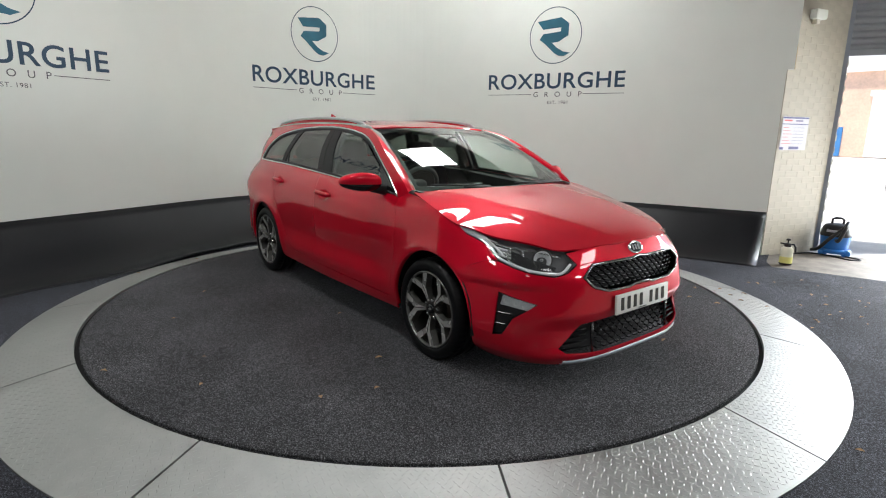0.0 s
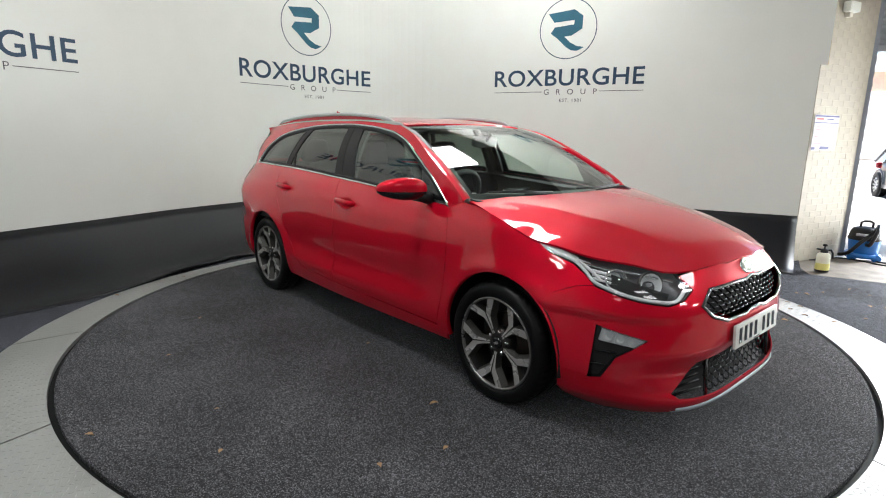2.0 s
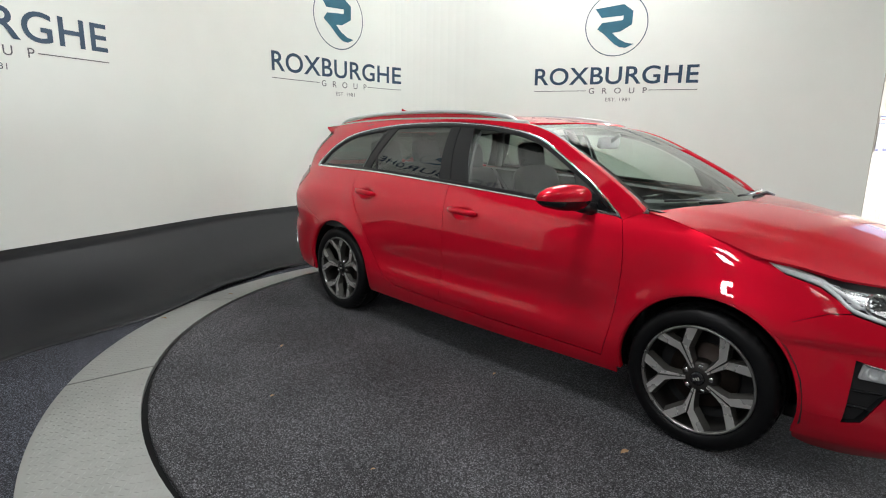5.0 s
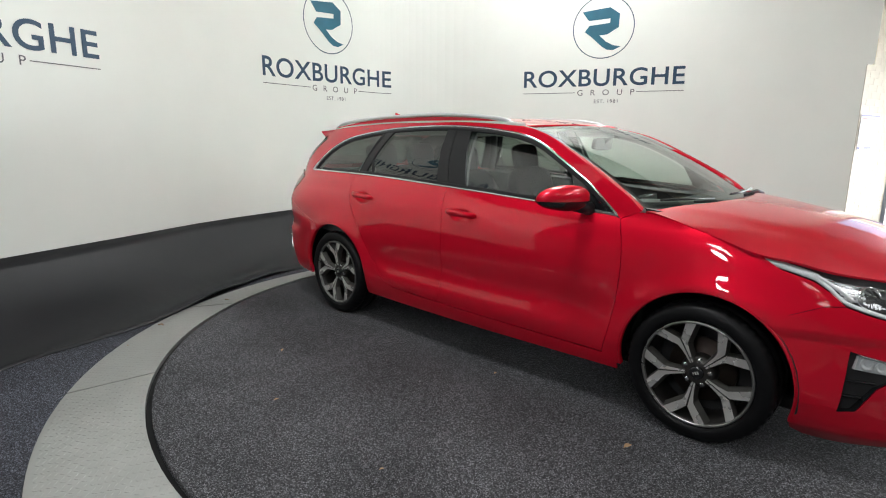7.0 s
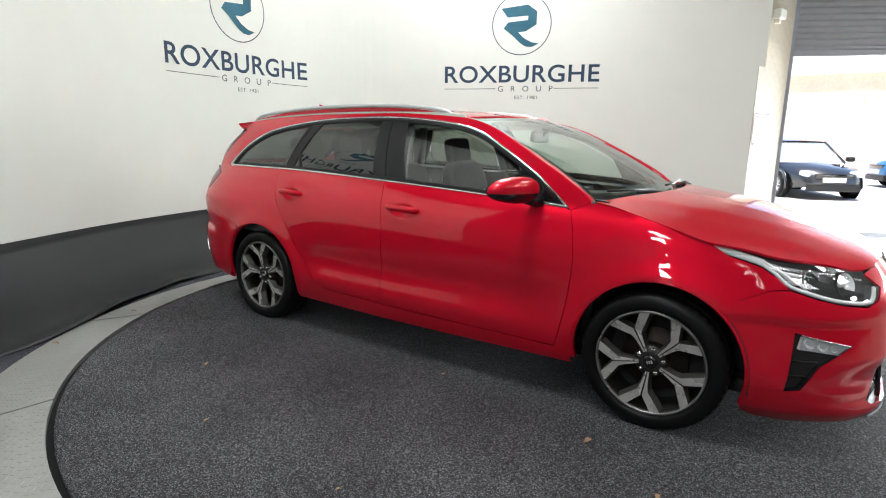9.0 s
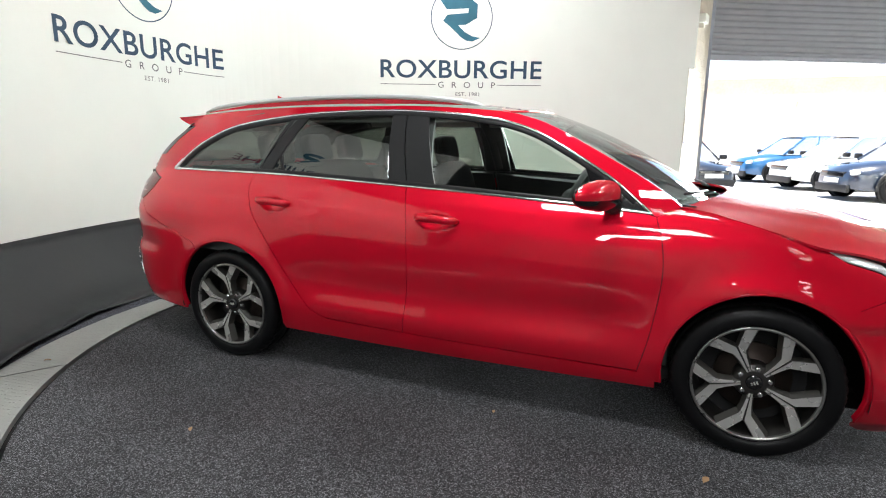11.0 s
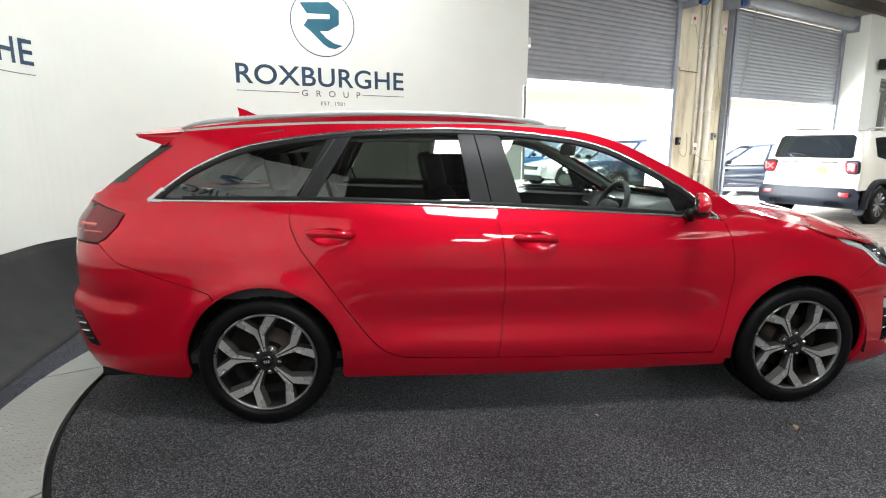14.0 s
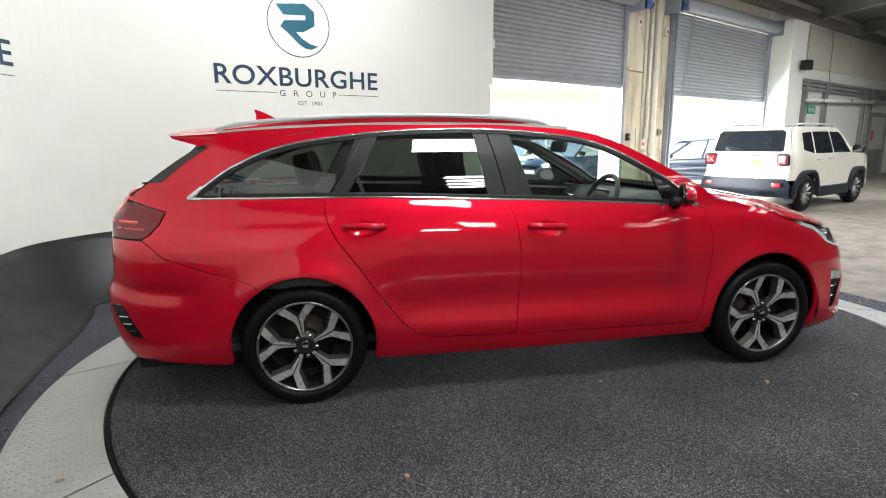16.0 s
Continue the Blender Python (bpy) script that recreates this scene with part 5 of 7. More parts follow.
    P0, P1 = [S_front(sg, 0.001)(*q) for q in fog], [S_front(sg, -0.045)(*q) for q in fog]
    piece("wall", P0 + P1, [(i, (i + 1) % 5, 5 + (i + 1) % 5, 5 + i) for i in range(5)], GLOSS_BLACK, pocket, smooth=False)
    lampz = [(fx(1.880, 0.530), 0.530), (fx(2.034, 0.496), 0.496), (fx(2.016, 0.462), 0.462), (fx(1.872, 0.480), 0.480)]
    skin("fog_reflector", lampz, S_front(sg, -0.009), (1.5, 0.012), FOG_WHITE, pocket, flange=0)
    skin("fog_lens", lampz, S_front(sg, -0.002), (2.0, 0.02), LENS, pocket, "clear fog lamp lens", flange=0.004).visible_shadow = False
    P0, P1 = [S_front(sg, -0.002)(*q) for q in lampz], [S_front(sg, -0.030)(*q) for q in lampz]
    piece("fog_rim", P0 + P1, [(i, (i + 1) % 4, 4 + (i + 1) % 4, 4 + i) for i in range(4)], SILVER, pocket, smooth=False)
    for a, z, r in ((1.908, 0.502, 0.022), (1.952, 0.494, 0.020), (1.99, 0.484, 0.014)):
        c = S_front(sg, -0.008)(fx(a, z), z)
        bm = bm_lathe([(0.003, -0.004), (r * 0.6, -0.001), (r, 0.005), (r * 1.12, 0.002)], 20, "z")
        ob = part("fog_bowl", bm, SILVER, pocket)
        ob.matrix_local = Matrix.Translation(c) @ Vector((0.6, sg * 0.75, 0.3)).to_track_quat("Z", "Y").to_matrix().to_4x4()
    ribbon("fog_trim", [(fx(a, z), z) for a, z in ((1.872, 0.537), (1.925, 0.526), (1.98, 0.513), (2.036, 0.499))], S_front(sg, 0.001), 0.004, CHROME, pocket, 0.003)
    for z, a, b in ((0.432, 1.86, 1.945), (0.372, 1.85, 1.905)):
        ribbon("blade", [(fx(a + (b - a) * k / 5, z), z) for k in range(6)], S_front(sg, -0.012), 0.010, GLOSS_BLACK, pocket, 0.006)

# upper grille
grille = new("grille")
grille.parent = car
grille["label"] = "black honeycomb grille in a chrome frame"
_g = [(0.0, 0.709), (0.075, 0.702), (0.10, 0.703), (0.28, 0.702), (0.385, 0.697), (0.460, 0.638), (0.400, 0.584), (0.30, 0.553), (0.11, 0.549), (0.07, 0.562), (0.0, 0.562)]
_loop = _g + [(-y, z) for y, z in _g[1:-1]][::-1]


def nose(y, z, lift=0.0):
    s = 1 if y >= 0 else -1
    return S_front(s, lift)(u_of_y(abs(y), z), z)


_gp = [nose(y, z, 0.002) for y, z in _loop]
# chrome dimmed in its colour to imitate the dark carpet reflected in it
part("frame", bm_tube(_gp, 0.0085, 8, closed=True), mat("reflection_dimmed_chrome", (0.32, 0.32, 0.33), 0.10, 1.0), grille, "chrome grille frame")
_in = [nose(y, z, -0.075) for y, z in _loop]
_m = len(_in)
piece("backing", _in + [nose(0, 0.63, -0.075)], [(i, (i + 1) % _m, _m) for i in range(_m)], DARK, grille, smooth=False)


def in_loop(y, z, loop):
    c = False
    for (a, b), (d, e) in zip(loop, loop[1:] + loop[:1]):
        if (b > z) != (e > z) and y < (d - a) * (z - b) / (e - b) + a:
            c = not c
    return c


def mesh_grille(parent, loop, z0, z1, dy, dz, tip):
    """Rows of hexagonal cells, with bright lower lips."""
    row = 0
    bars, lips = bmesh.new(), bmesh.new()
    z = z0
    while z < z1:
        y = -0.56 + (dy / 2 if row % 2 else 0)
        while y < 0.56:
            if in_loop(y, z, loop) and in_loop(y + dy * 0.3, z, loop) and in_loop(y - dy * 0.3, z, loop):
                pts = [nose(y - dy * 0.5, z + dz * 0.32, -0.030), nose(y - dy * 0.28, z - dz * 0.1, -0.024), nose(y + dy * 0.28, z - dz * 0.1, -0.024), nose(y + dy * 0.5, z + dz * 0.32, -0.030)]
                bm_tube(pts, 0.0042, 5, bm=bars)
                up = [nose(y + dy * 0.5, z + dz * 0.32, -0.030), nose(y + dy * 0.5, z + dz * 0.75, -0.030)]
                bm_tube(up, 0.0034, 4, bm=bars)
                bm_tube([nose(y - dy * 0.26, z - dz * 0.1 + 0.0035, -0.0205), nose(y + dy * 0.26, z - dz * 0.1 + 0.0035, -0.0205)], 0.0015, 5, bm=lips)
            y += dy
        z += dz
        row += 1
    part("mesh", bars, GRILLE_BLACK, parent)["kind"] = "stuff"
    part("lip", lips, tip, parent)["kind"] = "stuff"


mesh_grille(grille, _loop, 0.570, 0.705, 0.052, 0.022, GRILLE_LIP)
lower = new("lower_grille")
lower.parent = car
lower["label"] = "black mesh lower grille"
_h = [(0.0, 0.390), (0.2, 0.390), (0.455, 0.380), (0.53, 0.31), (0.587, 0.257), (0.54, 0.232), (0.30, 0.207), (0.0, 0.202)]
_hl = _h + [(-y, z) for y, z in _h[1:-1]][::-1]
_in = [nose(y, z, -0.07) for y, z in _hl]
piece("backing", _in + [nose(0, 0.30, -0.07)], [(i, (i + 1) % len(_in), len(_in)) for i in range(len(_in))], DARK, lower, smooth=False)
_narrow = [(0.36, 0.385), (0.36, 0.205), (-0.36, 0.205), (-0.36, 0.385)]
mesh_grille(lower, _narrow, 0.222, 0.392, 0.060, 0.026, GRILLE_BLACK)
for sg in (-1, 1):
    for z in (0.24, 0.27, 0.30, 0.33, 0.36):
        part("slat", bm_tube([nose(sg * 0.39, z, -0.03), nose(sg * (0.485 + 0.09 * (0.36 - z) / 0.12), z, -0.02)], 0.006, 6), GRILLE_BLACK, lower)
    part("divider", bm_tube([nose(sg * 0.375, 0.388, -0.02), nose(sg * 0.375, 0.205, -0.02)], 0.010, 8), GLOSS_BLACK, lower)
# silver lip under the bumper
bm = bmesh.new()
_lp = []
for k in range(-20, 21):
    y = 0.56 * k / 20
    _lp.append((nose(y, 0.186, 0.004), nose(y, 0.178, 0.012), nose(y, 0.162, 0.010), nose(y, 0.160, -0.03)))
for q in _lp:
    for p in q:
        bm.verts.new(p)
bm.verts.ensure_lookup_table()
for i in range(40):
    for k in range(3):
        bm.faces.new([bm.verts[j] for j in (i * 4 + k, i * 4 + k + 1, i * 4 + 5 + k, i * 4 + 4 + k)])
part("front_lip", bm, GREY_LIP, car, "satin silver bumper lip")
# number plate with its characters as plain bars
plate = part("number_plate", bm_box(-0.006, 0.006, -0.26, 0.26, -0.0555, 0.0555, 0.003), PLATE_WHITE, car, "white front number plate")
plate.matrix_local = pose(2.222, 0, 0.467, 0, -4, 0)
for k, y in enumerate((-0.205, -0.145, -0.085, -0.025, 0.075, 0.137, 0.199)):
    part("bar", bm_box(0.0065, 0.008, y - 0.015, y + 0.015, -0.036, 0.036), GLOSS_BLACK, plate, smooth=False)
part("bar", bm_box(0.0065, 0.0075, -0.05, 0.03, -0.050, -0.045), GLOSS_BLACK, plate, smooth=False)
# plain oval badge
bm = bm_lathe([(0.0005, 0.004), (0.03, 0.003), (0.034, 0.006), (0.038, 0.004), (0.039, -0.004)], 36, "z")
bm_move(bm, Matrix.Diagonal((1.0, 1.65, 1, 1)))
badge = part("badge", bm, CHROME, car, "oval chrome badge")
badge.matrix_local = Matrix.Translation(nose(0, 0.752, 0.003)) @ Vector((0.88, 0, 0.47)).to_track_quat("Z", "X").to_matrix().to_4x4()
bm = bmesh.new()
for dx in (-0.026, 0.0, 0.026):
    bm_box(-0.016, 0.016, dx - 0.008, dx + 0.008, 0.0045, 0.0052, bm=bm)
ob = part("badge_field", bm_lathe([(0.0005, 0.0046), (0.030, 0.0036)], 36, "z"), GLOSS_BLACK, badge)
ob.scale = (0.92, 1.55, 1)
part("badge_mark", bm, CHROME, badge, smooth=False)

# mirrors, handles, rails, aerial, wipers
for sg in (-1, 1):
    c = Vector((0.690, sg * 0.965, 1.046))
    red_f, blk_f, V = [], [], []
    nu, nv = 26, 18
    for j in range(nv + 1):
        ph = -math.pi / 2 + math.pi * j / nv
        for i in range(nu):
            th = math.tau * i / nu
            cp, sp = math.cos(ph), math.sin(ph)
            ct, st = math.cos(th), math.sin(th)
            e = lambda w, k: math.copysign(abs(w) ** k, w)
            x, y, z = 0.066 * e(cp, 0.8) * e(ct, 0.9), 0.126 * e(cp, 0.75) * e(st, 0.8), 0.063 * e(sp, 0.85)
            z *= 1 - 0.22 * max(0, y * sg / 0.118)
            x -= 0.065 * (y * sg / 0.118)
            x = max(x * (0.72 if x > 0 else 1.0), -0.030 - 0.065 * (y * sg / 0.118))
            V.append(c + Vector((x, y, z)))
    for j in range(nv):
        for i in range(nu):
            q = (j * nu + i, j * nu + (i + 1) % nu, (j + 1) * nu + (i + 1) % nu, (j + 1) * nu + i)
            mz = sum(V[k].z for k in q) / 4 - c.z
            mx = sum(V[k].x for k in q) / 4 - c.x
            (red_f if mz > -0.014 and mx > -0.012 - 0.065 * ((sum(V[k].y for k in q) / 4 - c.y) * sg / 0.118) else blk_f).append(q)
    mirror = new("door_mirror")
    mirror.parent = car
    mirror["label"] = "red door mirror with black base"
    piece("cap", V, red_f, PAINT, mirror)
    piece("base", V, blk_f, GLOSS_BLACK, mirror)
    ribbonz = [c + Vector((0.047 * math.cos(t) - 0.065 * math.sin(t), sg * 0.118 * math.sin(t), -0.012)) for t in [radians(a) for a in range(0, 91, 10)]]
    part("repeater", bm_tube(ribbonz, 0.004, 6), LENS, mirror)
    bm = bm_lathe([(0.0005, 0), (0.044, 0)], 28, "z")
    bm_move(bm, Matrix.Diagonal((1.0, 1.85, 1, 1)))
    gl = part("glass", bm, MIRROR_GLASS, mirror, "mirror glass")
    gl.matrix_local = Matrix(((0, -sg * 0.482, -0.876, c.x - 0.0335), (0, 0.876, -sg * 0.482, c.y), (1, 0, 0, c.z + 0.002), (0, 0, 0, 1)))
    part("stalk", bm_tube([(0.735, sg * 0.800, 0.985), (0.72, sg * 0.845, 0.993), (0.70, sg * 0.90, 1.005)], [0.034, 0.028, 0.026], 12), SATIN_BLACK, mirror)
    for hx, hz in HANDLES:
        pts = []
        for k in range(13):
            a = -1 + 2 * k / 12
            x = hx + 0.110 * a
            lift = 0.034 * (1 - abs(a) ** 4) + 0.003
            pts.append(Vector((x, sg * (side_y(x, hz) + lift), hz + 0.004 * (1 - a * a) + 0.004 * a * (-1))))
        rad = [0.007] + [0.0150] * 11 + [0.007]
        bm = bm_tube(pts, rad, 10)
        for q in bm.verts:
            q.co.z = hz + (q.co.z - hz) * 1.25
        part("door_handle", bm, PAINT, car, "red door handle")
    _rp = dense([(0.10, sg * 0.560, S_roof(0.10, 0.560).z), (0.03, sg * 0.566, 1.430), (-0.08, sg * 0.572, 1.449), (-0.3, sg * 0.576, 1.468), (-0.65, sg * 0.574, 1.4775), (-1.1, sg * 0.562, 1.470), (-1.45, sg * 0.546, 1.450), (-1.64, sg * 0.535, 1.430), (-1.74, sg * 0.528, 1.404)], 3)
    part("roof_rail", bm_tube(_rp, [0.0118 * min(1, 0.45 + 0.2 * min(k, len(_rp) - 1 - k)) for k in range(len(_rp))], 12), SILVER, car, "satin silver roof rail")
    v, f = [], []
    for k in range(11):
        x = 0.02 - 1.72 * k / 10
        y = sg * (0.572 - 0.03 * (k / 10) ** 2)
        z = curve([(-1.74, 1.402), (-1.1, 1.466), (-0.65, 1.473), (-0.3, 1.464), (0.09, 1.408)])(x)
        v += [(x, y, z), (x, y, S_roof(x, abs(y)).z - 0.01)]
    piece("rail_foot", v, [(2 * k, 2 * k + 1, 2 * k + 3, 2 * k + 2) for k in range(10)], PAINT, car)
    # tail lamp
    tl = [(ru(-1.967, 1.006), 1.005), (ru(-1.992, 0.95), 0.949), (ru(-2.035, 0.905), 0.903), (ru(-2.072, 0.884), 0.884), (ru(-2.258, 0.882), 0.882), (ru(-2.262, 0.95), 0.95), (ru(-2.187, 1.058), 1.055), (ru(-2.10, 1.04), 1.039)]
    tail = new("tail_lamp")
    tail.parent = car
    tail["label"] = "dark red tail lamp"
    skin("lens", tl, S_rear(sg, 0.003), (1.8, 0.018), mat("tail_red", (0.16, 0.004, 0.010), 0.12, coat=1.0, spec=0.0) if sg < 0 else bpy.data.materials["tail_red"], tail, flange=0.02)
    ribbon("light_bar", [(ru(x, 0.928), 0.928) for x in (-2.06, -2.11, -2.16, -2.21, -2.25)], S_rear(sg, 0.003), 0.010, mat("tail_bright", (0.65, 0.03, 0.04), 0.2, coat=1.0) if sg < 0 else bpy.data.materials["tail_bright"], tail, 0.001)
    ribbon("light_bar", [(ru(x, 0.958), 0.958) for x in (-2.10, -2.15, -2.20, -2.25)], S_rear(sg, 0.003), 0.018, bpy.data.materials["tail_bright"], tail, 0.001)
    vent = new("bumper_vent")
    vent.parent = car
    vent["label"] = "black rear bumper vent with fins"
    vp = [(ru(-2.285, 0.54), 0.538), (ru(-2.21, 0.545), 0.545), (ru(-2.108, 0.39), 0.386), (ru(-2.17, 0.39), 0.388), (ru(-2.24, 0.45), 0.45)]
    skin("insert", vp, S_rear(sg, 0.004), (1.8, 0.02), GLOSS_BLACK, vent, flange=0.02)
    for z in (0.42, 0.455, 0.49, 0.52):
        x0 = -2.13 - (z - 0.39) * 0.52
        ribbon("fin", [(ru(x0, z), z), (ru(x0 - 0.03, z), z - 0.004), (ru(x0 - 0.055, z), z - 0.008)], S_rear(sg, 0.004), 0.006, SILVER if z in (0.455, 0.49) else SATIN_BLACK, vent, 0.004)
    # arch edge lips
    for cx, a0, a1 in ((1.336, -18, 190), (-1.325, 190, -12)):
        ribbon("arch_lip", arch(cx, a0, a1, 30, ARCH_R - 0.004), S_side(sg, -0.004), 0.012, PAINT, car, 0.003, back=0.02)

bm = bmesh.new()
_fin = [(-1.455, 1.470), (-1.50, 1.492), (-1.56, 1.522), (-1.612, 1.540), (-1.600, 1.505), (-1.602, 1.466)]
for sgn in (-1, 1):
    for x, z in _fin:
        w = 0.030 * max(0.0, (1.545 - z) / 0.08) * (0.35 + 0.65 * min(1, (-1.455 - x) / 0.08)) + 0.001
        bm.verts.new((x, sgn * w, z))
bm.verts.ensure_lookup_table()
bm.faces.new([bm.verts[i] for i in range(6)])
bm.faces.new([bm.verts[i] for i in range(11, 5, -1)])
for i in range(6):
    bm.faces.new([bm.verts[j] for j in (i, i + 6, (i + 1) % 6 + 6, (i + 1) % 6)])
part("shark_fin_aerial", bm, PAINT, car, "red shark fin aerial", smooth=False)
for pts in ([(1.155, -0.20, 1.012), (1.10, -0.42, 1.022), (1.02, -0.62, 1.030)], [(1.13, 0.55, 1.020), (1.16, 0.2, 1.018), (1.145, 0.02, 1.025)]):
    w = new("wiper")
    w.parent = car
    part("arm", bm_tube([(pts[0][0] + 0.03, pts[0][1] + 0.04, pts[0][2] - 0.02), pts[0], pts[1]], [0.013, 0.009, 0.007], 8), SATIN_BLACK, w)
    part("blade", bm_tube([tuple(Vector(pts[0]) - Vector((0.03, 0, -0.012))), tuple(Vector(pts[1]) - Vector((0.025, 0, -0.012))), tuple(Vector(pts[2]) - Vector((0.01, 0, -0.008)))], 0.006, 6), SATIN_BLACK, w)


# the cabin
def cushion(w, d, h, soft=0.05, bulge=0.02):
    """A stuffed block, w across, d long, h high, with rounded edges and a crown."""
    bm = bm_box(-d / 2, d / 2, -w / 2, w / 2, -h / 2, h / 2)
    bmesh.ops.subdivide_edges(bm, edges=bm.edges[:], cuts=5, use_grid_fill=True)
    for q in bm.verts:
        a, b, c = q.co.x / (d / 2), q.co.y / (w / 2), q.co.z / (h / 2)
        k = (abs(a) ** 5 + abs(b) ** 5 + abs(c) ** 5) ** 0.2
        q.co *= 1.0 / max(k, 0.6) if k > 1 else 1.0
        q.co.z += bulge * (1 - a * a) * (1 - b * b) * (1 if c > 0 else -0.3)
    return bm


def seat(y, x, parent, wide=0.50):
    s = new("front_seat" if wide < 0.6 else "rear_bench")
    s.parent = parent
    s.location = (x, y, 0)
    part("cushion", bm_move(cushion(wide, 0.52, 0.16), pose(0, 0, 0.46, 0, -8, 0)), SEAT, s)
    part("backrest", bm_move(cushion(wide, 0.15, 0.62, bulge=0.01), pose(-0.34, 0, 0.80, 0, -16, 0)), SEAT, s)
    heads = (0,) if wide < 0.6 else (-0.42, 0.0, 0.42)
    for dy in heads:
        part("headrest", bm_move(cushion(0.26, 0.10, 0.19, bulge=0.0), pose(-0.455, dy, 1.185, 0, -12, 0)), SEAT, s)
        for k in (-0.05, 0.05):
            part("post", bm_tube([(-0.44, dy + k, 1.02), (-0.455, dy + k, 1.13)], 0.007, 6), CHROME, s)
    return s


seat(-0.37, -0.04, car)
seat(0.37, -0.04, car)
seat(0.0, -0.85, car, 1.20)
dash = new("dashboard")
dash.parent = car
v, f = [], []
_prof = [(1.10, 0.955), (0.95, 0.965), (0.80, 0.955), (0.72, 0.92), (0.69, 0.84), (0.72, 0.70), (0.80, 0.60)]
for k in range(13):
    y = -0.72 + 1.44 * k / 12
    hump = 0.035 * math.exp(-((y + 0.37) / 0.16) ** 2)
    for i, (x, z) in enumerate(_prof):
        v.append((x + 0.03 * (1 - (y / 0.72) ** 2) * (1 if i < 2 else 0.3), y, z + 0.02 + hump * (1 if 1 <= i <= 3 else 0)))
for k in range(12):
    for i in range(6):
        f.append((k * 7 + i, k * 7 + i + 1, k * 7 + i + 8, k * 7 + i + 7))
piece("top", v, f, INTERIOR, dash)
part("screen", bm_box(0.665, 0.685, -0.13, 0.13, 0.86, 1.00, 0.006), GLOSS_BLACK, dash, "central touch screen")
part("vent", bm_box(0.68, 0.71, 0.50, 0.66, 0.84, 0.92, 0.01), CHROME, dash)
part("vent", bm_box(0.68, 0.71, -0.68, -0.58, 0.84, 0.92, 0.01), CHROME, dash)
wheel = new("steering_wheel")
wheel.parent = car
wheel.matrix_local = pose(0.49, -0.37, 0.95, 0, -66, 0)
part("rim", bm_tube([(0.182 * math.cos(math.tau * k / 36), 0.182 * math.sin(math.tau * k / 36), 0) for k in range(36)], 0.016, 10, closed=True), INTERIOR, wheel)
part("boss", bm_move(cushion(0.16, 0.14, 0.06), pose(0, 0, 0.01)), INTERIOR, wheel)
for a in (90, 270, 180):
    c, s_ = math.cos(radians(a)), math.sin(radians(a))
    part("spoke", bm_tube([(0.06 * c, 0.06 * s_, 0.005), (0.175 * c, 0.175 * s_, 0)], 0.014, 8), SILVER if a != 180 else INTERIOR, wheel)
PILLAR_TRIM = mat("pillar_trim_grey", (0.34, 0.35, 0.33), 0.8, vary=0.08, scale=20)
for sg in (-1, 1):
    Si = S_side(sg, -0.042)
    part("pillar_lining", bm_tube([S_side(sg, -0.062)(x - 0.02, z - 0.02) for x, z in SCREEN_EDGE[:-1]], 0.024, 8), PILLAR_TRIM, car, "grey inner screen pillar lining")
    part("pillar_lining", bm_tube([Si(x, z - 0.012) for x, z in ROOF_EDGE], 0.030, 8), PILLAR_TRIM, car)
    part("pillar_lining", bm_tube([Si(-0.30, 1.38), Si(-0.26, 1.25), Si(-0.22, 1.05)], 0.032, 8), INTERIOR, car)
    part("pillar_lining", bm_tube([Si(-0.99, 1.36), Si(-1.06, 1.22), Si(-1.12, 1.06)], 0.032, 8), INTERIOR, car)
    part("pillar_lining", bm_tube([Si(x, z + 0.02) for x, z in DLO_TOP[:18]], 0.034, 8), INTERIOR, car)
    skin("quarter_lining", [(-1.80, 1.36), (-1.40, 1.395), (-0.98, 1.41), (-0.98, 1.375), (-1.38, 1.315), (-1.60, 1.24), (-1.80, 1.085), (-2.06, 1.09), (-1.95, 1.20)], S_side(sg, -0.03), (0.06, 0.05), INTERIOR, car, flange=0)
    skin("quarter_lining", [(-1.15, 1.05), (-1.85, 1.05), (-2.08, 1.0), (-2.08, 0.62), (-1.15, 0.62)], S_side(sg, -0.07), (0.08, 0.08), INTERIOR, car, flange=0)
    Sd = lambda x, z: Vector((x, sg * (side_y(x, min(z, belt_z(x) - 0.01)) - 0.075), z))
    skin("door_card", [(0.86, 0.955), (0.86, 0.35), (-0.22, 0.35), (-0.24, 1.02)], Sd, (0.08, 0.06), INTERIOR, car, "dark door card", flange=0.03)
    skin("door_card", [(-0.26, 1.02), (-0.24, 0.35), (-0.85, 0.38), (-1.15, 1.05)], Sd, (0.08, 0.06), INTERIOR, car, flange=0.03)
    skin("load_side", [(-1.15, 1.05), (-1.0, 0.72), (-1.9, 0.72), (-1.86, 1.05)], Sd, (0.08, 0.06), INTERIOR, car, flange=0.03)
    Sp = S_side(sg, -0.045)
    skin("inner_pillar", [(-0.34, 1.39), (-0.18, 1.39), (-0.13, 1.03), (-0.32, 1.03)], Sp, (0.05, 0.05), INTERIOR, car, flange=0.02)
    skin("inner_pillar", [(-0.95, 1.37), (-1.08, 1.35), (-1.24, 1.06), (-1.10, 1.06)], Sp, (0.05, 0.05), INTERIOR, car, flange=0.02)
    ribbon("inner_pillar", [(x - 0.025, z - 0.045) for x, z in SCREEN_EDGE[:-1]], S_side(sg, -0.04), 0.05, PILLAR_TRIM, car, 0.0)
    ribbon("belt_lining", [(x / 10, belt_z(x / 10) - 0.022) for x in range(-11, 9)], S_side(sg, -0.036), 0.075, INTERIOR, car, 0.0)
    ribbon("grab_rail", [(x / 10, 1.365) for x in range(-12, 2)], S_side(sg, -0.05), 0.05, HEADLINING, car, 0.0)
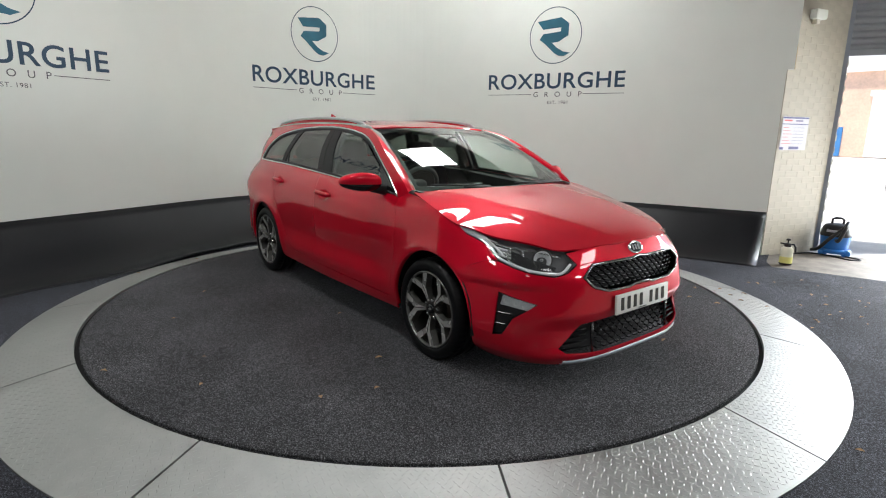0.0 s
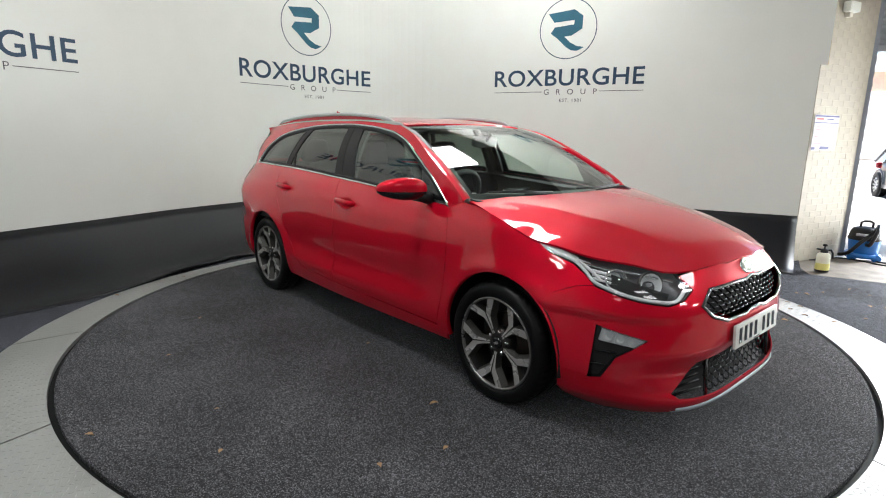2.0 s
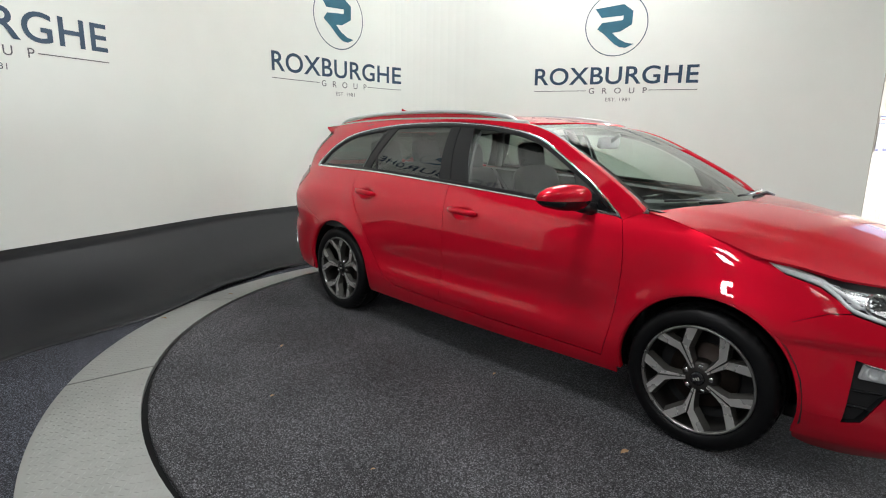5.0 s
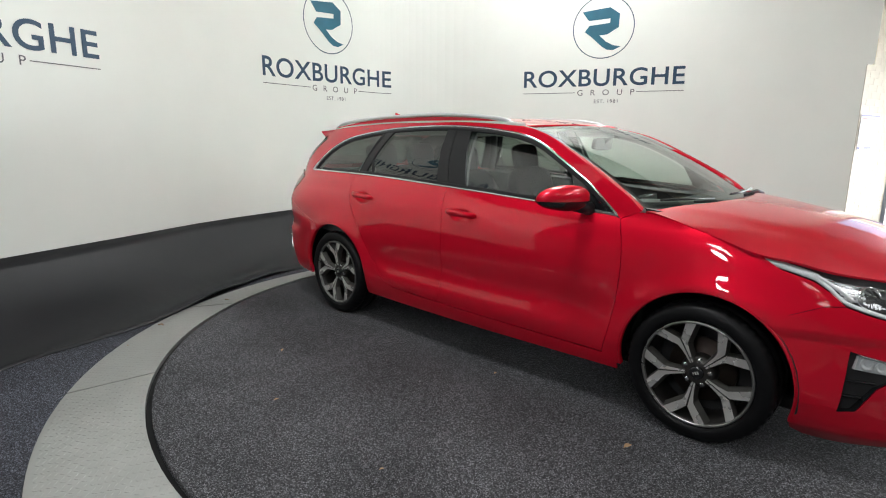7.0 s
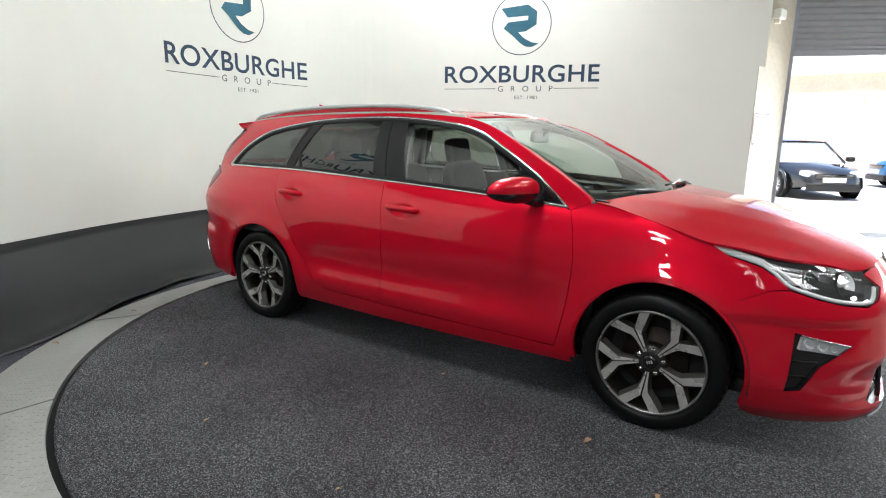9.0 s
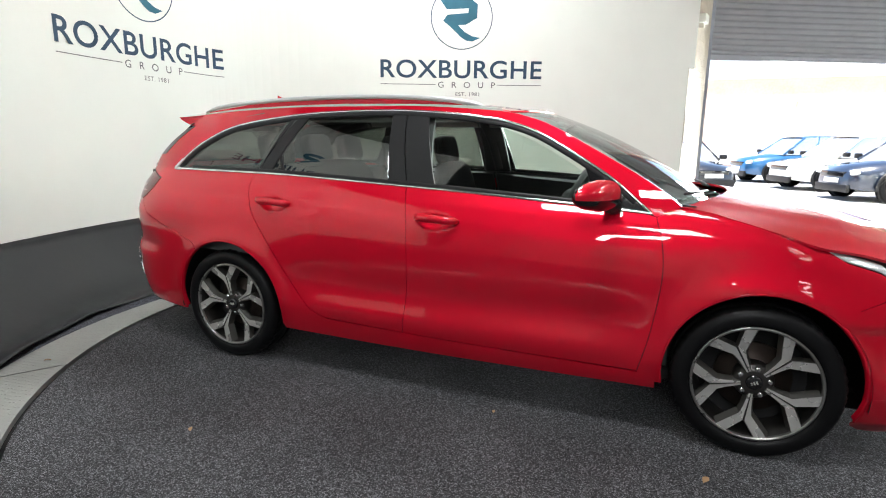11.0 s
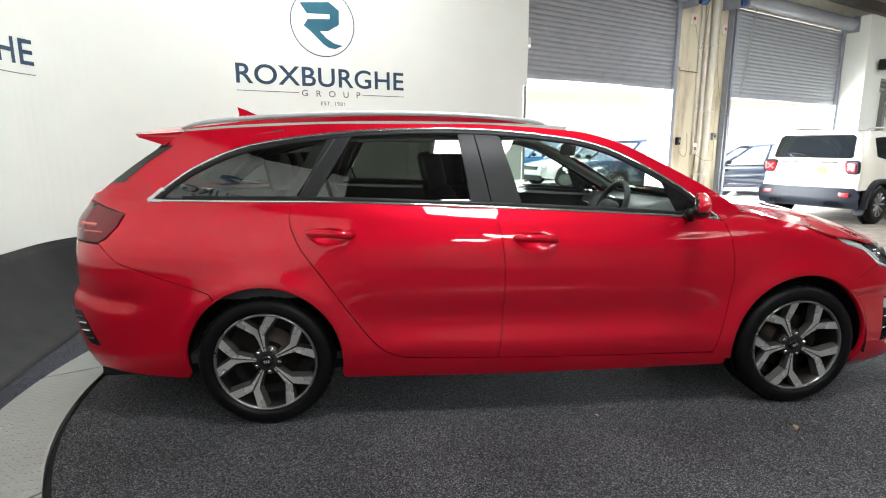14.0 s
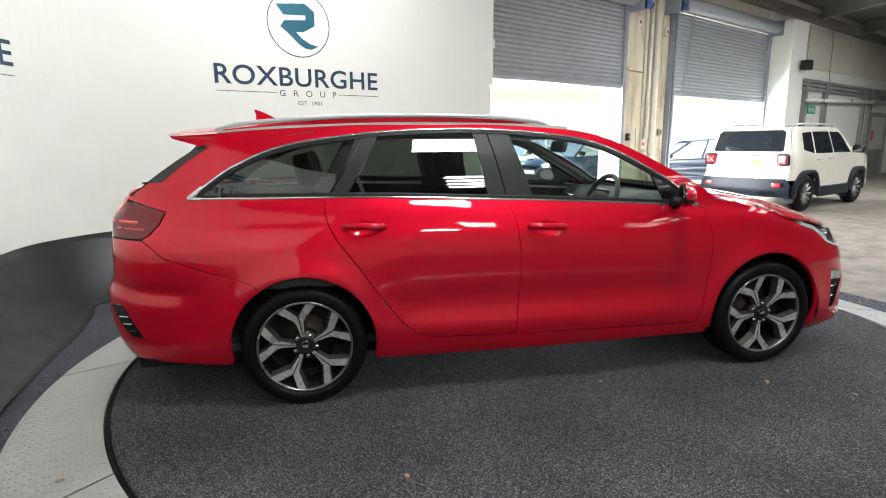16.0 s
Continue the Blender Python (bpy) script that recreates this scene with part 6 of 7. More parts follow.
skin("headlining", [(0.26, -0.54), (0.26, 0.54), (-1.75, 0.52), (-1.75, -0.52)], lambda x, y: S_roof(x, y) - Vector((0, 0, 0.035)), (0.12, 0.1), HEADLINING, car, "grey headlining", flange=0.0, depth_dir=Vector((0, 0, -1)))
part("rear_view_mirror", bm_move(cushion(0.23, 0.04, 0.075, bulge=0), pose(0.36, 0, 1.295, 0, 10, 0)), INTERIOR, car)
part("mirror_stem", bm_tube([(0.37, 0, 1.30), (0.43, 0, 1.345)], 0.012, 8), INTERIOR, car)
part("console", bm_box(-0.35, 0.72, -0.11, 0.11, 0.42, 0.62, 0.03), INTERIOR, car)
part("load_cover", bm_box(-1.85, -1.22, -0.60, 0.60, 1.00, 1.02, 0.005), INTERIOR, car)
part("tailgate_lining", bm_box(-2.16, -2.12, -0.60, 0.60, 0.75, 1.05, 0.01), INTERIOR, car)
part("cabin_floor", bm_box(-2.1, 0.95, -0.74, 0.74, 0.27, 0.32, 0.01), INTERIOR, car)
part("bulkhead", bm_box(0.93, 1.0, -0.70, 0.70, 0.27, 0.95, 0.01), INTERIOR, car)

# ---- the yard outside ----
ASPHALT = mat("yard_concrete", (0.52, 0.51, 0.49), 0.85, vary=0.25, scale=3, bump=0.3, bscale=60)
BRICK = mat("orange_brick", (0.74, 0.50, 0.37), 0.8, vary=0.15, scale=6)
WHITE_SHEET = mat("white_cladding", (0.75, 0.76, 0.78), 0.5, vary=0.05, scale=3)
BLUE_DOOR = mat("blue_door", (0.05, 0.20, 0.45), 0.5, vary=0.1)
_pts = [(-400, -400), (400, -400), (400, 400), (-400, 400)]
tagged(sheet("ground", _pts, -0.13, 0.3, ASPHALT), "pale worn concrete yard outside the doors", "ground", kind="structure")


def build_unit():
    """The brick unit across the yard."""
    b = thing("brick_building", "low orange brick industrial unit with white doors across the yard", "building")
    part("wall", bm_box(-60, 70, 48.3, 56, -0.1, 6.2), BRICK, b, smooth=False)
    part("fascia", bm_box(-60.2, 70.2, 48.0, 56.2, 6.2, 7.4), WHITE_SHEET, b, smooth=False)
    for x in (-9.6, 4, 18, 32):
        part("roller_door", bm_box(x, x + 6, 48.15, 48.4, -0.06, 4.4), WHITE_SHEET, b, smooth=False)
        part("door_frame", bm_box(x - 0.2, x + 6.2, 48.2, 48.4, 4.4, 4.8), WHITE_SHEET, b, smooth=False)
    part("door", bm_box(-12.3, -11.2, 48.2, 48.4, -0.06, 2.15), BLUE_DOOR, b, "blue steel door", smooth=False)
    part("notice", bm_box(-12.0, -11.6, 48.17, 48.2, 1.3, 1.7), WHITE_SHEET, b, smooth=False)


build_unit()

# window colour made pale and metallic to stand in for the bright sky's reflection
SKY_PALE_GLASS = mat("sky_paled_car_glass", (0.80, 0.82, 0.85), 0.12, 0.8)
LAMP_RED = mat("car_lamp_red", (0.45, 0.02, 0.03), 0.2, coat=1.0)
LAMP_CLEAR = mat("car_lamp_clear", (0.7, 0.72, 0.75), 0.15, 0.5)


def loft(stations, rows):
    """Faces between rows of points."""
    f = []
    for i in range(stations - 1):
        for k in range(rows - 1):
            a = i * rows + k
            f.append((a, a + rows, a + rows + 1, a + 1))
    return f


def far_wheel(parent, x, y, r, out, alloy=ALLOY):
    w = new("wheel")
    w.parent = parent
    w.location = (x, y, r)
    s = out
    part("tyre", bm_lathe([(r * 0.62, 0.10 * s), (r * 0.70, 0.115 * s), (r * 0.9, 0.115 * s), (r, 0.08 * s), (r, -0.08 * s), (r * 0.9, -0.11 * s)], 32), TYRE, w)
    part("rim", bm_lathe([(r * 0.66, 0.10 * s), (r * 0.62, 0.112 * s), (r * 0.58, 0.10 * s), (r * 0.56, 0.02 * s), (0.001, 0.02 * s)], 32), RIM_DARK, w)
    for k in range(10):
        a = math.tau * k / 10
        bm = bm_tube([(0.03 * math.cos(a), 0.085 * s, 0.03 * math.sin(a)), (r * 0.6 * math.cos(a), 0.10 * s, r * 0.6 * math.sin(a))], [0.016, 0.020], 5)
        part("spoke", bm, alloy, w)
    part("hub", bm_lathe([(0.001, 0.098 * s), (0.045, 0.092 * s), (0.05, 0.05 * s)], 16), alloy, w)


def parked_car(name, label, m, paint, length=4.4, width=1.82, height=1.62, wheel=0.34, base=2.65, clad=True):
    """A plain parked car: lofted body, glasshouse, roof, lamps, wheels. x is forward."""
    c = thing(name, label, "car", "cars parked in the yard", m)
    L, W, H = length / 2, width / 2, height
    xs = [-1.0, -0.97, -0.86, -0.62, -0.3, 0.0, 0.3, 0.55, 0.75, 0.9, 0.975, 1.0]
    hood = curve([(-1.0, 0.58), (-0.95, 0.64), (-0.3, 0.62), (0.4, 0.60), (0.75, 0.545), (0.93, 0.49), (1.0, 0.40)])
    v = []
    rows = 9
    for a in xs:
        e = (1 - abs(a) ** 7 * 0.45)
        w, zt = W * e, H * hood(a)
        zb = 0.24 + 0.10 * abs(a) ** 6
        v += [(a * L, -w * 0.93, zb), (a * L, -w, zb + 0.12), (a * L, -w * 0.985, zt * 0.75), (a * L, -w * 0.93, zt * 0.97), (a * L, 0, zt * 1.03), (a * L, w * 0.93, zt * 0.97), (a * L, w * 0.985, zt * 0.75), (a * L, w, zb + 0.12), (a * L, w * 0.93, zb)]
    n = len(xs)
    piece("body", v, loft(n, rows) + [tuple(range(rows)), tuple(range(n * rows - 1, (n - 1) * rows - 1, -1))], paint, c)
    # glasshouse
    bot, top = [(-0.94, 0.62), (-0.60, 0.63), (-0.1, 0.62), (0.48, 0.595)], [(-0.74, 0.95), (-0.5, 0.985), (-0.1, 0.99), (0.14, 0.955)]
    gv = []
    for (a, z), (b, y) in zip(bot, top):
        gv += [(a * L, -W * 0.90, z * H), (b * L, -W * 0.70, y * H), (b * L, W * 0.70, y * H), (a * L, W * 0.90, z * H)]
    piece("glass", gv, loft(4, 4) + [(0, 1, 2, 3), (15, 14, 13, 12)], SKY_PALE_GLASS, c, smooth=False)
    rv = []
    for a, z in ((-0.77, 0.945), (-0.5, 0.985), (-0.1, 0.995), (0.155, 0.955)):
        rv += [(a * L, -W * 0.72, z * H - 0.02), (a * L, -W * 0.62, z * H + 0.015), (a * L, 0, z * H + 0.035), (a * L, W * 0.62, z * H + 0.015), (a * L, W * 0.72, z * H - 0.02)]
    piece("roof", rv, loft(4, 5), paint, c)
    for sg in (-1, 1):
        for (a, z), (b, y) in ((bot[0], top[0]), (bot[1], top[1]), ((0.0, 0.62), (-0.08, 0.985)), (bot[3], top[3])):
            part("pillar", bm_tube([(a * L, sg * W * 0.905, z * H), (b * L, sg * W * 0.705, y * H)], 0.035, 6), paint, c)
        for x in (-base / 2, base / 2):
            bm = bm_lathe([(wheel + 0.005, 0.0), (wheel + 0.03, 0.03), (wheel + 0.085, 0.03), (wheel + 0.095, 0.0)], 36)
            bmesh.ops.delete(bm, geom=[q for q in bm.verts if q.co.z < -0.12], context="VERTS")
            bm_move(bm, Matrix.Translation((x, sg * (W - 0.012), wheel)) @ Matrix.Diagonal((1, sg, 1, 1)))
            part("arch", bm, SATIN_BLACK if clad else paint, c)
            # the arch isn't cut: a black disc paints the shade of its hollow
            bm = bm_lathe([(wheel + 0.05, 0.0), (0.01, 0.0)], 36)
            bm_move(bm, Matrix.Translation((x, sg * (W + 0.004), wheel)))
            part("arch_shade", bm, DARK, c)
            far_wheel(c, x, sg * (W - 0.07), wheel, sg)
        part("door_mirror", bm_move(cushion(0.20, 0.12, 0.13, bulge=0), pose(0.42 * L, sg * (W + 0.10), 0.66 * H)), SATIN_BLACK, c)
        part("headlamp", bm_move(cushion(0.36, 0.22, 0.13, bulge=0), pose(0.93 * L, sg * W * 0.62, 0.44 * H, 0, 12, -sg * 28)), LAMP_CLEAR, c)
        part("tail_lamp", bm_move(cushion(0.24, 0.12, 0.16, bulge=0), pose(-0.965 * L, sg * W * 0.72, 0.55 * H)), LAMP_RED, c)
        part("sill", bm_box(-base / 2 + 0.4, base / 2 - 0.4, sg * W - 0.02, sg * W + 0.012, 0.25, 0.36, 0.01), SATIN_BLACK if clad else paint, c)
    part("grille", bm_box(L * 0.965, L * 1.003, -0.42, 0.42, 0.36 * H, 0.44 * H, 0.01), GLOSS_BLACK, c)
    part("lower_grille", bm_box(L * 0.97, L * 1.006, -0.6, 0.6, 0.22, 0.40, 0.02), SATIN_BLACK, c)
    part("number_plate", bm_box(L * 1.0, L * 1.01, -0.26, 0.26, 0.44, 0.55, 0.002), PLATE_WHITE, c)
    return c


NAVY_PAINT = mat("navy_paint", (0.012, 0.022, 0.045), 0.3, coat=1.0)
BLUE_PAINT = mat("blue_paint", (0.01, 0.09, 0.22), 0.3, coat=1.0)
BLACK_PAINT = mat("black_paint", (0.008, 0.008, 0.010), 0.3, coat=1.0)
PEARL_PAINT = mat("pearl_white_paint", (0.72, 0.71, 0.66), 0.35, coat=1.0, vary=0.02)
parked_car("parked_suv", "dark navy sport utility car parked in the yard", pose(6.88, 13.96, -0.13, 0, 0, 200), NAVY_PAINT)
parked_car("parked_suv", "white sport utility car parked between two others", pose(6.19, 16.91, -0.13, 0, 0, 200), PEARL_PAINT)
parked_car("parked_suv", "bright blue sport utility car parked in the yard", pose(5.35, 19.86, -0.13, 0, 0, 200), BLUE_PAINT)
parked_car("parked_hatchback", "black hatchback with thin alloy spokes in the yard", pose(1.15, 14.91, -0.13, 0, 0, -62), BLACK_PAINT, 4.25, 1.79, 1.46, 0.32, 2.62, False)
parked_car("parked_saloon", "black saloon car parked just outside the second door", pose(10.1, 12.44, -0.13, 0, 0, 160), NAVY_PAINT, 4.6, 1.82, 1.46, 0.33, 2.75, False)

# ---- the white off-roader inside the second door ----
LAMP_PALE = mat("pale_red_lamp", (0.55, 0.20, 0.20), 0.3)
LAMP_DEEP = mat("deep_red_lamp", (0.26, 0.008, 0.014), 0.25, coat=0.15)
ALLOY_DULL = mat("dull_alloy", (0.30, 0.30, 0.30), 0.3, 0.7, rvary=0.05, scale=12)
JW = mat("warm_white_paint", (0.74, 0.71, 0.62), 0.35, coat=1.0, vary=0.02)
JEEP_GLASS = mat("tinted_car_glass", (0.012, 0.015, 0.018), 0.08, coat=0.4)
JB = mat("grey_black_cladding", (0.008, 0.011, 0.018), 0.5, spec=0.3, vary=0.15, scale=20, bump=0.1, bscale=200)
jeep_tail = curve([(0.3, -2.00), (0.45, -2.06), (0.62, -2.05), (0.80, -2.00), (1.05, -1.985), (1.2, -1.95), (1.45, -1.87), (1.60, -1.80), (1.68, -1.70)])
jeep_nose = curve([(0.3, 2.0), (0.5, 2.08), (0.95, 2.06), (1.08, 1.98), (1.2, 1.6)])


def jeep_flank(z):
    return 0.895 - 0.05 * max(0, 0.5 - z) - 0.02 * max(0, (z - 0.85) / 0.25) ** 2 if z < 1.1 else 0.875 - 0.30 * (z - 1.1) - 0.5 * max(0, z - 1.5) ** 2


def jeep_y(x, z):
    f = jeep_flank(z)
    if x < -1.4:
        return f * max(0.0, 1 - min(1, (x + 1.4) / (jeep_tail(z) + 1.4)) ** 4) ** 0.24
    if x > 1.2:
        return f * max(0.0, 1 - min(1, (x - 1.2) / (jeep_nose(z) - 1.2)) ** 4) ** 0.25
    return f


def build_jeep(m):
    j = thing("off_road_car", "warm white compact off-road car with dark lower cladding", "car", m=m)
    up = Vector((0, 0, 1))
    for sg in (-1, 1):
        S = lambda x, z, lift=0.0: Vector((x, sg * (jeep_y(x, z) + lift), z))
        out = Vector((0, sg, 0))
        ar = lambda cx, a0, a1, r: [(cx + r * math.cos(radians(a0 + (a1 - a0) * i / 12)), 0.36 + r * math.sin(radians(a0 + (a1 - a0) * i / 12))) for i in range(13)]
        body = [(-1.93, 0.62)] + ar(-1.285, 140, 20, 0.43) + [(-0.82, 0.44), (0.82, 0.44)] + ar(1.285, 160, 30, 0.43) + [(1.95, 0.60), (1.97, 0.95), (1.82, 1.06), (1.0, 1.13), (0.42, 1.60), (0.25, 1.645), (-1.70, 1.645), (-1.79, 1.58), (-1.88, 1.30), (-1.92, 1.0)]
        skin("side", body, S, (0.08, 0.06), JW, j, "white body side", depth_dir=out)
        G = lambda x, z: S(x, z, 0.004)
        for w in ([(-0.06, 1.13), (0.80, 1.13), (0.45, 1.50), (0.34, 1.555), (-0.10, 1.56)], [(-0.95, 1.13), (-0.12, 1.13), (-0.16, 1.56), (-0.92, 1.555)], [(-1.46, 1.20), (-1.02, 1.13), (-0.99, 1.55), (-1.40, 1.53)]):
            skin("window", w, G, (0.1, 0.08), JEEP_GLASS, j, "dark side window", depth_dir=out, flange=0.004)
        for x0 in (-1.0, -0.09, 0.86):
            ribbon("door_gap", [(x0, 1.10), (x0, 0.8), (x0 - 0.02, 0.46)], lambda x, z: S(x, z, -0.002), 0.008, DARK, j, 0.003)
        for x0 in (-0.28, -0.88):
            part("door_handle", bm_tube([(x0 - 0.09, sg * 0.90, 1.02), (x0 - 0.05, sg * 0.93, 1.025), (x0 + 0.05, sg * 0.93, 1.025), (x0 + 0.09, sg * 0.90, 1.02)], 0.014, 8), JW, j)
        for cx in (-1.285, 1.285):
            v = []
            pts = spline([(-0.56, 0.30), (-0.53, 0.50), (-0.45, 0.68), (-0.30, 0.795), (0.0, 0.815), (0.29, 0.795), (0.44, 0.68), (0.53, 0.50), (0.56, 0.30)], 4)
            inner = spline([(-0.415, 0.30), (-0.41, 0.46), (-0.35, 0.61), (-0.22, 0.71), (0.0, 0.735), (0.22, 0.71), (0.35, 0.61), (0.41, 0.46), (0.415, 0.30)], 4)
            for (a, z), (b, y) in zip(pts, inner):
                ya = jeep_y(cx + a * 0.98, max(z, 0.5))
                v += [(cx + a, sg * (ya - 0.03), z), (cx + a, sg * (ya + 0.025), z), (cx + 0.8 * a + 0.2 * b, sg * (ya + 0.045), 0.8 * z + 0.2 * y), (cx + b, sg * (ya + 0.04), y), (cx + b, sg * (ya - 0.12), y)]
            piece("arch_cladding", v, loft(len(pts), 5), JB, j, "dark wheel arch cladding")
            # added black disc behind the wheel stands for the shade inside the arch
            bm = bm_lathe([(0.42, 0.0), (0.01, 0.0)], 32)
            part("arch_shade", bm_move(bm, Matrix.Translation((cx, sg * 0.76, 0.38))), DARK, j)
            far_wheel(j, cx, sg * 0.785, 0.350, sg, ALLOY_DULL)
            part("mud_flap", bm_move(cushion(0.20, 0.03, 0.26, bulge=0), pose(cx - 0.44, sg * 0.78, 0.30, 0, 12, 0)), JB, j)
        part("sill", bm_box(-0.76, 0.76, sg * 0.90 - 0.03, sg * 0.90 + 0.025, 0.26, 0.47, 0.02), JB, j, "dark sill cladding")
        part("door_mirror", bm_move(cushion(0.22, 0.13, 0.17, bulge=0), pose(0.78, sg * 1.02, 1.20)), JB, j)
        part("mirror_glass", bm_box(0.708, 0.714, sg * 1.02 - 0.09, sg * 1.02 + 0.09, 1.135, 1.265, 0.003), MIRROR_GLASS, j)
        part("roof_rail", bm_tube(dense([(0.35, sg * 0.63, 1.645), (0.2, sg * 0.635, 1.70), (-0.6, sg * 0.64, 1.715), (-1.3, sg * 0.63, 1.70), (-1.48, sg * 0.625, 1.65)], 3), 0.018, 8), SILVER, j, "grey roof rail")
        # tail lamp with a cross in it
        tl = new("tail_lamp")
        tl.parent = j
        tl.matrix_local = pose(-1.965, sg * 0.70, 1.02, 0, -5, sg * 14)
        part("bezel", bm_move(cushion(0.26, 0.07, 0.24, bulge=0), pose(0, 0, 0)), JB, tl)
        part("lens", bm_move(cushion(0.20, 0.05, 0.18, bulge=0), pose(-0.025, 0, 0)), LAMP_DEEP, tl, "red lamp lens")
        for a in (45, -45):
            part("cross", bm_move(bm_box(-0.054, -0.046, -0.07, 0.07, -0.010, 0.010), pose(0, 0, 0, a, 0, 0)), LAMP_PALE, tl, smooth=False)
        part("reflector", bm_box(-2.075, -2.055, sg * 0.66 - 0.08, sg * 0.66 + 0.08, 0.50, 0.58, 0.008), LAMP_DEEP, j)
        for k in (-0.05, 0.05):
            part("tail_pipe", bm_tube([(-1.9, sg * 0.48 + k, 0.385), (-2.13, sg * 0.48 + k, 0.385)], 0.046, 14, cap=False), CHROME, j)
    T = lambda y, z: Vector((jeep_tail(z) + 0.10 * abs(y / 0.9) ** 4, y, z))
    back = Vector((-1, 0, 0))
    skin("tailgate", [(-0.82, 0.63), (0.82, 0.63), (0.80, 1.15), (0.70, 1.55), (0.62, 1.645), (-0.62, 1.645), (-0.70, 1.55), (-0.80, 1.15)], T, (0.1, 0.06), JW, j, "white tailgate", depth_dir=back)
    skin("rear_window", [(-0.68, 1.20), (-0.64, 1.175), (0.64, 1.175), (0.68, 1.20), (0.64, 1.54), (0.58, 1.585), (-0.58, 1.585), (-0.64, 1.54)], lambda y, z: T(y, z) + Vector((-0.006, 0, 0)), (0.1, 0.08), JEEP_GLASS, j, "dark rear window", depth_dir=back)
    skin("rear_bumper", [(-0.86, 0.30), (0.86, 0.30), (0.88, 0.55), (0.80, 0.66), (-0.80, 0.66), (-0.88, 0.55)], lambda y, z: T(y, z) + Vector((-0.03, 0, 0)), (0.1, 0.06), JB, j, "dark rear bumper", flange=0.06, depth_dir=back)
    part("number_plate", bm_move(bm_box(-0.006, 0.006, -0.26, 0.26, -0.055, 0.055, 0.002), pose(-2.0, 0.0, 0.92)), PLATE_WHITE, j)
    part("badge_patch", bm_box(-2.012, -2.004, -0.30, -0.15, 0.90, 1.02), mat("yellow_patch", (0.75, 0.55, 0.02), 0.5), j, "yellow sticker", smooth=False)
    part("spoiler", bm_move(cushion(1.24, 0.16, 0.06, bulge=0), pose(-1.78, 0, 1.645)), JW, j)
    part("rear_wiper", bm_tube([(-1.99, 0.0, 1.20), (-1.97, 0.2, 1.25), (-1.955, 0.42, 1.27)], 0.012, 6), SATIN_BLACK, j)
    part("strip", bm_tube([(-2.0, -0.5, 1.10), (-2.01, 0, 1.10), (-2.0, 0.5, 1.10)], 0.012, 6), CHROME, j)
    R = lambda x, y: Vector((x, y, 1.685 - 0.04 * (y / 0.7) ** 4 - 0.03 * ((x + 0.6) / 1.2) ** 4))
    skin("roof", [(0.35, -0.66), (0.35, 0.66), (-1.75, 0.64), (-1.75, -0.64)], R, (0.2, 0.12), JW, j, "white roof", depth_dir=up)
    Hd = lambda x, y: Vector((x, y, 1.14 - 0.07 * ((x - 0.9) / 1.1) ** 2 - 0.03 * (y / 0.8) ** 4))
    skin("bonnet", [(0.9, -0.80), (0.9, 0.80), (1.9, 0.74), (1.9, -0.74)], Hd, (0.15, 0.12), JW, j, "white bonnet", depth_dir=up)
    W = lambda s, t: Vector((0.98 - 0.58 * t, s * (0.80 - 0.15 * t), 1.12 + 0.52 * t))
    skin("windscreen", [(-1, 0), (1, 0), (1, 1), (-1, 1)], W, (0.3, 0.25), JEEP_GLASS, j, depth_dir=Vector((1, 0, 0.5)))
    part("floorpan", bm_box(-1.9, 1.9, -0.72, 0.72, 0.30, 0.42, 0.02), DARK, j)
    N = lambda y, z: Vector((jeep_nose(z) - 0.08 * abs(y / 0.9) ** 4, y, z))
    skin("front", [(-0.85, 0.35), (0.85, 0.35), (0.8, 1.06), (-0.8, 1.06)], N, (0.15, 0.1), JW, j, depth_dir=Vector((1, 0, 0)))
    # front seats
    for y in (-0.36, 0.36):
        part("seat", bm_move(cushion(0.5, 0.16, 0.75, bulge=0), pose(-0.75, y, 1.0, 0, -12, 0)), SEAT, j)
    return j


build_jeep(pose(8.70, 7.09, FLOOR - 0.012, 0, 0, 25))

# ---- fittings on the outer wall ----
PIPE_CREAM = mat("cream_pipe_paint", (0.78, 0.75, 0.66), 0.5, vary=0.15, scale=5)
PIPE_GREY = mat("grey_conduit", (0.28, 0.28, 0.27), 0.5, 0.2, vary=0.15, scale=6)
RUST = mat("rusty_steel", (0.24, 0.13, 0.08), 0.8, 0.2, vary=0.3, scale=12)
MOTOR_BLUE = mat("motor_blue", (0.03, 0.10, 0.34), 0.45, vary=0.1, scale=10)
EXIT_GREEN = mat("exit_green", (0.02, 0.34, 0.16), 0.4)
PAPER = mat("paper_white", (0.58, 0.57, 0.62), 0.6, vary=0.03, scale=6)
INK_NAVY = mat("ink_navy", (0.05, 0.05, 0.18), 0.6)
INK_RED = mat("ink_red", (0.55, 0.10, 0.10), 0.6)
CABLE = mat("old_cable", (0.40, 0.36, 0.28), 0.6)
DARK_STEEL = mat("dark_beam_paint", (0.23, 0.225, 0.215), 0.6, vary=0.2, scale=5)
FAR_PANEL = mat("beige_wall_sheet", (0.62, 0.59, 0.52), 0.7, vary=0.08, scale=3)
PIPES = "pipes on the wall between the doors"


def wall_pipe(s, z0, z1, r, off, material, label, clips=3):
    p = thing("pipe", label, "pipe", PIPES)
    part("tube", bm_tube([on_wall(s, off + r, z0), on_wall(s, off + r, (z0 + z1) / 2), on_wall(s, off + r, z1)], r, 14), material, p)
    for k in range(clips):
        z = z0 + (z1 - z0) * (k + 0.5) / clips
        wall_box("clip", s - r - 0.02, s + r + 0.02, 0.0, off + 2 * r + 0.004, z - 0.012, z + 0.012, material, p)
    return p


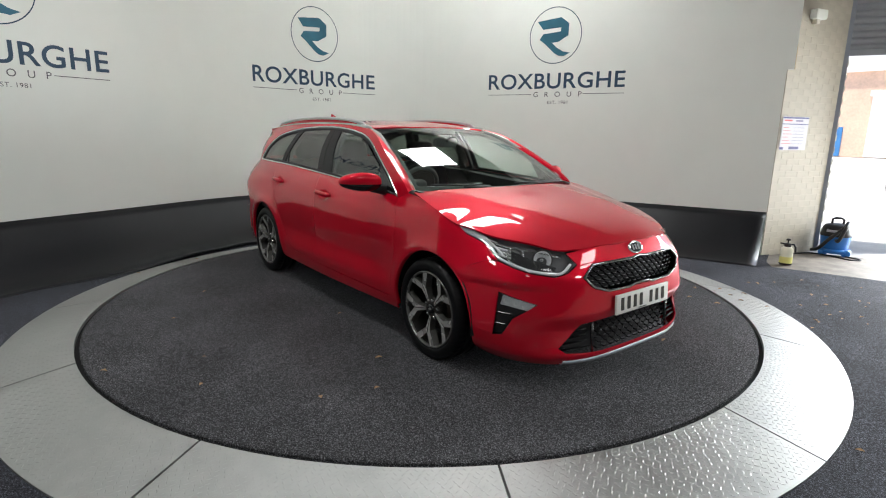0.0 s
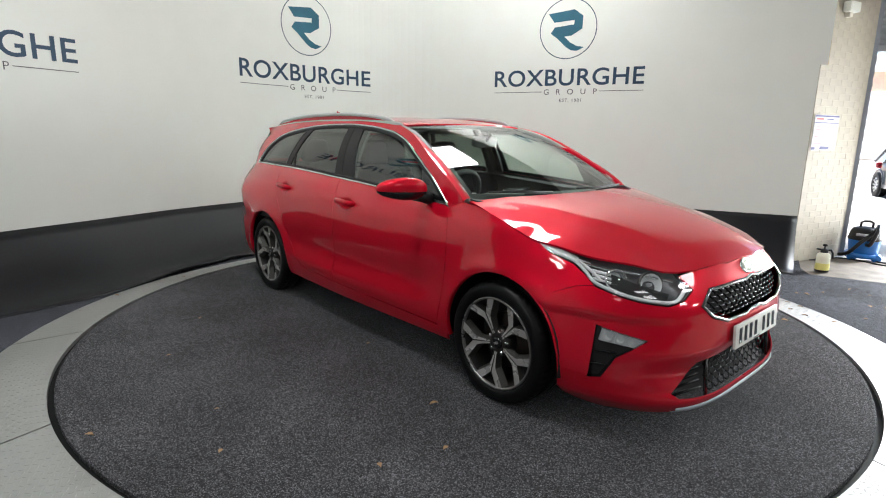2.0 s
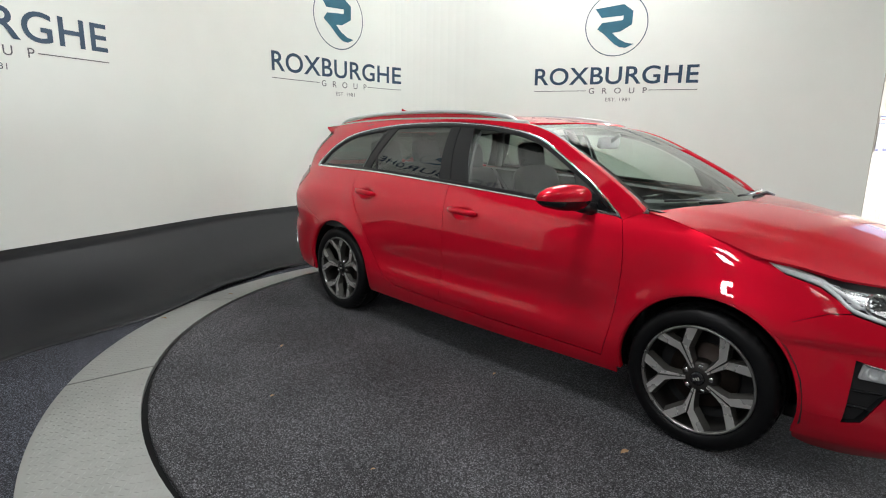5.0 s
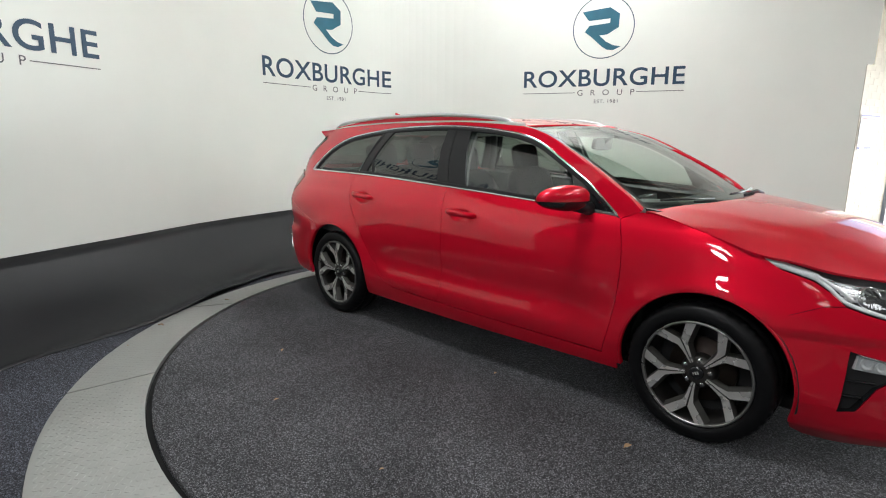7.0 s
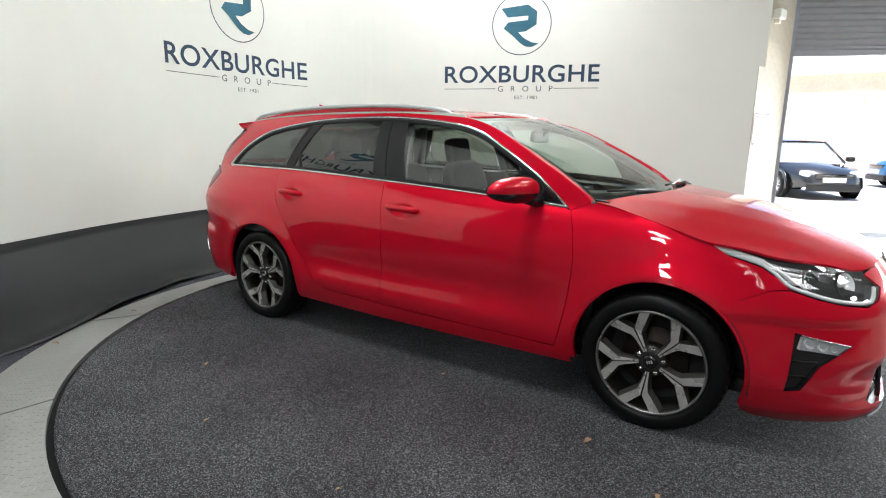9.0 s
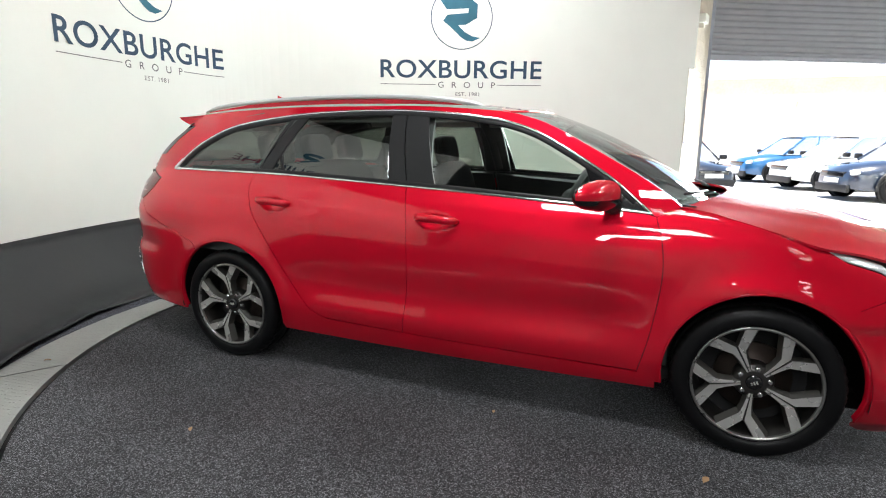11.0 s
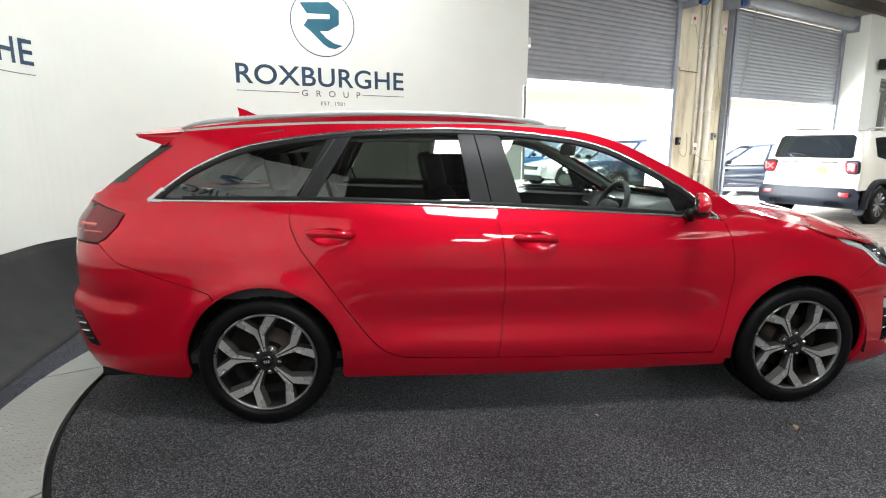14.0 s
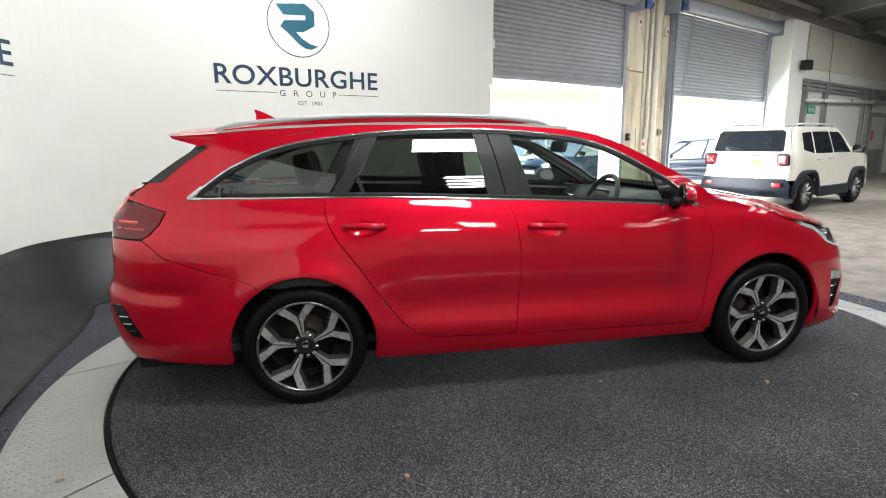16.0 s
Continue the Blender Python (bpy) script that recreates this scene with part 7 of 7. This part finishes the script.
wall_pipe(4.20, 1.55, 3.70, 0.016, 0.0, PIPE_GREY, "thin grey conduit on the stained pillar")
wall_pipe(4.46, 1.33, ROOF - 0.02, 0.028, 0.02, PIPE_CREAM, "cream painted conduit above a switch box")
wall_pipe(4.82, 0.10, ROOF - 0.02, 0.065, 0.03, PIPE_CREAM, "broad cream painted downpipe on the pillar", 4)
wall_pipe(4.64, 0.10, ROOF - 0.02, 0.040, 0.02, PIPE_CREAM, "cream painted pipe beside the downpipe", 4)
wall_pipe(4.95, 0.6, ROOF - 0.02, 0.020, 0.01, PIPE_CREAM, "thin cream conduit beside the downpipe")
wall_pipe(4.56, 1.5, ROOF - 0.02, 0.014, 0.01, PIPE_CREAM, "thin cream conduit between two pipes")
wall_pipe(5.06, 1.4, ROOF - 0.02, 0.018, 0.01, PIPE_GREY, "thin grey conduit beside the second door")
# masonry faces of the pillar standing proud of its middle
tagged(wall_box("wall_doors_pier", A1 + 0.08, 4.36, 0.0, 0.07, -0.09, ROOF - 0.01, STAINED, bevel=0.008), "stained cream brick pier beside the first roller door", "wall", kind="structure")
tagged(wall_box("wall_doors_pier_2", 5.00, 5.32, 0.0, 0.05, -0.09, ROOF - 0.01, STAINED, bevel=0.008), "peeling cream pier beside the second roller door", "wall", kind="structure")
bx = thing("door_post", "grey painted steel guide post of the second roller door", "post")
wall_box("web", 5.33, 5.55, 0.0, 0.03, -0.09, 4.1, STEEL_GREY, bx)
wall_box("flange", 5.33, 5.36, 0.03, 0.16, -0.09, 4.1, STEEL_GREY, bx)
wall_box("flange", 5.50, 5.53, 0.03, 0.12, -0.09, 4.1, STEEL_GREY, bx)


def wall_switch(s, z, w, h, off, material, label, lid):
    b = thing("switch_box", label, "switch", "switch boxes on the pillar")
    wall_box("case", s - w / 2, s + w / 2, off, off + 0.06, z - h / 2, z + h / 2, material, b, bevel=0.006)
    wall_box("button", s - w * 0.18, s + w * 0.18, off + 0.06, off + 0.075, z - h * 0.15, z + h * 0.15, lid, b, bevel=0.003)
    return b


wall_switch(3.92, 1.40, 0.09, 0.15, 0.07, SATIN_BLACK, "small black switch on the stained pillar", PIPE_GREY)
wall_switch(4.52, 1.25, 0.14, 0.22, 0.02, PIPE_CREAM, "cream control box at the foot of a conduit", INK_RED)
wall_switch(4.10, 3.70, 0.14, 0.20, 0.07, PIPE_CREAM, "cream isolator box with a red switch", INK_RED)
wall_switch(5.12, 1.50, 0.10, 0.14, 0.05, PIPE_GREY, "grey switch box beside the second door", SATIN_BLACK)
wall_switch(5.15, 3.62, 0.13, 0.18, 0.05, PIPE_CREAM, "cream isolator box with a red switch", INK_RED)


def cable(name, pts, r, material, label, group=""):
    ob = part(name, bm_tube([on_wall(*q) for q in spline(pts, 6)], r, 6), material)
    return tagged(ob, label, "cable" if name == "cable" else name, group)


cable("cable", [(4.86, 0.18, 3.95), (4.98, 0.10, 3.3), (5.10, 0.09, 2.6), (5.30, 0.12, 2.05), (5.42, 0.20, 1.98), (5.36, 0.20, 2.20)], 0.007, CABLE, "loose grey cable hanging over the pillar")
cable("cable", [(4.56, 0.07, 1.14), (4.70, 0.17, 1.02), (5.0, 0.18, 1.03), (5.14, 0.09, 1.20), (5.13, 0.09, 1.44)], 0.006, CABLE, "loose cable looped between two switch boxes")
cable("cable", [(3.92, 0.13, 1.32), (3.98, 0.12, 1.16), (4.18, 0.10, 1.10), (4.23, 0.09, 1.3), (4.20, 0.09, 1.56)], 0.006, CABLE, "cable from a small switch to a conduit")
cable("cable", [(4.14, 0.13, 3.60), (4.30, 0.14, 3.2), (4.42, 0.12, 3.25), (4.52, 0.10, 3.7), (4.60, 0.12, 4.2)], 0.006, CABLE, "cable hanging between isolator boxes")
cable("bracket", [(3.80, 0.08, 2.80), (3.81, 0.10, 2.74), (3.95, 0.10, 2.735), (4.36, 0.10, 2.73)], 0.008, RUST, "bent rusty steel hook on the pillar")


def door_motor(s, z, label):
    m = thing("door_motor", label, "motor", "motors of the roller doors")
    part("barrel", bm_tube([on_wall(s - 0.02, 0.24, z), on_wall(s + 0.26, 0.24, z)], 0.085, 18), MOTOR_BLUE, m)
    part("end_cap", bm_tube([on_wall(s + 0.26, 0.24, z), on_wall(s + 0.31, 0.24, z)], 0.070, 18), SATIN_BLACK, m)
    wall_box("gearbox", s - 0.16, s + 0.0, 0.12, 0.36, z - 0.12, z + 0.10, SATIN_BLACK, m, bevel=0.015)
    wall_box("plate", s - 0.20, s - 0.16, 0.0, 0.40, z - 0.18, z + 0.18, STEEL_GREY, m)
    return m


door_motor(3.96, 4.02, "blue roller door motor on a steel bracket")
door_motor(5.28, 4.15, "blue roller door motor on a steel bracket")


def build_chain():
    """Hand chain hanging in a long loop before the second door."""
    c = thing("hand_chain", "steel hand chain hanging before the roller door", "chain")
    for o, s0, s1 in ((0.18, 6.10, 5.74), (0.22, 6.06, 5.72)):
        pts = [on_wall(s0 + (s1 - s0) * k / 60, o, 4.25 - 1.9 * k / 60 + 0.012 * math.sin(k * math.pi)) for k in range(61)]
        part("strand", bm_tube([(p[0], p[1] + 0.004 * (-1) ** k, p[2]) for k, p in enumerate(pts)], 0.007, 5), PIPE_GREY, c)


build_chain()


def build_bag():
    """A crumpled white plastic sack at the foot of the pillar."""
    bm = bmesh.new()
    bmesh.ops.create_icosphere(bm, subdivisions=3, radius=1.0)
    r = random.Random(5)
    for q in bm.verts:
        n = q.co.normalized()
        k = 1 + 0.16 * math.sin(7 * n.x + 3 * n.y) * math.cos(6 * n.z + 4 * n.y) + r.uniform(-0.05, 0.05)
        q.co = Vector((n.x * 0.30 * k, n.y * 0.24 * k, max(-0.10, n.z * 0.22 * k * (1 + 0.5 * max(0, n.z) ** 3))))
    p = on_wall(5.35, 0.46, 0.018)
    bm_move(bm, Matrix.Translation(p))
    tagged(part("plastic_sack", bm, mat("white_plastic_film", (0.78, 0.79, 0.80), 0.35, bump=0.4, bscale=18, dist=0.01), smooth=False), "crumpled white plastic sack at the foot of the pillar", "sack")


build_bag()
# white column and the far part of the wall
tagged(wall_box("wall_column", B1 + 0.08, 11.26, 0.0, 0.60, -0.09, 4.42, WALL_WHITE, bevel=0.006), "white painted column beside the second roller door", "wall", kind="structure")
tagged(wall_box("beam_wall", 5.4, 33.0, 0.0, 0.14, 4.72, 4.98, DARK_STEEL), "dark steel beam along the top of the wall", "beam", kind="structure")
spk = thing("loudspeaker", "small black loudspeaker on the white column", "loudspeaker")
wall_box("case", 10.90, 11.16, 0.64, 0.86, 3.17, 3.42, SATIN_BLACK, spk, bevel=0.012)
wall_box("bracket", 11.0, 11.06, 0.60, 0.66, 3.27, 3.33, PIPE_GREY, spk)
for _z in (3.08, 2.96, 2.84):
    d = thing("cable_tray", "grey steel cable trunking along the far wall", "trunking", "cable trunking on the far wall")
    wall_box("tray", 11.5, 31.0, 0.0, 0.10, _z - 0.05, _z + 0.04, PIPE_GREY, d, bevel=0.004)
    for _s in range(12, 31, 2):
        wall_box("joint", _s, _s + 0.10, 0.0, 0.108, _z - 0.055, _z + 0.045, STEEL_GREY, d)
t = thing("pipe", "white horizontal pipe under the cable trunking", "pipe")
part("tube", bm_tube([on_wall(12.9, 0.2, 2.48), on_wall(20.5, 0.2, 2.66)], 0.055, 14), WALL_WHITE, t)
for _s in (14.0, 16.5, 19.0):
    wall_box("clip", _s, _s + 0.05, 0.0, 0.27, 2.44 + 0.0237 * (_s - 12.9), 2.55 + 0.0237 * (_s - 12.9), PIPE_GREY, t)
for _s, _w in ((12.95, 0.16), (14.55, 0.22), (18.3, 0.18), (19.0, 0.22)):
    tagged(wall_box("trunking", _s, _s + _w, 0.0, 0.12, -0.09, 3.1, PIPE_GREY, bevel=0.006), "grey vertical trunking on the far wall", "trunking", "vertical trunking on the far wall")
sg_ = thing("exit_sign", "green emergency exit sign on the far wall", "sign")
wall_box("board", 13.42, 14.02, 0.02, 0.05, 2.10, 2.34, EXIT_GREEN, sg_)
for _a, _b, _c, _d in ((13.50, 13.60, 2.15, 2.29), (13.68, 13.80, 2.18, 2.26), (13.84, 13.94, 2.15, 2.29)):
    wall_box("symbol", _a, _b, 0.05, 0.054, _c, _d, PAPER, sg_)
nb = thing("notice_board", "white notice box under the exit sign", "notice")
wall_box("board", 13.3, 14.2, 0.0, 0.06, 1.62, 1.98, PIPE_CREAM, nb)
wall_box("edge", 13.3, 14.2, 0.06, 0.07, 1.60, 1.64, PIPE_GREY, nb)
tagged(wall_box("wall_panel", 12.95, 31.0, 0.0, 0.05, 3.45, 4.66, FAR_PANEL), "beige sheeting on the upper far wall", "wall", kind="structure")
_rib = mesh_of("rib", [on_wall(s, o, z) for s, o in ((0, 0.05), (0.02, 0.056), (0.05, 0.056), (0.07, 0.05)) for z in (3.45, 4.66)], [(0, 2, 3, 1), (2, 4, 5, 3), (4, 6, 7, 5)], FAR_PANEL, False)
for k in range(18):
    r = new("rib", _rib)
    r.parent = bpy.data.objects["wall_panel"]
    r.location = (WD[0] * (13.0 + k), WD[1] * (13.0 + k), 0)
dr = thing("office_door", "grey glazed office door in the far wall", "door")
wall_box("frame", 19.25, 19.40, 0.0, 0.12, -0.09, 2.15, PIPE_GREY, dr)
wall_box("frame", 21.2, 21.35, 0.0, 0.12, -0.09, 2.15, PIPE_GREY, dr)
wall_box("frame", 19.25, 21.35, 0.0, 0.12, 2.15, 2.28, PIPE_GREY, dr)
wall_box("pane", 19.40, 21.2, 0.03, 0.06, 0.9, 2.15, FAR_PANEL, dr)
wall_box("panel", 19.40, 21.2, 0.03, 0.08, -0.09, 0.9, PIPE_GREY, dr)
for _s in (19.7, 20.2, 20.6):
    wall_box("poster", _s, _s + 0.28, 0.062, 0.068, 1.25, 1.6, INK_RED if _s < 20 else PAPER, dr)
cable("cable", [(14.58, 0.10, 4.7), (14.62, 0.12, 4.0), (14.55, 0.14, 3.5), (14.70, 0.12, 3.14)], 0.013, PIPE_GREY, "dark cable running down the far wall")

# steel beams and purlins under the roof
for k in range(9):
    x = 6.5 + 3.4 * k
    y = WO[1] + (x - WO[0]) * WD[1] / WD[0] - 0.15
    bm = bm_box(x - 0.09, x + 0.09, -15.9, y, ROOF - 0.36, ROOF - 0.34)
    bm_box(x - 0.09, x + 0.09, -15.9, y, ROOF - 0.02, ROOF, bm=bm)
    bm_box(x - 0.012, x + 0.012, -15.9, y, ROOF - 0.34, ROOF - 0.02, bm=bm)
    tagged(part("roof_beam", bm, DARK_STEEL, smooth=False), "dark steel roof beam", "beam", "beams under the roof")

# ---- the pier by the backdrop, and what stands there ----
RD, RN, RA = _d0, _n0, _a0
RET = Matrix(((RD[0], RN[0], 0, RA[0]), (RD[1], RN[1], 0, RA[1]), (0, 0, 1, 0), (0, 0, 0, 1)))


def on_return(name, u0, u1, o0, o1, z0, z1, material, parent=None, label="", bevel=0.0):
    bm = bm_move(bm_box(u0, u1, o0, o1, z0, z1, bevel), RET)
    bmesh.ops.recalc_face_normals(bm, faces=bm.faces[:])
    return part(name, bm, material, parent, label, smooth=False)


note = thing("paper_notice", "printed paper notice taped on the cream brick pier", "notice")
on_return("sheet", 0.03, 0.51, 0.006, 0.009, 1.225, 1.620, PAPER, note)
for z0, z1, u0, u1, mt in ((1.598, 1.616, 0.035, 0.505, INK_NAVY), (1.566, 1.584, 0.06, 0.20, INK_RED), (1.566, 1.580, 0.27, 0.40, INK_NAVY), (1.528, 1.538, 0.035, 0.505, INK_NAVY), (1.232, 1.262, 0.035, 0.10, INK_NAVY), (1.236, 1.268, 0.20, 0.38, INK_NAVY)):
    on_return("bar", u0, u1, 0.009, 0.0105, z0, z1, mt, note)
for k in range(6):
    on_return("bar", 0.06, 0.16 + 0.03 * (k % 3), 0.009, 0.0105, 1.49 - 0.038 * k, 1.496 - 0.038 * k, INK_RED, note)
    on_return("bar", 0.24, 0.44, 0.009, 0.0105, 1.49 - 0.038 * k, 1.493 - 0.038 * k, INK_NAVY, note)
lampb = thing("bracket_light", "white emergency light high on the cream pier", "light fitting")
on_return("body", 0.24, 0.44, 0.0, 0.09, 2.72, 2.83, WALL_WHITE, lampb, bevel=0.02)
on_return("neck", 0.30, 0.36, 0.0, 0.06, 2.67, 2.73, PIPE_CREAM, lampb, bevel=0.01)
# the upper part of the backdrop oversails its end
_e = PLAN[-1]
EM = Matrix(((_e[1][0], _e[2][0], 0, _e[0][0]), (_e[1][1], _e[2][1], 0, _e[0][1]), (0, 0, 1, 0), (0, 0, 0, 1)))
over = part("wall_backdrop_end", bm_move(bm_box(0.0, 0.072, -0.10, -0.002, 2.15, WALL_TOP), EM), WALL_WHITE, smooth=False)
tagged(over, "overhanging upper end of the white backdrop wall", "wall", kind="structure")
edge = part("trim_backdrop", bm_move(bm_box(0.072, 0.076, -0.09, -0.01, 2.15, 2.42), EM), mat("bare_board", (0.62, 0.44, 0.16), 0.7, vary=0.2, scale=20), smooth=False)
tagged(edge, "strip of bare yellowish board at the wall end", "trim", kind="structure")


def build_vacuum(m):
    v = thing("tub_vacuum", "blue tub vacuum cleaner with black top and hose", "vacuum cleaner", m=m)
    blue = mat("blue_plastic", (0.015, 0.16, 0.52), 0.35, vary=0.06, scale=10)
    part("tub", bm_lathe([(0.001, 0.05), (0.13, 0.05), (0.145, 0.065), (0.155, 0.14), (0.165, 0.23), (0.168, 0.25)], 36, "z"), blue, v)
    part("skirt", bm_lathe([(0.001, 0.03), (0.17, 0.03), (0.185, 0.045), (0.18, 0.075), (0.15, 0.085)], 36, "z"), blue, v)
    part("head", bm_lathe([(0.172, 0.245), (0.176, 0.265), (0.165, 0.285), (0.155, 0.34), (0.135, 0.38), (0.09, 0.395), (0.001, 0.40)], 36, "z"), SATIN_BLACK, v, "black motor head")
    part("handle", bm_tube([(-0.06, 0, 0.38), (-0.06, 0, 0.45), (-0.03, 0, 0.468), (0.03, 0, 0.468), (0.06, 0, 0.45), (0.06, 0, 0.38)], 0.014, 8), SATIN_BLACK, v)
    part("badge", bm_move(bm_box(-0.165, -0.155, -0.06, 0.06, 0.30, 0.33), Matrix.Rotation(radians(70), 4, "Z")), PAPER, v, "pale name strip")
    hose = [(0.0, -0.165, 0.20), (0.02, -0.24, 0.22), (0.07, -0.22, 0.36), (0.10, -0.10, 0.43), (0.06, -0.14, 0.36), (-0.08, -0.22, 0.22), (-0.17, -0.20, 0.10), (-0.24, -0.05, 0.04)]
    H = spline(hose, 10)
    part("hose", bm_tube(H, [0.020 + 0.003 * (k % 2) for k in range(len(H))], 8), SATIN_BLACK, v, "ribbed black hose")
    for k in range(4):
        a = radians(45 + 90 * k)
        bm = bm_lathe([(0.001, -0.02), (0.045, -0.02), (0.05, -0.012), (0.05, 0.012), (0.045, 0.02), (0.001, 0.02)], 18)
        part("castor", bm_move(bm, Matrix.Translation((0.17 * math.cos(a), 0.17 * math.sin(a), 0.038))), blue, v)


build_vacuum(pose(1.58, 5.42, FLOOR - 0.012, 0, 0, 20))
_c = [(x, y, FLOOR - 0.004) for x, y in ((1.20, 4.78), (1.26, 4.90), (1.38, 5.20), (1.58, 5.24), (1.84, 5.16), (1.92, 5.28), (1.72, 5.34))]
tagged(part("cable", bm_tube(spline(_c, 8), 0.008, 6), SATIN_BLACK), "black cable trailing over the floor by the vacuum cleaner", "cable")


def build_sprayer(m):
    b = thing("spray_bottle", "pump spray bottle with yellow liquid and black head", "spray bottle", m=m)
    clear = mat("cloudy_bottle", (0.74, 0.73, 0.58), 0.35, vary=0.08, scale=20)
    liquid = mat("yellow_liquid", (0.70, 0.66, 0.22), 0.3, vary=0.05, scale=20)
    part("base", bm_lathe([(0.001, 0.0), (0.064, 0.0), (0.068, 0.008), (0.068, 0.022)], 28, "z"), SATIN_BLACK, b)
    part("liquid", bm_lathe([(0.068, 0.022), (0.067, 0.06), (0.066, 0.095)], 28, "z"), liquid, b, "yellow liquid in the bottle")
    part("bottle", bm_lathe([(0.066, 0.095), (0.065, 0.17), (0.060, 0.19), (0.045, 0.205), (0.032, 0.212)], 28, "z"), clear, b)
    part("collar", bm_lathe([(0.036, 0.205), (0.036, 0.24), (0.028, 0.25), (0.001, 0.252)], 24, "z"), SATIN_BLACK, b)
    part("nozzle", bm_tube([(0, 0, 0.235), (-0.075, 0.0, 0.246)], [0.013, 0.008], 10), SATIN_BLACK, b)
    part("handle", bm_tube([(0.02, 0, 0.235), (0.06, 0, 0.240), (0.078, 0, 0.21), (0.085, 0, 0.15)], 0.011, 8), SATIN_BLACK, b)
    part("pump_rod", bm_tube([(0, 0, 0.25), (0, 0, 0.285)], 0.007, 8), SATIN_BLACK, b)
    part("pump_knob", bm_lathe([(0.001, 0.28), (0.022, 0.282), (0.024, 0.295), (0.016, 0.304), (0.001, 0.306)], 16, "z"), SATIN_BLACK, b)


build_sprayer(pose(1.47, 4.21, FLOOR, 0, 0, 25))

# dry leaves blown in
LEAF = mat("dry_leaf", (0.36, 0.22, 0.11), 0.8, vary=0.35, scale=30)


def leaf_mesh():
    v, f = [], []
    n = 7
    for i in range(n):
        t = i / (n - 1)
        w = 0.012 * math.sin(math.pi * min(1, t * 1.05)) ** 0.8 + 0.0006
        x, z = -0.02 + 0.046 * t, 0.004 + 0.006 * math.sin(t * 3.0)
        v += [(x, -w, z + 0.006), (x, 0, z), (x, w, z + 0.005)]
    for i in range(n - 1):
        for k in (0, 1):
            a = i * 3 + k
            f.append((a, a + 3, a + 4, a + 1))
    return mesh_of("dry_leaf", v, f, LEAF)


LEAF_ME = leaf_mesh()
rnd = random.Random(11)
_spots = [(1.16, -1.13), (1.42, -1.64), (0.40, -2.50), (0.52, -1.98), (0.27, -0.93), (-0.33, -1.97), (1.50, -1.35), (2.05, 0.6), (-0.9, -1.6), (0.9, -2.1), (-2.1, -1.9), (-1.85, -2.2), (-2.3, -1.3)]
for k in range(14):
    _spots.append((2.2 + 1.5 * rnd.random(), 2.2 + 1.9 * rnd.random()))
for k in range(30):
    _spots.append((1.5 + 1.25 * rnd.random(), 1.6 + 2.2 * rnd.random()))
for k in range(10):
    _spots.append((3.2 + 0.9 * rnd.random(), -1.5 + 3.0 * rnd.random()))
for x, y in _spots:
    on = math.hypot(x - TX, y - TY)
    z = 0.0075 if on < R_IN else FLOOR + 0.005 + 0.15 * max(0.0, 3.03 - on) if on < 3.03 else FLOOR + 0.0005
    k = rnd.uniform(0.45, 1.0)
    m = pose(x, y, z - 0.003, rnd.uniform(-8, 8), rnd.uniform(-8, 8), rnd.uniform(0, 360)) @ Matrix.Diagonal((k, k, k, 1))
    lf = new("dry_leaf", LEAF_ME)
    lf.matrix_world = m
    tagged(lf, "small curled brown dry leaf lying on the floor", "leaf", "dry leaves on the floor")

# painted bricks of the pier by the backdrop, a little uneven
_bm = bm_box(-0.1117, 0.1117, -0.02, 0.0, -0.0367, 0.0367, 0.0015, 1)
bmesh.ops.transform(_bm, matrix=Matrix(((RD[0], RN[0], 0, 0), (RD[1], RN[1], 0, 0), (0, 0, 1, 0), (0, 0, 0, 1))), verts=_bm.verts[:])
bmesh.ops.recalc_face_normals(_bm, faces=_bm.faces[:])
_brick = bpy.data.meshes.new("brick")
_bm.to_mesh(_brick)
_bm.free()
_brick.materials.append(PIER_PAINT)
for row in range(-1, 52):
    for k in range(5):
        u = 0.1075 + 0.225 * k + (0.1125 if row % 2 else 0.0)
        if u > 1.02:
            continue
        o = 0.0010 + 0.0006 * rnd.random()
        b = new("brick", _brick)
        b.parent = bpy.data.objects["wall_return"]
        b.location = (RA[0] + RD[0] * u + RN[0] * o, RA[1] + RD[1] * u + RN[1] * o, 0.03 + 0.075 * row)
